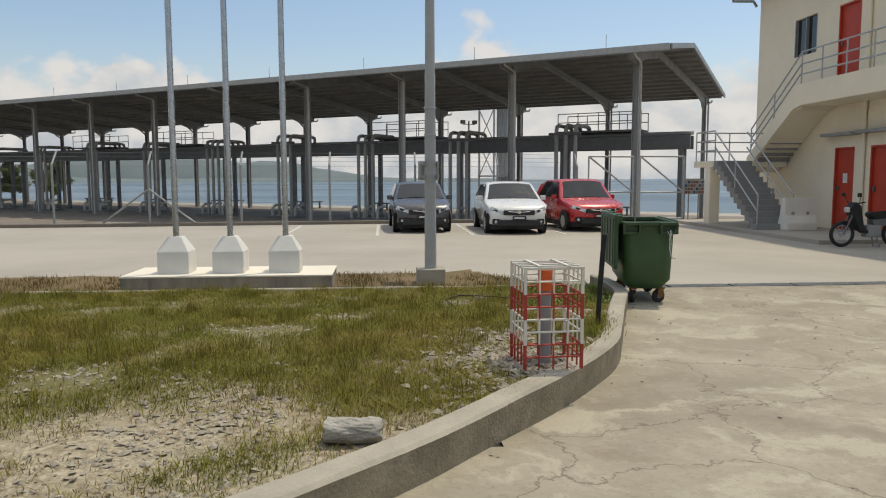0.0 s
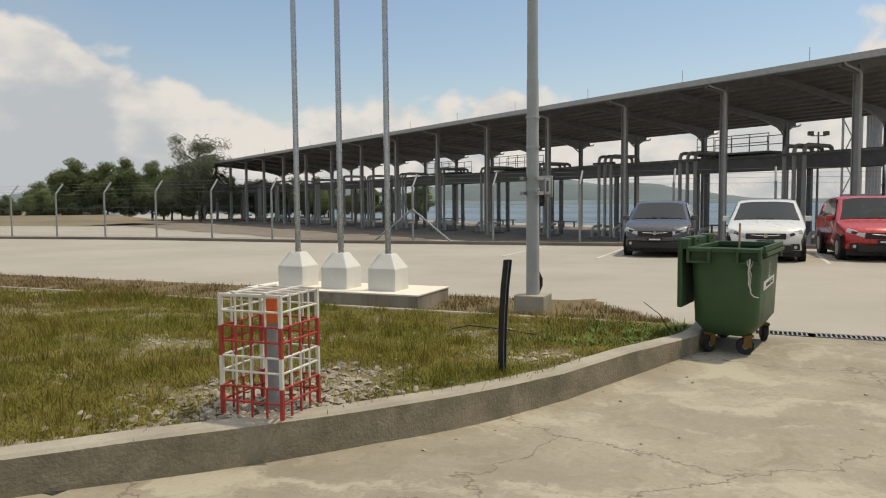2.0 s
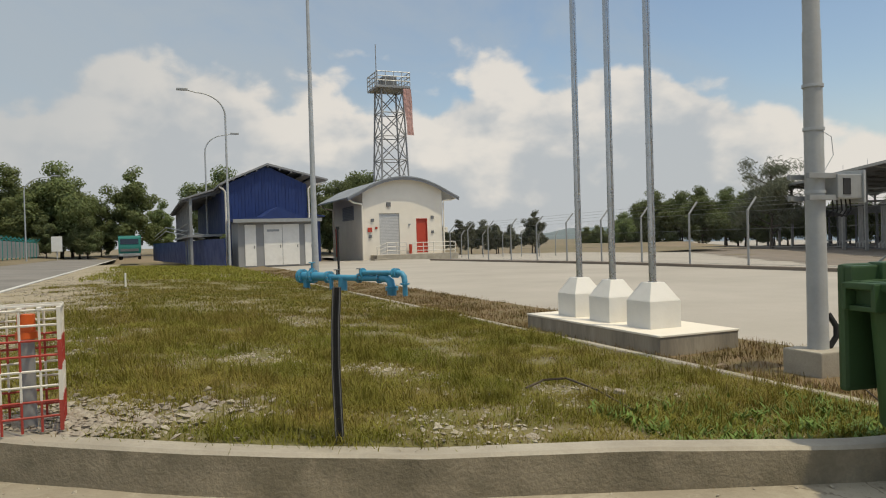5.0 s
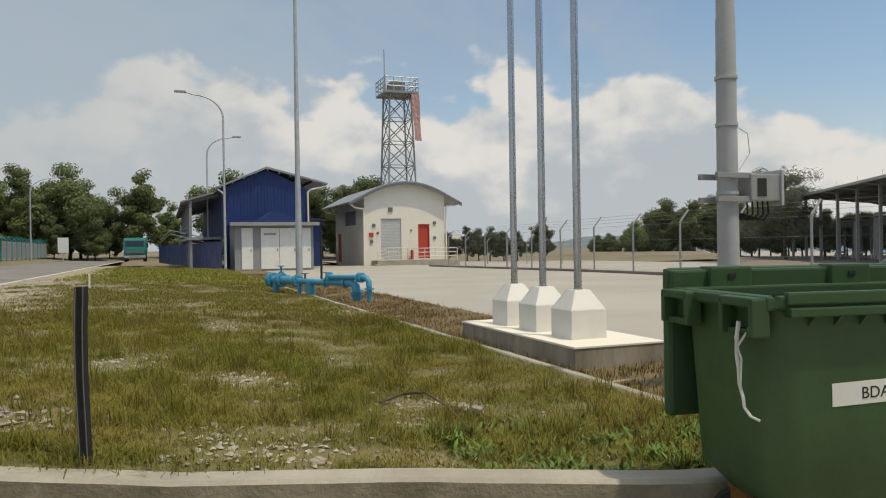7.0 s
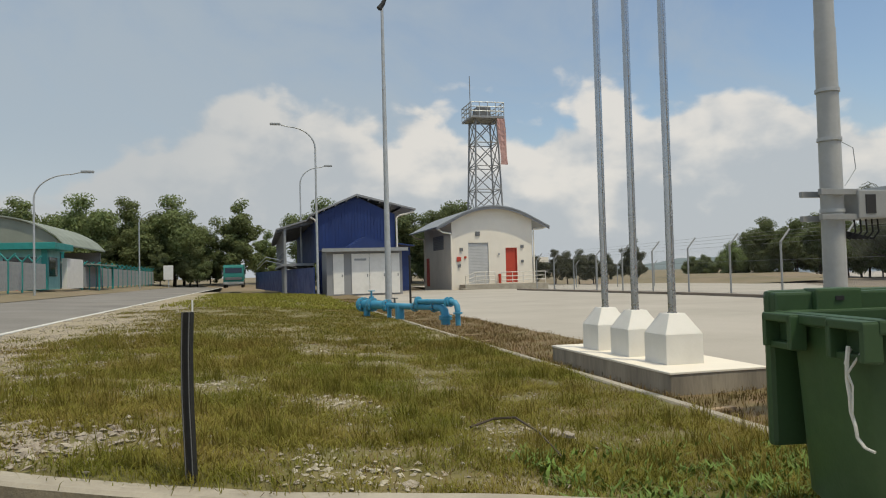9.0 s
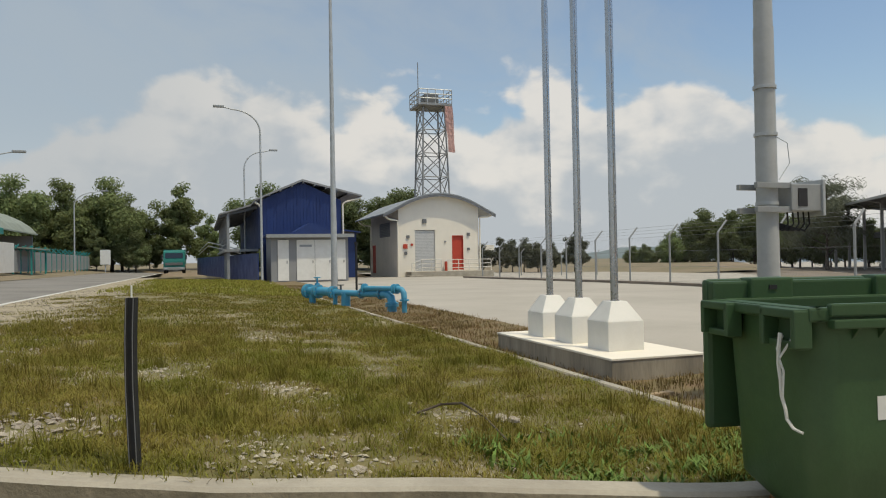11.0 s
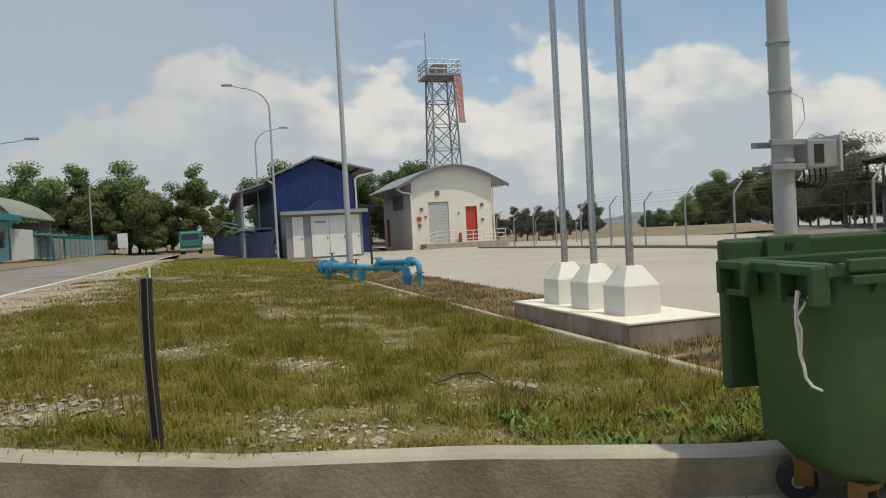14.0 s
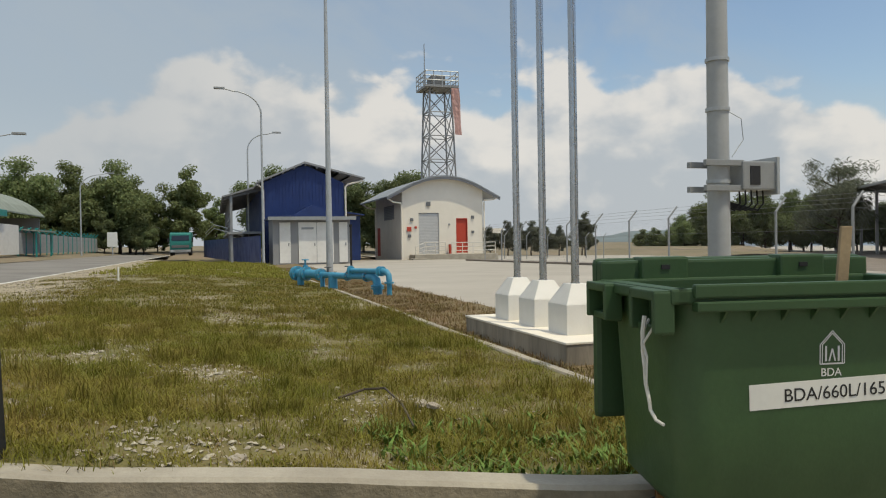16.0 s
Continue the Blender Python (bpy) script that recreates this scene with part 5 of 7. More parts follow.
    n2 = 12
    ua, ub, z1, z2 = 17.0, 14.35, 2.22, 4.42
    for k in range(n2):
        b = B()
        w = (ua - ub) / n2
        box(b, ua - (k + 1) * w - 0.02, -7.58, z1 + k * (z2 - z1) / n2 - 0.03, ua - k * w, -6.5, z1 + (k + 1) * (z2 - z1) / n2, 0.006)
        part("step", b, M_GREYWALL, st)
    b = B()
    prism(b, [(17.35, 1.92), (17.35, 2.35), (14.4, 4.45), (14.3, 4.42), (14.3, 3.78), (14.65, 3.72)], -6.5, -6.38, "y")
    part("stringer", b, M_CREAM, st, "sloping cream parapet")
    b = B()
    prism(b, [(17.5, 1.84), (17.3, 2.2), (14.35, 4.3), (14.35, 3.74), (14.75, 3.68)], -7.58, -6.5, "y")
    part("flight_soffit", b, M_CREAM, st)
    b = B()
    box(b, 10.5, -7.58, 3.8, 14.35, -6.36, 4.44, 0.012)
    part("upper_landing", b, M_CREAM, st)
    def rail(pts, posts, h=(0.45, 0.95)):
        for hh in h:
            q = B()
            tube(q, [(a, c, z + hh) for a, c, z in pts], 0.024, 8)
            part("handrail", q, M_GALV, st)
        for a, c, z in posts:
            q = B()
            tube(q, [(a, c, z), (a, c, z + h[-1])], 0.022, 8)
            part("baluster", q, M_GALV, st)
    lo, hi = (14.0, -5.05, 0.2), (16.9, -5.05, 2.22)
    rail([lo, hi], [lo, tuple((Vector(lo) + Vector(hi)) / 2), hi])
    rail([(14.0, -6.15, 0.2), (16.9, -6.15, 2.22)], [(14.0, -6.15, 0.2), (15.5, -6.15, 1.2)])
    rail([hi, (18.25, -5.0, 2.22), (18.25, -7.5, 2.22)], [(17.6, -5.0, 2.22), (18.25, -5.0, 2.22), (18.25, -6.2, 2.22)], (0.35, 0.68, 1.0))
    rail([(17.2, -6.44, 2.35), (14.35, -6.44, 4.42)], [(17.2, -6.44, 2.35), (15.8, -6.44, 3.4), (14.35, -6.44, 4.42)], (0.35, 0.62, 0.95))
    rail([(14.35, -6.42, 4.42), (10.6, -6.42, 4.42)], [(13.3, -6.42, 4.42), (12.2, -6.42, 4.42), (11.1, -6.42, 4.42)], (0.3, 0.6, 0.95))


stair_building()


def motorbike():
    t = thing("motorcycle", "small dark motorcycle parked on its stand by the building", "motorcycle", W(9.75, -4.9, 0.0, -92) @ Matrix.Scale(1.06, 4))
    # local: front wheel at x=0, rear towards +x
    for x in (0.0, 1.22):
        b = B()
        ring = [(x + 0.25 * math.cos(a), 0, 0.29 + 0.25 * math.sin(a)) for a in (2 * math.pi * k / 24 for k in range(25))]
        tube(b, ring, 0.042, 8, caps=False)
        w = part("wheel", b, M_BLACK, t, "thin black tyre on a spoked rim")
        b = B()
        ring = [(x + 0.205 * math.cos(a), 0, 0.29 + 0.205 * math.sin(a)) for a in (2 * math.pi * k / 24 for k in range(25))]
        tube(b, ring, 0.014, 6, caps=False)
        for k in range(6):
            a = math.pi * k / 6
            tube(b, [(x - 0.2 * math.cos(a), 0, 0.29 - 0.2 * math.sin(a)), (x + 0.2 * math.cos(a), 0, 0.29 + 0.2 * math.sin(a))], 0.008, 4)
        tube(b, [(x, -0.06, 0.29), (x, 0.06, 0.29)], 0.05, 10)
        part("rim", b, M_GALV, w)
    def p(name, bm, m, lab=""):
        return part(name, bm, m, t, lab)
    b = B()
    for y in (-0.07, 0.07):
        tube(b, [(0, y, 0.29), (0.18, y, 0.70), (0.24, y, 0.95)], 0.02, 8)
    p("fork", b, M_STEEL_D)
    b = B()
    tube(b, [(0.3, -0.33, 1.02), (0.24, -0.2, 0.99), (0.22, 0, 0.97), (0.24, 0.2, 0.99), (0.3, 0.33, 1.02)], 0.015, 8)
    hb = p("handlebar", b, M_BLACK)
    for s in (-1, 1):
        b = B()
        tube(b, [(0.24, s * 0.22, 1.0), (0.2, s * 0.3, 1.16)], 0.008, 5)
        box(b, 0.16, s * 0.3 - 0.06, 1.13, 0.2, s * 0.3 + 0.06, 1.22, 0.015)
        part("mirror", b, M_BLACK, hb)
    b = B()
    prism(b, [(0.10, 0.86), (0.24, 1.02), (0.36, 0.92), (0.40, 0.45), (0.56, 0.36), (0.52, 0.30), (0.30, 0.40), (0.20, 0.66)], -0.14, 0.14, "y")
    bmesh.ops.bevel(b, geom=list(b.edges), offset=0.02, segments=2, affect="EDGES")
    p("leg_shield", b, M_BLACK)
    b = B()
    box(b, 0.06, -0.08, 0.78, 0.14, 0.08, 0.90, 0.03)
    p("headlight", b, M_LAMP)
    b = B()
    prism(b, [(0.55, 0.72), (0.62, 0.80), (1.0, 0.78), (1.38, 0.86), (1.40, 0.80), (1.1, 0.66), (0.7, 0.6)], -0.12, 0.12, "y")
    bmesh.ops.bevel(b, geom=list(b.edges), offset=0.025, segments=2, affect="EDGES")
    p("seat", b, M_BLACK)
    b = B()
    prism(b, [(0.62, 0.62), (1.1, 0.66), (1.5, 0.78), (1.46, 0.68), (1.15, 0.52), (0.7, 0.46)], -0.1, 0.1, "y")
    p("tail_fairing", b, M_STEEL_D)
    b = B()
    box(b, 0.5, -0.11, 0.22, 0.86, 0.11, 0.5, 0.04)
    p("engine", b, M_STEEL)
    b = B()
    tube(b, [(0.6, 0.12, 0.26), (0.95, 0.14, 0.24), (1.4, 0.15, 0.36)], 0.045, 10)
    p("exhaust", b, M_STEEL_D)
    b = B()
    prism(b, [(-0.16, 0.5), (0.0, 0.60), (0.2, 0.56), (0.2, 0.53), (0.0, 0.565), (-0.14, 0.47)], -0.06, 0.06, "y")
    p("mudguard", b, M_BLACK)
    for y in (-0.12, 0.12):
        b = B()
        tube(b, [(0.75, y * 0.7, 0.26), (0.82, y, 0.0)], 0.015, 6)
        p("stand_leg", b, M_STEEL)


motorbike()

brr = thing("road_barrier", "white moulded plastic road barrier on the pavement", "barrier", W(13.9, -6.25, 0.11, -82))
b = B()
prism(b, [(-0.22, 0), (0.22, 0), (0.22, 0.2), (0.1, 0.45), (0.1, 0.95), (-0.1, 0.95), (-0.1, 0.45), (-0.22, 0.2)], -0.52, 0.52, "x")
bmesh.ops.bevel(b, geom=list(b.edges), offset=0.02, segments=2, affect="EDGES")
part("barrier_body", b, M_WHITE, brr)
for x in (-0.25, 0.25):
    b = B()
    tube(b, [(x, -0.125, 0.5), (x, -0.09, 0.5)], 0.05, 12)
    part("hole", b, M_GREYBOX, brr)
bol = thing("bollard", "thin steel post beside the stair", "post", W(14.9, -6.0, 0.11))
b = B()
tube(b, [(0, 0, 0), (0, 0, 1.15)], 0.03, 8)
tube(b, [(0, 0, 1.12), (0, 0, 1.22)], 0.05, 8)
part("pole", b, M_STEEL, bol)

# sign board and gate frames by the shed
sg = thing("notice_board", "grey board with small dull red and blue panels on posts", "sign", W(21.3, -6.3, -0.05, -70) @ Matrix.Scale(0.85, 4))
b = B()
box(b, -0.6, -0.02, 1.25, 0.6, 0.02, 1.98, 0.005)
part("board", b, M_GREYBOX, sg)
for k in range(7):
    for r_ in range(4):
        b = B()
        box(b, -0.57 + k * 0.165, -0.032, 1.29 + r_ * 0.155, -0.45 + k * 0.165, -0.022, 1.40 + r_ * 0.155)
        part("panel", b, (M_RUSTROOF, M_GREYWALL, M_STEEL_D, M_RUSTROOF, M_BLUE)[(k * 3 + r_ * 2) % 5], sg)
for x in (-0.3, 0.3):
    b = B()
    tube(b, [(x, 0.03, 0), (x, 0.03, 1.95)], 0.03, 8)
    part("leg", b, M_STEEL, sg)
for k, (u, v) in enumerate(((21.6, -3.9), (21.4, -5.9))):
    g = thing("gate_leaf", "grey tubular steel gate frame with a diagonal brace", "gate", W(u, v, -0.1, 8))
    for a, c in (((0, 0, 0.1), (0, 0, 2.6)), ((0, 1.9, 0.1), (0, 1.9, 2.6)), ((0, 0, 2.6), (0, 1.9, 2.6)), ((0, 0, 1.2), (0, 1.9, 1.2)), ((0, 0, 0.15), (0, 1.9, 0.15)), ((0, 0, 1.2), (0, 1.9, 2.6))):
        b = B()
        tube(b, [a, c], 0.035, 8)
        part("bar", b, M_GALV, g)


# ---- white plant house ----
def plant_house():
    t = thing("plant_house", "off-white rendered plant house with a curved grey roof", "building", W(16.8, 62.5, -0.45))
    w, d, eave, crown = 7.6, 11.0, 6.45, 7.55
    holes = [(1.5, 3.4, 0.65, 4.35), (5.02, 6.1, 0.72, 3.85)]
    def arch(x):
        return eave + (crown - eave) * (1 - ((x - w / 2) / (w / 2)) ** 2)
    b = B()
    us = sorted({0, w, *[h for q in holes for h in q[:2]]})
    zs = sorted({0, 4.6, *[h for q in holes for h in q[2:]]})
    for a, c in zip(us, us[1:]):
        for e, f in zip(zs, zs[1:]):
            if not any(h[0] < (a + c) / 2 < h[1] and h[2] < (e + f) / 2 < h[3] for h in holes):
                box(b, a, 0, e, c, 0.25, f)
    bmesh.ops.remove_doubles(b, verts=b.verts, dist=0.0005)
    prism(b, [(0, 4.6), (w, 4.6)] + [(w - w * k / 16, arch(w - w * k / 16) - 0.02) for k in range(17)], 0, 0.25, "y")
    part("front_wall", b, M_WALLWHITE, t)
    b = B()
    box(b, 0, 0.25, 0, 0.25, d, eave - 0.02)
    part("side_wall", b, M_WALLWHITE, t)
    b = B()
    box(b, w - 0.25, 0.25, 0, w, d, eave - 0.02)
    part("side_wall", b, M_WALLWHITE, t)
    b = B()
    box(b, 0.25, d - 0.25, 0, w - 0.25, d, eave - 0.02)
    part("back_wall", b, M_WALLWHITE, t)
    b = B()
    xs = [-1.5 + (w + 3.0) * k / 22 for k in range(23)]
    zf = lambda x: arch(x) if 0 <= x <= w else eave - (-x if x < 0 else x - w) * 0.52
    prism(b, [(x, zf(x) + 0.0) for x in xs] + [(x, zf(x) + 0.12) for x in reversed(xs)], -0.7, d + 0.6, "y")
    part("roof", b, M_ROOF, t, "curved grey sheet roof")
    b = B()
    prism(b, [(x, zf(x) - 0.2) for x in xs] + [(x, zf(x) - 0.004) for x in reversed(xs)], -0.62, -0.5, "y")
    part("roof_edge", b, M_STEEL, t)
    b = B()
    zs_ = [0.65 + 0.135 * k for k in range(28)]
    for z in zs_[:-1]:
        box(b, 1.5, 0.1, z, 3.4, 0.14, z + 0.115, 0.0)
    part("roller_shutter", b, M_SHUTTER, t, "pale grey roller shutter")
    b = B()
    box(b, 1.5, 0.16, 0.65, 3.4, 0.2, 4.35)
    part("shutter_backing", b, M_GREYBOX, t)
    b = B()
    box(b, 5.02, 0.1, 0.72, 6.1, 0.16, 3.85, 0.01)
    dd = part("door", b, M_RED, t, "bright red steel door")
    b = B()
    for x in (5.02, 6.04):
        box(b, x, -0.02, 0.72, x + 0.06, 0.15, 3.85)
    box(b, 5.02, -0.02, 3.79, 6.1, 0.15, 3.85)
    part("door_frame", b, M_RED, dd)
    b = B()
    box(b, 0.6, -1.9, -0.1, w + 0.7, 0, 0.64, 0.02)
    box(b, 0.3, -2.3, -0.1, 1.6, -1.0, 0.33, 0.02)
    part("loading_dock", b, M_KERB, t, "raised concrete loading dock")
    def tb(pts, r=0.035, nm="railing"):
        q = B()
        tube(q, pts, r, 6)
        part(nm, q, M_CAGE_W, t)
    for z in (0.95, 1.3, 1.65):
        tb([(0.7, -1.75, z - 0.3), (1.6, -1.75, z + 0.05), (3.4, -1.75, z + 0.05)])
        tb([(4.0, -1.75, z), (8.1, -1.75, z), (8.1, -0.3, z)])
    for x in (0.7, 1.6, 2.5, 3.4, 4.0, 5.0, 6.0, 7.0, 8.1):
        tb([(x, -1.75, 0.6 if x > 1 else 0.3), (x, -1.75, 1.66 if x > 1 else 1.35)], nm="railing_post")
    b = B()
    tube(b, [(-1.4, -0.3, 5.65), (-0.9, -0.28, 5.3), (-0.15, -0.12, 5.2), (-0.1, -0.1, 5.0), (-0.1, -0.1, 0)], 0.075, 8)
    part("downpipe", b, M_WALLWHITE, t, "white downpipe")
    b = B()
    tube(b, [(w + 1.4, -0.3, 5.75), (w + 0.9, -0.28, 5.55), (w + 0.15, -0.12, 5.5), (w + 0.1, -0.1, 5.2), (w + 0.1, -0.1, 0)], 0.075, 8)
    part("downpipe", b, M_WALLWHITE, t, "white downpipe")
    b = B()
    tube(b, [(-1.4, d - 0.3, 5.65), (-0.9, d - 0.3, 5.3), (-0.15, d - 0.3, 5.2), (-0.1, d - 0.3, 5.0), (-0.1, d - 0.3, 0)], 0.075, 8)
    part("downpipe", b, M_WALLWHITE, t, "white downpipe")
    b = B()
    box(b, -0.03, 3.0, 3.9, 0.02, 7.0, 5.2)
    lv = part("louvre", b, M_GREYWALL, t, "grey ventilation louvre")
    for k in range(8):
        b = B()
        box(b, -0.08, 3.0, 3.95 + k * 0.155, -0.03, 7.0, 4.02 + k * 0.155)
        part("louvre_slat", b, M_GREYBOX, lv)
    b = B()
    box(b, -0.03, 9.0, 0.4, 0.02, 10.2, 3.2, 0.01)
    part("side_door", b, M_RED, t, "red side door")
    for x, z, s, m in ((0.85, 3.75, 0.14, M_STEEL_D), (0.6, 2.9, 0.2, M_RED), (0.62, 2.3, 0.14, M_STEEL_D), (1.2, 3.05, 0.1, M_RED), (2.4, 5.15, 0.2, M_STEEL_D), (6.6, 3.95, 0.14, M_STEEL_D), (6.6, 2.6, 0.12, M_STEEL_D), (4.35, 3.3, 0.08, M_GREYBOX)):
        b = B()
        box(b, x - s, -0.1, z - s, x + s, 0, z + s, 0.02)
        part("wall_fitting", b, m, t)
    b = B()
    tube(b, [(4.3, -0.3, 0.66), (4.3, -0.3, 1.5)], 0.13, 10)
    part("extinguisher", b, M_RED, t)


plant_house()


# ---- blue works building and switch room ----
def blue_building():
    t = thing("works_building", "tall dark blue clad building with a shallow gable roof", "building", W(4.5, 56, -0.25))
    w, d = 6.0, 32
    b = B()
    prism(b, [(0, 0), (w, 0), (w, 6.2), (w * 0.5, 7.6), (0, 6.2)], 0, 0.25, "y")
    part("front_wall", b, M_BLUE, t, "dark blue clad gable")
    b = B()
    box(b, 0, 0.25, 2.6, 0.2, d, 6.2)
    part("side_wall", b, M_BLUE, t)
    b = B()
    box(b, w - 0.2, 0.25, 0, w, d, 6.2)
    part("side_wall", b, M_BLUE, t)
    b = B()
    prism(b, [(-0.5, 6.12), (w * 0.5, 7.62), (w + 1.6, 6.5), (w + 1.6, 6.62), (w * 0.5, 7.78), (-0.5, 6.25)], -0.4, d + 0.6, "y")
    part("roof", b, M_STEEL, t, "grey sheet roof with wide eaves")
    for k in range(9):
        b = B()
        x = -0.35 + k * 0.85
        z = 6.15 + (x + 0.5) * 0.42 if x < w * 0.5 else 7.58 - (x - w * 0.5) * 0.24
        box(b, x - 0.05, -0.55, z - 0.12, x + 0.05, d, z)
        part("purlin_end", b, M_STEEL_D, t)
    b = B()
    prism(b, [(-3.0, 5.3), (-0.5, 6.05), (-0.5, 6.2), (-3.0, 5.42)], 4.0, d + 0.6, "y")
    part("veranda_roof", b, M_STEEL, t, "grey lean-to roof over the veranda")
    b = B()
    box(b, w, 9.0, 0, w + 3.0, 9.2, 4.0)
    part("wing_wall", b, M_BLUE, t, "lower dark blue wing wall")
    b = B()
    prism(b, [(w, 4.45), (w + 3.3, 4.0), (w + 3.3, 4.12), (w, 4.6)], 8.4, 18, "y")
    part("wing_roof", b, M_BLUE, t)
    for k in range(24):
        b = B()
        x = 0.12 + k * 0.25
        box(b, x - 0.02, -0.03, 0, x + 0.02, -0.001, 6.25 + 1.3 * (1 - abs(x - w / 2) / (w / 2)))
        part("cladding_rib", b, M_BLUE, t)
    for k in range(8):
        b = B()
        y = 4.3 + k * 3.9
        box(b, -2.4, y - 0.08, 0, -2.2, y + 0.08, 5.5)
        part("veranda_post", b, M_GREYBOX, t)
        b = B()
        prism(b, [(-2.9, 5.3), (0, 6.15), (0, 5.85), (-2.9, 5.15)], y - 0.06, y + 0.06, "y")
        part("roof_bracket", b, M_STEEL_D, t)
    b = B()
    box(b, -2.6, 4.0, 2.4, 0, d, 2.6)
    part("veranda_floor", b, M_GREYBOX, t)
    for z in (3.0, 3.5):
        b = B()
        tube(b, [(-2.5, 4.2, z), (-2.5, d, z)], 0.035, 6)
        part("veranda_rail", b, M_GREYBOX, t)
    b = B()
    tube(b, [(-0.5, -0.3, 6.0), (-0.2, -0.2, 5.8), (-0.08, -0.15, 5.6), (-0.08, -0.15, 0)], 0.07, 8)
    part("downpipe", b, M_WALLWHITE, t)
    b = B()
    tube(b, [(w + 1.5, -0.2, 6.4), (w + 0.3, -0.2, 6.1), (w + 0.1, -0.18, 5.9), (w + 0.1, -0.18, 3.4)], 0.07, 8)
    part("downpipe", b, M_WALLWHITE, t)
    b = B()
    box(b, 0.05, 8, 0.0, 0.15, d, 2.4)
    part("lower_wall", b, M_DARK, t)
    rr = B()
    prism(rr, [(-2, 6.4), (1.2, 8.1), (4.4, 6.8)], d + 2, d + 12, "y")
    part("rear_roof", rr, M_RUSTROOF, t, "rusty red roof behind")
    # switch room in front
    s = thing("switch_room", "grey switch room with white double doors and a lean-to roof", "switch room", W(4.75, 51.6, -0.15))
    b = B()
    box(b, 0, 0, 0, 5.4, 4.0, 3.2)
    part("wall", b, M_GREYWALL, s)
    b = B()
    prism(b, [(-0.3, 3.2), (5.7, 3.2), (5.7, 3.32), (4.6, 3.36), (2.7, 4.15), (1.6, 3.5), (-0.3, 3.34)], -0.5, 4.2, "y")
    part("roof", b, M_BLUE, s, "dark blue folded roof")
    b = B()
    box(b, -0.35, -0.55, 3.1, 5.75, -0.45, 3.34)
    part("fascia", b, M_GREYBOX, s)
    for x0, x1 in ((0.45, 1.2), (1.75, 3.0), (3.03, 4.2), (4.6, 5.2)):
        b = B()
        box(b, x0, -0.06, 0.1, x1, -0.005, 2.95, 0.01)
        dd = part("door", b, M_WHITE, s, "white painted steel door")
        b = B()
        box(b, x1 - 0.16, -0.09, 1.3, x1 - 0.1, -0.06, 1.5, 0.005)
        part("door_handle", b, M_STEEL_D, dd)
    b = B()
    box(b, 1.95, -0.075, 2.45, 2.8, -0.065, 2.6)
    part("door_sign", b, M_GREYBOX, s)
    # boundary wall of blue sheets
    f = thing("blue_hoarding", "dark blue sheet hoarding along the road side", "hoarding", W(3.9, 51.8, -0.1, 5.8))
    for k in range(22):
        b = B()
        y = k * 1.9
        box(b, -0.03, y, 0, 0.03, y + 1.87, 2.0, 0.0)
        part("sheet", b, M_BLUE, f)
    b = B()
    tube(b, [(0, 8, 2.1), (0, 30, 3.2), (0, 40, 2.4)], 0.05, 6)
    tube(b, [(0, 8, 2.4), (0, 30, 3.6), (0, 40, 2.8)], 0.05, 6)
    part("sloping_rail", b, M_GALV, f)


blue_building()


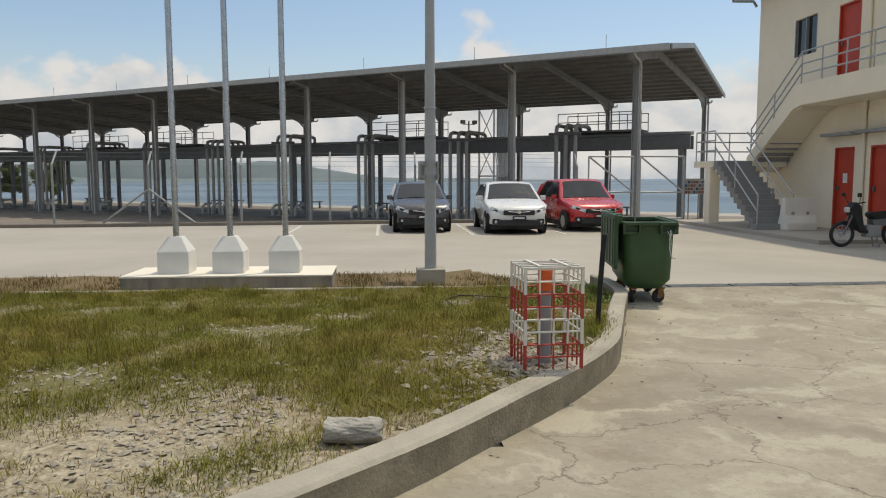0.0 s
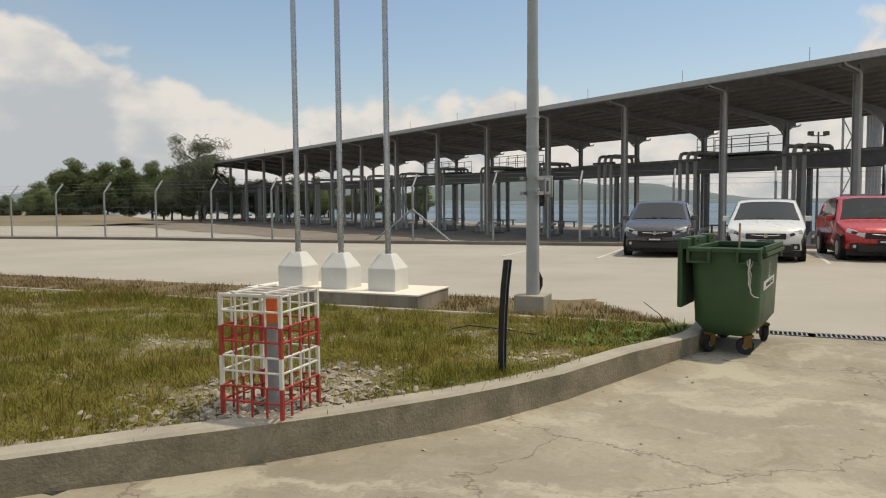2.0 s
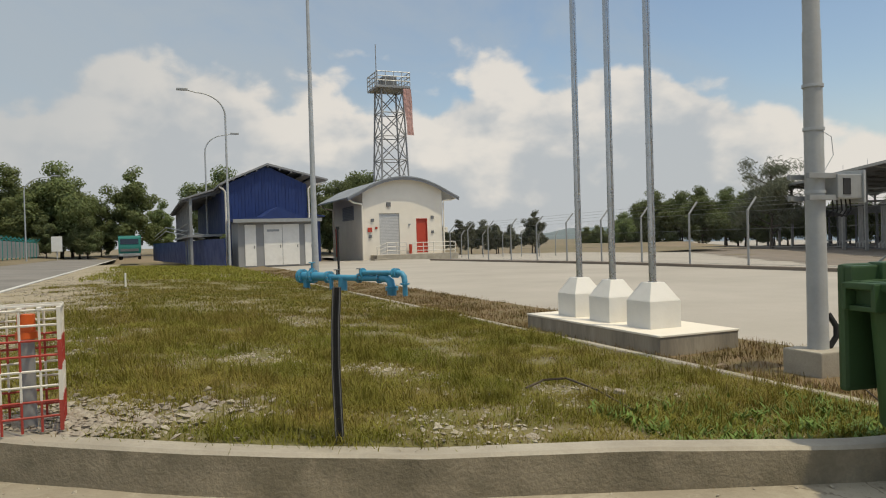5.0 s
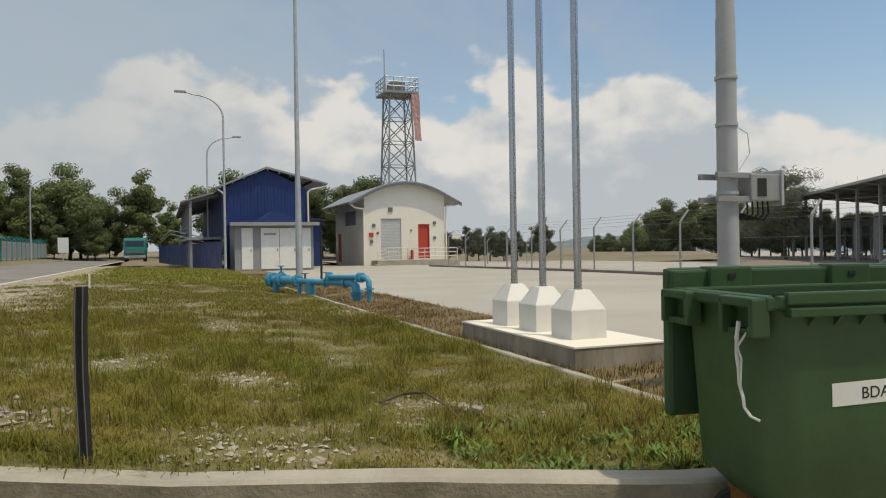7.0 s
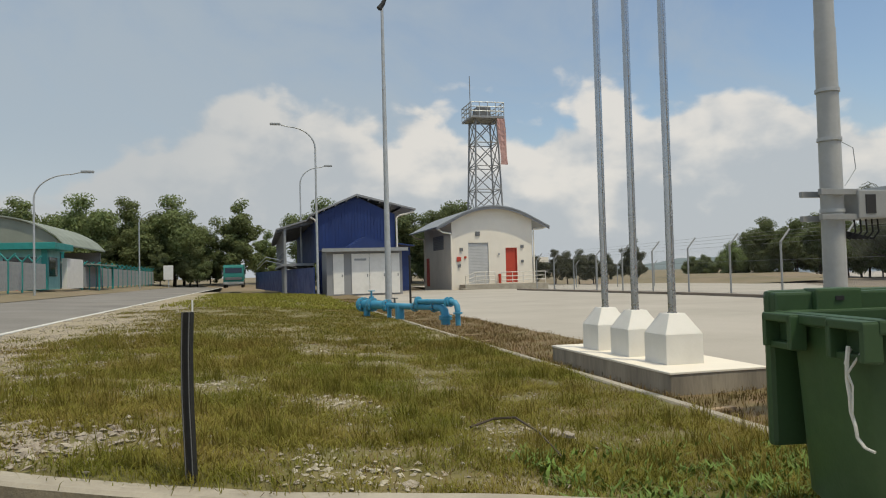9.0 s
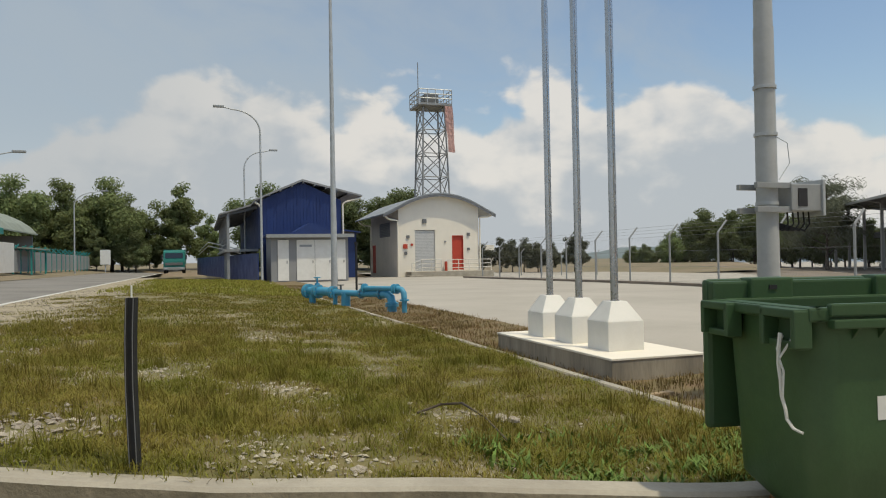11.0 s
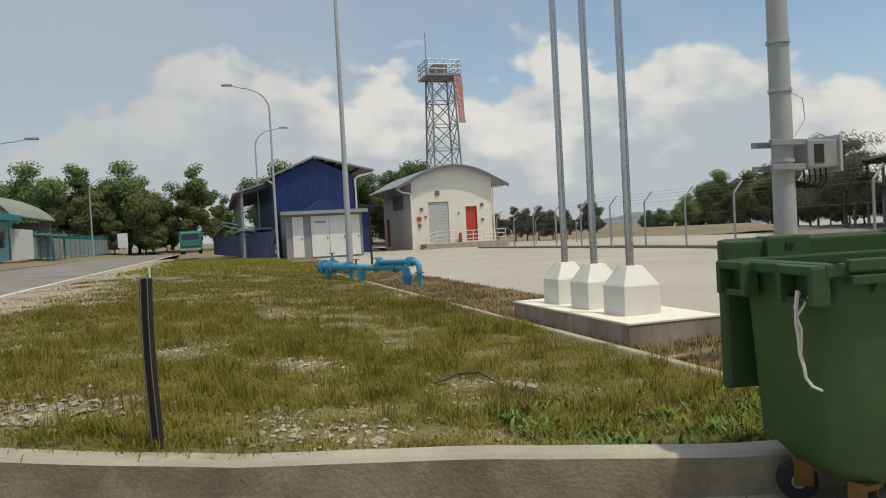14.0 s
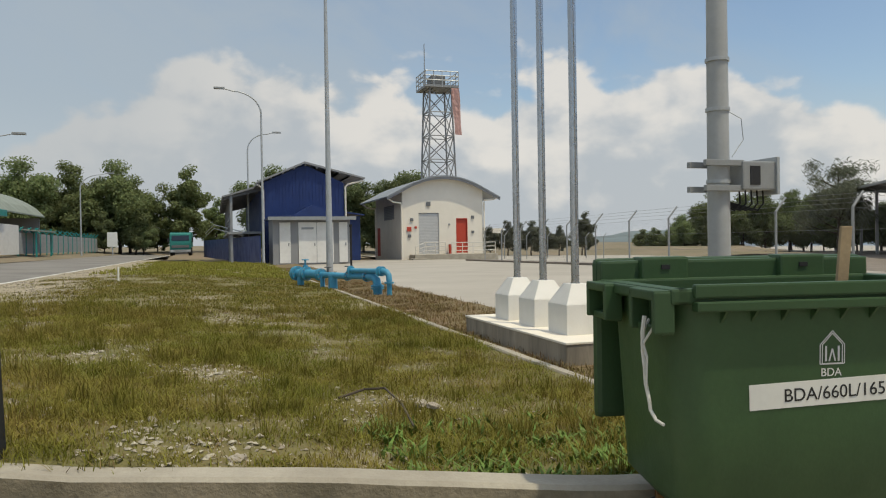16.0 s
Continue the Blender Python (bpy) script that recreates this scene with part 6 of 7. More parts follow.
# ---- lattice tower ----
def tower():
    t = thing("lattice_tower", "grey steel lattice tower with a railed top platform", "tower", W(30.3, 95, -0.4))
    H, a0, a1 = 22.4, 2.2, 1.5
    lv = [H * k / 7 for k in range(8)]
    half = lambda z: a0 + (a1 - a0) * z / H
    def bar(p, q, r, name, m=M_STEEL):
        b = B()
        tube(b, [p, q], r, 5)
        part(name, b, m, t)
    cs = ((-1, -1), (1, -1), (1, 1), (-1, 1))
    for sx_, sy_ in cs:
        bar((sx_ * a0, sy_ * a0, 0), (sx_ * a1, sy_ * a1, H), 0.13, "tower_leg")
    for z0, z1 in zip(lv, lv[1:]):
        h0, h1 = half(z0), half(z1)
        for k in range(4):
            p, q = cs[k], cs[(k + 1) % 4]
            bar((p[0] * h0, p[1] * h0, z0), (q[0] * h1, q[1] * h1, z1), 0.075, "brace")
            bar((q[0] * h0, q[1] * h0, z0), (p[0] * h1, p[1] * h1, z1), 0.075, "brace")
            bar((p[0] * h1, p[1] * h1, z1), (q[0] * h1, q[1] * h1, z1), 0.07, "strut")
    b = B()
    box(b, -2.3, -2.3, H, 2.3, 2.3, H + 0.3)
    part("platform", b, M_STEEL, t)
    for z in (0.9, 1.5, 2.1):
        for k in range(4):
            p, q = cs[k], cs[(k + 1) % 4]
            bar((p[0] * 2.3, p[1] * 2.3, H + z), (q[0] * 2.3, q[1] * 2.3, H + z), 0.07, "rail", M_GALV)
    for k in range(4):
        p, q = cs[k], cs[(k + 1) % 4]
        for f in (0, 0.25, 0.5, 0.75):
            x, y = (p[0] + (q[0] - p[0]) * f) * 2.3, (p[1] + (q[1] - p[1]) * f) * 2.3
            bar((x, y, H), (x, y, H + 2.15), 0.06, "rail_post", M_GALV)
    b = B()
    box(b, -1.2, -1.2, H + 0.3, 0.8, 0.8, H + 1.7, 0.05)
    part("lamp_drum", b, M_STEEL_D, t)
    bar((-2.5, -2.5, H), (-2.5, -2.5, H + 5.5), 0.06, "rod", M_STEEL)
    ban = B()
    n = 8
    rows = []
    for i in range(n + 1):
        f = i / n
        z = H - 0.2 - 6.2 * f
        rows.append([ban.verts.new((1.1 + 0.8 * x + 0.35 * f * x, -2.9 + 0.25 * math.sin(5 * f + 3 * x), z)) for x in (0 + 0.35 * f, 0.5, 1.0, 1.25)])
    for p, q in zip(rows, rows[1:]):
        for k in range(3):
            ban.faces.new((p[k], p[k + 1], q[k + 1], q[k]))
    bo = part("banner", ban, M_PILLAR, t, "faded red and white cloth hanging")
    md = bo.modifiers.new("thick", "SOLIDIFY")
    md.thickness = 0.03


tower()


# ---- teal compound across the road ----
def teal_compound():
    first = None
    hz_ = lambda v: h_apron(-13.5) - 0.003 * max(0, v - 25)
    for k in range(34):
        v = 18 + 2.5 * k
        m = W(-13.5, v, hz_(v), 90)
        if first is None:
            t = thing("boundary_fence", "teal framed grey sheet fence panel with a cranked top", "fence panel", m, "panels of the teal fence")
            b = B()
            tube(b, [(0, 0, -0.1), (0, 0, 1.75)], 0.06, 8)
            part("post", b, M_TEAL, t)
            b = B()
            tube(b, [(0, 0, 1.72), (0.0, -0.4, 2.15)], 0.05, 8)
            part("arm", b, M_TEAL, t)
            b = B()
            tube(b, [(0, 0, 1.72), (0.0, 0.4, 2.15)], 0.05, 8)
            part("arm", b, M_TEAL, t)
            b = B()
            ridges = [(0.06 + q * 0.085, -0.018 if q % 2 else 0.012) for q in range(29)]
            prism(b, ridges + [(x, y + 0.006) for x, y in reversed(ridges)], 0.05, 1.7, "z")
            part("sheet", b, M_GREYBOX, t)
            for z in (0.2, 1.5):
                b = B()
                tube(b, [(0, 0.03, z), (2.5, 0.03, z)], 0.03, 6)
                part("rail", b, M_TEAL, t)
            first = t
        elif not (52 < v < 61):
            copy_thing(first, m)
    g = thing("guard_house", "small teal and white guard house with a flat roof", "guard house", W(-15.2, 53.5, hz_(54)))
    b = B()
    box(b, -1.6, 0, 0, 1.6, 3.4, 2.7, 0.02)
    part("wall", b, M_TEALWALL, g)
    b = B()
    box(b, -2.2, -0.7, 2.7, 2.3, 4.2, 3.15, 0.03)
    part("roof", b, M_TEAL, g)
    for x in (-1.62, 1.3):
        b = B()
        box(b, x, -0.05, 0, x + 0.35, 0.3, 2.7)
        part("pillar", b, M_TEAL, g)
    b = B()
    box(b, -1.0, -0.04, 1.0, 1.0, -0.01, 2.2)
    part("window", b, M_GLASS, g)
    b = B()
    box(b, 1.605, 0.6, 0.9, 1.63, 2.6, 2.2)
    part("window", b, M_GLASS, g)
    b = B()
    box(b, -0.9, -0.08, 0.0, -0.1, -0.045, 1.0)
    part("poster", b, M_ORANGE, g)
    b = B()
    box(b, 1.65, 3.6, 0.0, 2.0, 8.5, 2.2)
    part("side_wall", b, M_WHITE, g)
    d = thing("assembly_hall", "low hall with a curved dull green sheet roof", "hall", W(-21.3, 67, 0.3))
    b = B()
    n = 16
    prof = [(-5.7 + 11.4 * k / n, 4.2 + 2.5 * (1 - (2 * k / n - 1) ** 2) ** 0.8) for k in range(n + 1)]
    prism(b, prof + [(x, z - 0.12) for x, z in reversed(prof)], -0.5, 16, "y")
    part("roof", b, M_TEALROOF, d)
    b = B()
    prism(b, [(-5.5, 4.05)] + [(x * 0.965, z - 0.13) for x, z in prof] + [(5.5, 4.05)], -0.2, 0.0, "y")
    part("gable", b, M_TEALROOF, d)
    b = B()
    box(b, -5.6, -0.1, 3.5, 5.6, 0.0, 4.04)
    part("fascia", b, M_TEAL, d)
    for k in range(9):
        b = B()
        x = -5.4 + 1.35 * k
        box(b, x - 0.1, 0.05, 0, x + 0.1, 0.25, 4.0)
        part("pillar", b, M_TEAL, d)
    b = B()
    box(b, -5.4, 15, 0, 5.4, 15.2, 4.0)
    part("back_wall", b, M_GREYWALL, d)
    s = thing("shelter", "small lean-to shelter with a grey roof", "shelter", W(-14.8, 64, 0.6))
    b = B()
    prism(b, [(-2.2, 2.4), (2.6, 2.0), (2.6, 2.1), (-2.2, 2.52)], 0, 6, "y")
    part("roof", b, M_TEALROOF, s)
    for x in (-2.0, 2.3):
        for y in (0.3, 5.7):
            b = B()
            box(b, x - 0.06, y - 0.06, 0, x + 0.06, y + 0.06, 2.3)
            part("post", b, M_TEAL, s)
    nb = thing("road_sign", "pale blank road sign on a short post", "sign", W(-10.4, 92, 0.4))
    b = B()
    box(b, -0.55, -0.05, 0.9, 0.55, 0.05, 2.6, 0.02)
    part("board", b, M_LABEL, nb)
    b = B()
    tube(b, [(0, 0.1, 0), (0, 0.1, 2.6)], 0.07, 8)
    part("pole", b, M_GALV, nb)
    pg = thing("marker_peg", "short white roadside marker peg", "marker", W(-1.66, 21.7, 0.27))
    b = B()
    tube(b, [(0, 0, -0.05), (0, 0, 0.45)], 0.025, 8)
    part("peg", b, M_WHITE, pg)


teal_compound()


def truck():
    t = thing("parked_truck", "teal cargo truck standing on the road's edge", "truck", W(-2.85, 89, 0.14, 0))
    b = B()
    prism(b, [(0.0, 0.55), (-0.05, 1.4), (0.12, 2.5), (0.35, 2.65), (1.7, 2.65), (1.7, 0.55)], -1.15, 1.15, "x")
    bmesh.ops.bevel(b, geom=list(b.edges), offset=0.06, segments=2, affect="EDGES")
    c = part("cab", b, M_TRUCK, t)
    b = B()
    prism(b, [(-0.035, 1.78), (0.055, 2.36), (0.1, 2.36), (0.01, 1.78)], -0.95, 0.95, "x")
    part("windscreen", b, M_GLASS, c)
    b = B()
    box(b, -0.95, -0.12, 0.95, 0.95, -0.02, 1.25, 0.02)
    part("grille", b, M_STEEL_D, c)
    b = B()
    box(b, -1.15, -0.2, 0.4, 1.15, 0.0, 0.72, 0.03)
    part("bumper", b, M_GREYBOX, c)
    for s in (-1, 1):
        b = B()
        box(b, s * 0.85 - 0.17, -0.23, 0.5, s * 0.85 + 0.17, -0.19, 0.66, 0.02)
        part("headlight", b, M_LAMP, c)
        b = B()
        box(b, s * 1.32 - 0.09, 0.0, 1.6, s * 1.32 + 0.09, 0.06, 2.1, 0.02)
        part("mirror", b, M_BLACK, c)
        for y in (1.0, 5.2):
            b = B()
            tube(b, [(s * 0.85, y, 0.48), (s * 1.15, y, 0.48)], 0.48, 20)
            part("wheel", b, M_BLACK, t)
    b = B()
    box(b, -1.2, 1.9, 1.0, 1.2, 7.0, 2.75, 0.03)
    part("cargo_box", b, M_TRUCK, t)
    b = B()
    box(b, -0.45, 0.2, 0.5, 0.45, 6.8, 0.95)
    part("chassis", b, M_STEEL_D, t)


truck()


# ---- trees ----
def tree_meshes(seed, height, spread, leaf, n_leaf, trunk_h, wispy=False):
    rnd = random.Random(seed)
    bm = B()
    limbs = []
    tube(bm, [(0, 0, -0.5), (0.1 * rnd.uniform(-1, 1), 0.1, trunk_h * 0.6), (0.2 * rnd.uniform(-1, 1), 0.2 * rnd.uniform(-1, 1), trunk_h), (0, 0, height * 0.8)], height * 0.022, 8, height * 0.006)
    for k in range(16 if not wispy else 22):
        a = rnd.uniform(0, 2 * math.pi)
        z0 = trunk_h * rnd.uniform(0.6, 1.0) + (height * 0.75 - trunk_h) * (k / 16) ** 1.0 * rnd.uniform(0.5, 1.0)
        ln = spread * rnd.uniform(0.55, 1.0) * (1 - 0.55 * max(0, z0 - trunk_h) / max(1, height - trunk_h))
        e = Vector((math.cos(a) * ln, math.sin(a) * ln, min(height * 0.95, z0 + ln * rnd.uniform(0.3, 0.9))))
        md = Vector((math.cos(a) * ln * 0.5, math.sin(a) * ln * 0.5, z0 + (e.z - z0) * 0.35))
        tube(bm, [(0, 0, z0), md, e], height * 0.008, 5, height * 0.002)
        limbs += [md.lerp(e, 0.4), e]
    limbs += [Vector((0, 0, height * q)) for q in (0.5, 0.62, 0.75, 0.88)]
    trunk = bpy.data.meshes.new("trunk")
    bmesh.ops.recalc_face_normals(bm, faces=bm.faces)
    bm.to_mesh(trunk)
    bm.free()
    trunk.materials.append(M_BARK)
    verts, faces = [], []
    clumps = []
    for c in limbs:
        for _ in range(3 if not wispy else 2):
            clumps.append((c + Vector([rnd.gauss(0, spread * 0.10) for _ in range(3)]), spread * rnd.uniform(0.2, 0.36)))
    for i in range(n_leaf):
        c, r = rnd.choice(clumps)
        d = Vector([rnd.gauss(0, 1) for _ in range(3)]).normalized()
        p = c + Vector((d.x * r, d.y * r, d.z * r * 0.7)) * (rnd.random() ** 0.4)
        if p.z < trunk_h * 0.35:
            continue
        n = (d + Vector([rnd.gauss(0, 0.6) for _ in range(3)]) + Vector((0, 0, 0.4))).normalized()
        s1 = n.orthogonal().normalized()
        s2 = n.cross(s1)
        l, w = (leaf * rnd.uniform(0.6, 1.3), leaf * rnd.uniform(0.45, 0.75)) if not wispy else (leaf * rnd.uniform(0.8, 1.6), leaf * 0.13)
        k = len(verts)
        verts += [p - s1 * l * 0.5, p + s2 * w * 0.5 + n * l * 0.1, p + s1 * l * 0.5, p - s2 * w * 0.5 + n * l * 0.06]
        faces.append((k, k + 1, k + 2, k + 3))
    crown = bpy.data.meshes.new("crown")
    crown.from_pydata([tuple(v) for v in verts], [], faces)
    return trunk, crown


def plant_tree(kind, u, v, z, size, turn, leafmat, label, group):
    trunk, crown = kind
    key = crown.name + leafmat.name
    if key not in CROWNS:
        c = crown.copy()
        c.materials.clear()
        c.materials.append(leafmat)
        CROWNS[key] = c
    t = thing("tree", label, "tree", W(u, v, z, turn) @ Matrix.Diagonal((size, size, size * 1.0, 1)), group)
    for nm, me in (("trunk", trunk), ("crown", CROWNS[key])):
        ob = new(nm, me)
        ob.parent = t


CROWNS = {}
BROAD = [tree_meshes(11, 12, 4.4, 0.36, 21000, 2.6), tree_meshes(12, 12, 4.2, 0.35, 21000, 2.2), tree_meshes(13, 12, 4.8, 0.36, 21000, 1.9), tree_meshes(15, 12, 3.3, 0.35, 18000, 1.8)]
CASU = tree_meshes(14, 12, 4.6, 0.62, 9000, 2.5, True)
rt = random.Random(5)
# row behind the teal compound
LEFT = "broad green tree in the row behind the compound"
for u, v, s in ((-23.5, 107.5, 1.06), (-17.4, 108.6, 1.04), (-11.6, 109, 1.05), (-10.4, 111, 0.9), (-29.5, 104, 1.0), (-35.5, 100, 1.02), (-42, 95, 0.98), (-48.5, 92, 1.0),
                (-55, 86, 0.95), (-62, 80, 1.0)):
    plant_tree(rt.choice(BROAD[:3]), u, v, 0.1, s * 1.07, rt.uniform(0, 360), M_LEAF, LEFT, "trees behind the compound")
for k in range(13):
    u = -60 + k * 3.5
    plant_tree(rt.choice(BROAD[:3]), u, 117 + rt.uniform(-3, 6) + min(0, u + 30) * 0.55, 0.1, rt.uniform(0.9, 1.05), rt.uniform(0, 360), M_LEAF_D, "darker tree standing behind the front row", "trees behind the compound")
for u, v, s in ((-20.5, 106, 0.62), (-14.6, 107, 0.66), (-9.3, 107, 0.6), (-8.3, 107, 0.5), (-7.0, 113, 0.45), (-12.8, 104, 0.5)):
    plant_tree(rt.choice(BROAD), u, v, 0.1, s, rt.uniform(0, 360), M_LEAF_D, "low dark tree under the taller row", "trees along the road")
plant_tree(BROAD[3], -2.5, 110, 0.0, 1.1, 80, M_LEAF, "slim pale green tree beside the parked truck", "trees along the road")
plant_tree(BROAD[3], 1.4, 128, 0.0, 0.8, 10, M_LEAF, "slim pale green tree beyond the truck", "trees along the road")
# behind the blue and white buildings
for u, v, s in ((9.0, 109, 1.14), (11.5, 112, 1.05), (20.0, 108, 1.02), (22.5, 109, 0.95), (27.6, 106.4, 1.1), (30.5, 107, 1.12), (25, 110, 0.95), (33.5, 110, 0.98)):
    plant_tree(rt.choice(BROAD), u, v, -0.5, s, rt.uniform(0, 360), M_LEAF_D, "dark green tree behind the plant buildings", "trees behind the buildings")
# shrubs and woods past the field
for k in range(9):
    plant_tree(rt.choice(BROAD), 40 + k * 1.7 + rt.uniform(-1, 1), 101 - k * 0.6 + rt.uniform(-3, 3), -0.8, rt.uniform(0.34, 0.56), rt.uniform(0, 360), M_LEAF_G, "greyish small tree at the field's edge", "trees at the field's edge")
for k in range(34):
    f = (k % 17) / 16
    u, v = 92.6 + 55.5 * f, 144 - 45.8 * f
    back = 4 if k < 17 else 12
    plant_tree(rt.choice(BROAD[:3]), u + back * 0.6 + rt.uniform(-1.5, 1.5), v + back * 0.8 + rt.uniform(-1.5, 1.5), -2.2, 1.387 * (0.36 if f < 0.1 else 0.58 if f < 0.2 else 0.82 if f < 0.55 else 0.62) * rt.uniform(0.88, 1.1),
               rt.uniform(0, 360), rt.choice((M_LEAF_D, M_LEAF_D, M_LEAF)), "dark green tree in the thick grove", "trees of the grove")
plant_tree(CASU, 109.1, 104.1, -2.2, 1.55, 40, M_LEAF_G, "wispy grey green casuarina tree beside the shed", "")

# shore trees on the quay's far end, behind the shed
for k in range(9):
    s_, off_ = 31 + k * 4.6 + rt.uniform(-1, 1), 22.0 + rt.uniform(-1.2, 1.6)
    u, v = (c0 + (c1 + CD[i] * s_ + CN[i] * off_ - c0) * BAY for i, (c0, c1) in enumerate(((-6.24, CC[0]), (4.07, CC[1]))))
    plant_tree(rt.choice(BROAD), u, v, -2.2, rt.uniform(0.6, 0.8), rt.uniform(0, 360), rt.choice((M_LEAF, M_LEAF_D)), "green shore tree on the quay behind the shed", "trees behind the shed")

# distant low hills over the water
def ridge(name, a0, a1, dist, base, hmax, seed, label):
    rnd = random.Random(seed)
    n = 90
    verts, faces = [], []
    for i in range(n + 1):
        f = i / n
        a = radians(a0 + (a1 - a0) * f)
        h = hmax * (0.35 + 0.65 * abs(noise.fractal(Vector((f * 5 + seed, 0.3, 0)), 1.0, 2.0, 4))) * min(1, 6 * f, 6 * (1 - f)) + rnd.uniform(0, hmax * 0.03)
        for d, z in ((dist, base), (dist + 60, base + h * 0.75), (dist + 160, base + h), (dist + 400, base)):
            verts.append((math.sin(a) * d, math.cos(a) * d, z))
    for i in range(n):
        for k in range(3):
            q = i * 4 + k
            faces.append((q, q + 4, q + 5, q + 1))
    me = bpy.data.meshes.new(name)
    me.from_pydata(verts, [], faces)
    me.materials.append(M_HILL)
    for p in me.polygons:
        p.use_smooth = True
    tagged(new(name, me), label, "hills", "", "structure")


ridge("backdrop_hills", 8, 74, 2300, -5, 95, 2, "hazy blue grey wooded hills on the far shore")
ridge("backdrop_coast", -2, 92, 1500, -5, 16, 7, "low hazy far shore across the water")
# pale sheds on the far side of the field
for k, (u, v, w, h) in enumerate(((116, 300, 16, 7), (140, 310, 12, 5))):
    b = B()
    box(b, -w / 2, 0, -2, w / 2, 12, h, 0.1)
    solid("distant_tank", b, M_WALLWHITE, "pale distant industrial shed across the field", "shed", W(u, v, 0))

# pontoon, quay clutter
for k in range(7):
    s = -44 + k * 9.5
    t = thing("steel_bench", "dark steel bench on the quay behind the shed", "bench", shed_pose(s, 17, -1.037), "benches on the quay")
    b = B()
    box(b, -0.9, -1.3, 0.55, 0.9, 1.3, 0.66, 0.02)
    part("top", b, M_STEEL_D, t)
    for x in (-0.7, 0.7):
        for y in (-1.1, 1.1):
            b = B()
            box(b, x - 0.06, y - 0.06, 0, x + 0.06, y + 0.06, 0.56)
            part("leg", b, M_STEEL_D, t)
lt = thing("jetty_tower", "pale steel jetty tower with loading arms over the water", "jetty tower", W(90.5, -9.1, -5.1, 30) @ Matrix.Scale(1.27, 4))
for x in (-1.25, 1.25):
    for y in (-1.25, 1.25):
        b = B()
        tube(b, [(x, y, -1), (x, y, 17.5)], 0.11, 6)
        part("tower_leg", b, M_PALEPIPE, lt)
for z, w in ((5.5, 1.35), (9.0, 1.35), (13.0, 2.0), (15.3, 1.5), (17.4, 1.5)):
    b = B()
    box(b, -w, -w, z, w, w, z + 0.14)
    part("deck", b, M_GREYBOX, lt)
for z in (1.5, 5.6, 9.1):
    for y in (-1.25, 1.25):
        b = B()
        tube(b, [(-1.25, y, z), (1.25, y, z + 3.4)], 0.06, 5)
        tube(b, [(1.25, y, z), (-1.25, y, z + 3.4)], 0.06, 5)
        part("cross_brace", b, M_PALEPIPE, lt)
for k in range(5):
    b = B()
    tube(b, [(-0.8 + 0.4 * k, -0.9, 0), (-0.8 + 0.4 * k, -0.9, 13.6 + 0.5 * (k % 3))], 0.13, 6)
    part("riser", b, M_PALEPIPE, lt)
for z in (13.7, 14.2):
    b = B()
    tube(b, [(-2, -2, z), (2, -2, z), (2, 2, z), (-2, 2, z), (-2, -2, z)], 0.04, 5)
    part("rail", b, M_PALEPIPE, lt)
fl = thing("floodlight_pole", "tall pole with twin floodlights on the quay", "floodlight", W(68.06, -2.8, -2.2, 20) @ Matrix.Scale(1.13, 4))
b = B()
tube(b, [(0, 0, 0), (0, 0, 8.6)], 0.12, 8, 0.07)
part("pole", b, M_PALEPIPE, fl)
b = B()
tube(b, [(0, -0.6, 8.3), (0, 0.6, 8.3)], 0.04, 6)
part("crossbar", b, M_PALEPIPE, fl)
for y in (-0.6, 0.6):
    b = B()
    box(b, -0.16, y - 0.2, 8.32, 0.16, y + 0.2, 8.66, 0.05)
    part("floodlight", b, M_LAGGING, fl)


# ---- grass, weeds, stones ----
def blades(name, spots, material, label, h0, h1, width, per, bend=0.5, spread=0.05, seed=3, category="grass"):
    rng_ = np.random.default_rng(seed)
    spots = np.array(spots)
    n = len(spots) * per
    base = np.repeat(spots, per, axis=0)
    off = rng_.normal(0, spread, (n, 2))
    p = base.copy()
    p[:, :2] += off
    p[:, 2] -= 0.01
    a = rng_.uniform(0, 2 * np.pi, n)
    h = rng_.uniform(h0, h1, n)
    w = width * rng_.uniform(0.6, 1.3, n)
    lean = rng_.uniform(0.1, bend, n) * h
    d = np.stack([np.cos(a), np.sin(a), np.zeros(n)], 1)
    s = np.stack([-np.sin(a), np.cos(a), np.zeros(n)], 1)
    zv = np.array([0, 0, 1.0])
    v0, v1 = p - s * w[:, None] / 2, p + s * w[:, None] / 2
    mid = p + d * (lean * 0.35)[:, None] + zv * (h * 0.6)[:, None]
    v2, v3 = mid + s * w[:, None] * 0.4, mid - s * w[:, None] * 0.4
    v4 = p + d * lean[:, None] + zv * (h * 0.95)[:, None]
    V = np.stack([v0, v1, v2, v3, v4], 1).reshape(-1, 3)
    idx = (np.arange(n) * 5)[:, None]
    quads, tris = (idx + np.array([0, 1, 2, 3])), (idx + np.array([3, 2, 4]))
    me = bpy.data.meshes.new(name)
    me.from_pydata(V.tolist(), [], quads.tolist() + tris.tolist())
    me.materials.append(material)
    ob = new(name, me)
    ob.matrix_basis = YM
    return tagged(ob, label, category, "", "stuff")


rg = random.Random(9)


BARE = ((1.1, 10.85, 0.5), (0.56, 6.6, 0.35), (0.95, 6.15, 0.4), (1.35, 4.95, 0.5), (0.5, 4.2, 0.3), (0.82, 3.95, 0.3), (-0.12, 7.3, 0.5), (2.05, 5.0, 0.3))


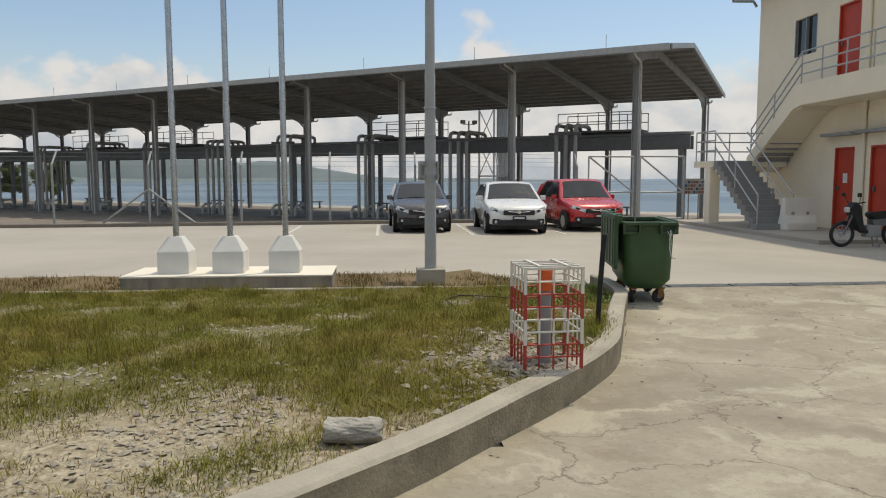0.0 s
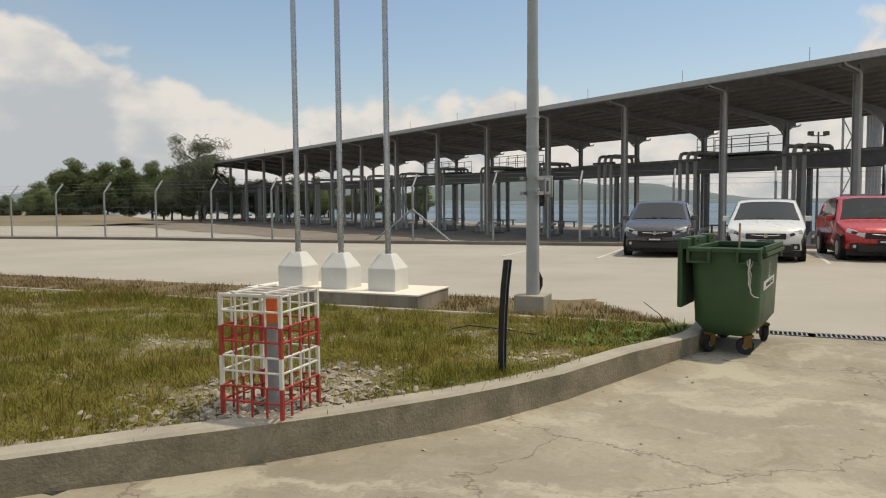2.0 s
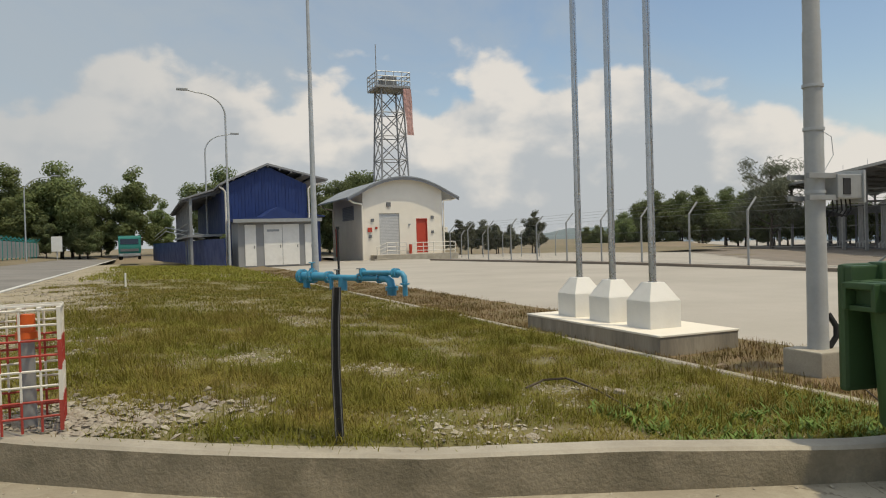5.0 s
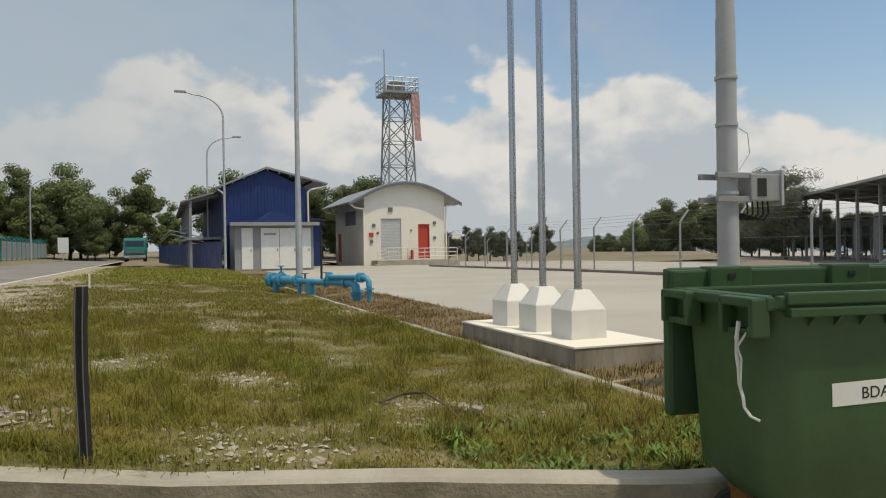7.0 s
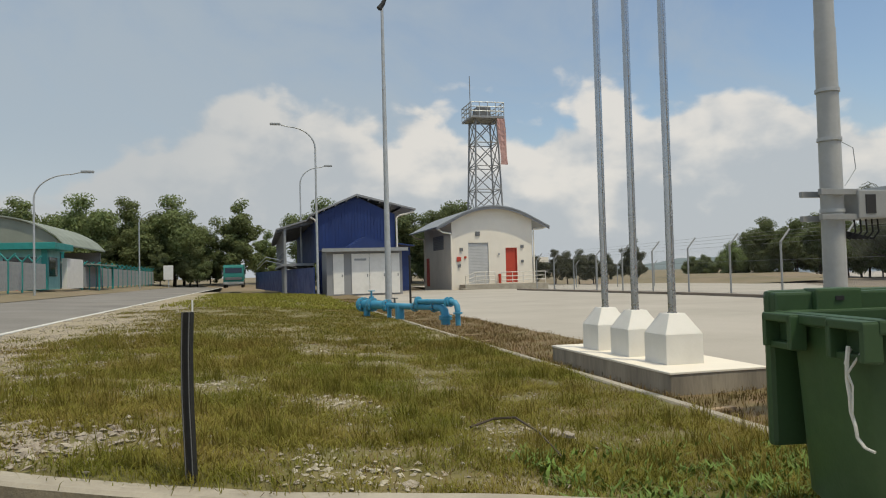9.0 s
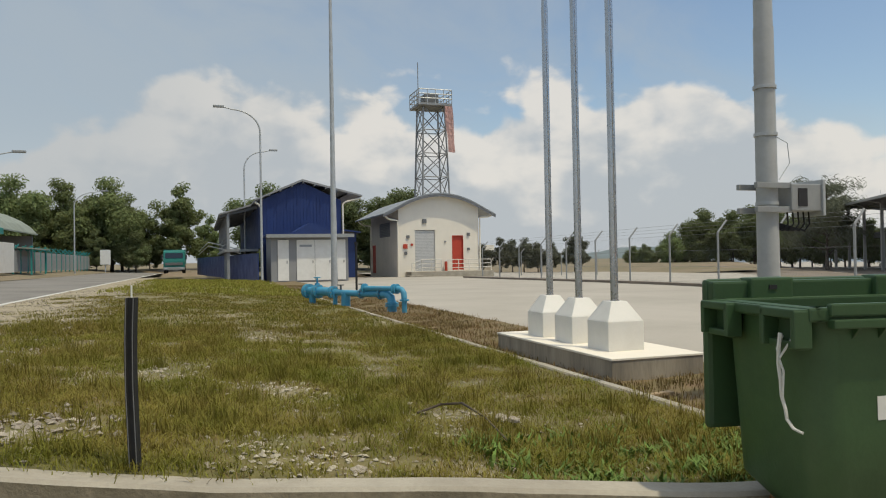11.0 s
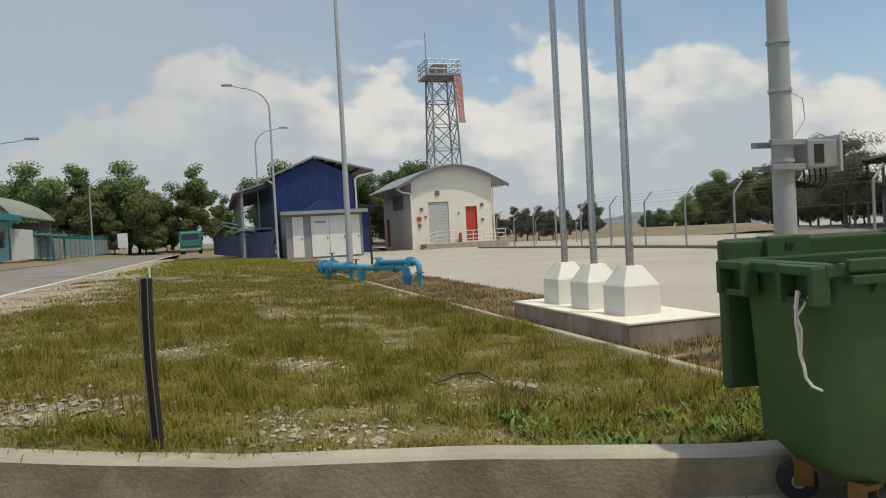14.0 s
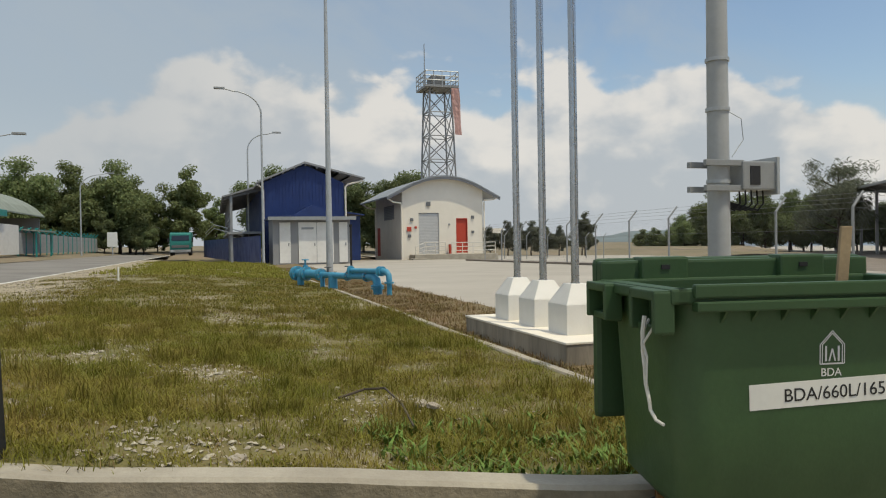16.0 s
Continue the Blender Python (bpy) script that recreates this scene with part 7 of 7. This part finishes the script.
def cover(u, v):
    """How densely grass grows at a place of the lawn, 0 to 1."""
    c = 0.74 + 0.9 * fbm(u, v, 0.55) + 1.1 * fbm(u + 9, v, 1.7)
    c -= 0.72 * max(0.0, min(1.0, (-1.3 - u) / 1.2)) if v > 6.5 + max(0.0, -3.0 - u) * 1.2 else 0.16 * max(0.0, min(1.0, (-1.5 - u) / 1.2))
    c -= 0.7 * math.exp(-((u + 1.5) ** 2 + (v - 4.7) ** 2) / 0.5)
    for a, b_, r_ in BARE:
        c -= 0.45 * math.exp(-((u - a) ** 2 + ((v - b_) * 0.8) ** 2) / r_ ** 2)
    return c


def scatter(n, u0, u1, v0, v1, zf, dens, power=1.0):
    out = []
    while len(out) < n:
        u = rg.uniform(u0, u1)
        v = v0 + (v1 - v0) * rg.random() ** power
        if v < kerb_v(u) + 0.225 or rg.random() > dens(u, v):
            continue
        out.append((u, v, zf(u, v)))
    return out


near = scatter(21500, -6.0, 3.84, 2.8, 11, lawn_z, cover, 1.25)
blades("grass", near, M_GRASS, "short patchy green and yellowing grass on the lawn", 0.018, 0.066, 0.0055, 11, 2.2, 0.07, 3)
straw = scatter(5200, -6.0, 3.84, 2.8, 13, lawn_z, lambda u, v: 0.25 + max(0.0, 0.9 - abs(cover(u, v) - 0.45) * 2.0), 1.2)
blades("straw", straw, M_DRYGRASS, "straw-coloured dead blades among the lawn grass", 0.015, 0.06, 0.005, 8, 2.4, 0.07, 11)
mids = scatter(9500, -4.0, 3.84, 11, 26, lawn_z, cover, 1.3)
blades("grass_mid", mids, M_GRASS, "short patchy grass further over the lawn", 0.025, 0.075, 0.011, 7, 1.5, 0.10, 4)
fars = scatter(3500, -3.2, 3.84, 26, 49, lawn_z, cover)
blades("grass_far", fars, M_GRASS, "grass at the lawn's far end", 0.05, 0.14, 0.03, 6, 0.9, 0.2, 5)
tall = scatter(650, -2.6, 3.7, 3.2, 13, lawn_z, lambda u, v: max(0.0, cover(u, v)) ** 2)
blades("grass_tufts", tall, M_GRASS, "taller grass tufts standing out of the lawn", 0.06, 0.20, 0.005, 34, 1.1, 0.045, 6)
drys = scatter(5200, 4.0, 5.8, 3.3, 40, strip_z, lambda u, v: (0.6 + 0.8 * fbm(u, v, 0.8)) * (v > 3.3 + max(0, u - 4.2) * 0.85), 1.6)
drys = [p for p in drys if not (4.26 < p[0] < 5.47 and 6.78 < p[1] < 9.95) and math.hypot(p[0] - 4.93, p[1] - 5.22) > 0.42]
blades("dry_grass", drys, M_DRYGRASS, "brown dry grass on the soil strip", 0.03, 0.10, 0.008, 7, 0.9, 0.07, 7)
weeds = scatter(300, 1.7, 3.6, 2.9, 4.5, lawn_z, lambda u, v: 1.0 if fbm(u, v, 0.9) > -0.15 else 0.15)
blades("weeds", weeds, M_WEED, "low bright green broad-leaved weeds by the kerb", 0.03, 0.09, 0.022, 8, 1.6, 0.05, 8, "weeds")


def stones(name, spots, lo, hi, label, seed):
    rnd = random.Random(seed)
    t = [(0, 0, 1), (0.9, 0, 0.2), (0.28, 0.85, 0.2), (-0.73, 0.53, 0.2), (-0.73, -0.53, 0.2), (0.28, -0.85, 0.2), (0, 0, -0.6)]
    f = [(0, 1, 2), (0, 2, 3), (0, 3, 4), (0, 4, 5), (0, 5, 1), (6, 2, 1), (6, 3, 2), (6, 4, 3), (6, 5, 4), (6, 1, 5)]
    verts, faces = [], []
    for u, v, z in spots:
        s = lo + (hi - lo) * rnd.random() ** 3
        q = Euler((rnd.uniform(-0.4, 0.4), rnd.uniform(-0.4, 0.4), rnd.uniform(0, 6.3))).to_matrix()
        k = len(verts)
        sc = Vector((rnd.uniform(0.7, 1.4), rnd.uniform(0.6, 1.0), rnd.uniform(0.35, 0.7))) * s
        for p in t:
            p = Vector(p) * rnd.uniform(0.8, 1.2)
            verts.append(tuple(Vector((u, v, z + s * 0.12)) + q @ Vector((p.x * sc.x, p.y * sc.y, p.z * sc.z))))
        faces += [tuple(i + k for i in a) for a in f]
    me = bpy.data.meshes.new(name)
    me.from_pydata(verts, [], faces)
    me.materials.append(M_STONE)
    ob = new(name, me)
    ob.matrix_basis = YM
    tagged(ob, label, "stones", "", "stuff")


stones("gravel", scatter(12000, -4.6, 3.0, 2.8, 16, lawn_z, lambda u, v: max(0.03, 0.75 - cover(u, v))), 0.004, 0.022, "loose pale gravel on the bare patches", 21)
spots_ = [(rg.gauss(a, r_ * 0.7), rg.gauss(b_, r_ * 0.8)) for a, b_, r_ in BARE for _ in range(170)]
stones("patch_gravel", [(u, v, lawn_z(u, v)) for u, v in spots_ if v > kerb_v(u) + 0.19], 0.006, 0.035, "grey stones on the bare spots of the lawn", 25)
rub = [(rg.gauss(-1.85, 0.6), rg.gauss(5.0, 0.34)) for _ in range(4200)]
stones("rubble", [(u, v, lawn_z(u, v)) for u, v in rub if v > kerb_v(u) + 0.19], 0.008, 0.05, "pale broken stone rubble heaped by the kerb", 24)
stones("shoulder_gravel", scatter(14000, -4.6, -1.5, 6.6, 34, lawn_z, lambda u, v: 0.8 if fbm(u, v, 0.7) > -0.12 else 0.1, 1.3), 0.006, 0.034, "loose pale gravel on the road shoulder", 22)
stones("apron_grit", [(u, v, apron_z(u, v)) for u, v in ((rg.uniform(-5, 3.6), rg.uniform(-1, 5.6)) for _ in range(2600)) if v < kerb_v(u) - 0.02 and (kerb_v(u) - v < 0.5 * rg.random() or rg.random() < 0.10)],
       0.004, 0.022, "small loose grit along the kerb", 23)


def rock(x, y, z, s, label, m=M_STONE, flat_=0.6):
    rnd = random.Random(int(x * 100 + y * 37))
    b = B()
    bmesh.ops.create_icosphere(b, subdivisions=4, radius=1.0)
    for v in b.verts:
        k = 1 + 0.35 * noise.noise(v.co * 1.4 + Vector((x, y, 0))) + 0.10 * noise.noise(v.co * 5 + Vector((x, y, 3)))
        v.co = Vector((v.co.x * s * k * 1.3, v.co.y * s * k, max(-0.3 * s, v.co.z * s * k * flat_)))
    solid("rock", b, m, label, "rock", pose(x, y, z, 0, 0, rnd.uniform(0, 180)), "", "rocks in the lawn")


rock(-0.245, 3.912, 0.20, 0.045, "pale chipped stone in the grass by the kerb")
rock(-1.394, 5.992, 0.21, 0.05, "pale stone in the grass")
rock(0.62, 5.27, 0.16, 0.045, "white broken stone in the grass")
rock(0.71, 5.2, 0.16, 0.038, "white broken stone beside its twin")
lump = B()
bmesh.ops.create_icosphere(lump, subdivisions=5, radius=1.0)
for v in lump.verts:
    c = v.co.copy()
    # squared-off cylinder, chipped at its ends
    rr_ = math.hypot(c.y, c.z)
    x_ = max(-1.0, min(1.0, c.x * 1.35)) * 0.14
    k = min(1.0, rr_ * 1.6) / max(rr_, 1e-4) * 0.062
    n_ = 1 + 0.16 * noise.noise(c * 2.1) + 0.07 * noise.noise(c * 6.5)
    v.co = Vector((x_ * (1 + 0.10 * noise.noise(c * 3.0 + Vector((5, 0, 0)))), c.y * k * n_ * 1.15, c.z * k * n_))
solid("concrete_core", lump, M_LUMP, "pale grey broken concrete cylinder lying in the gravel", "rubble", pose(-4.85, 4.95, 0.385, 0, 2, -76))
rock(-5.9, 6.4, 0.35, 0.07, "pale stone on the bare ground")
stk = B()
tube(stk, [(0.03, 5.48, 0.165), (0.2, 5.6, 0.20), (0.36, 5.48, 0.23), (0.5, 5.08, 0.21), (0.61, 4.6, 0.16)], 0.011, 6, 0.007)
solid("fallen_branch", stk, M_BARK, "bent dry branch lying in the grass", "branch", Matrix.Identity(4))
stk = B()
tube(stk, [(2.05, 3.95, 0.09), (2.0, 4.05, 0.28), (1.9, 4.2, 0.42)], 0.008, 5, 0.004)
solid("dry_twig", stk, M_BARK, "thin dry twig sticking out of the weeds", "twig", Matrix.Identity(4))
for (u, v, t_) in ((4.2, 13.2, 20), (4.4, 14.8, -15), (4.15, 5.9, 10)):
    b = B()
    box(b, -0.25, -0.035, 0, 0.25, 0.035, 0.03, 0.006)
    solid("timber_batten", b, M_WOOD, "pale timber batten lying on the soil", "timber", W(u, v, strip_z(u, v) + 0.005, t_), "", "battens on the soil")
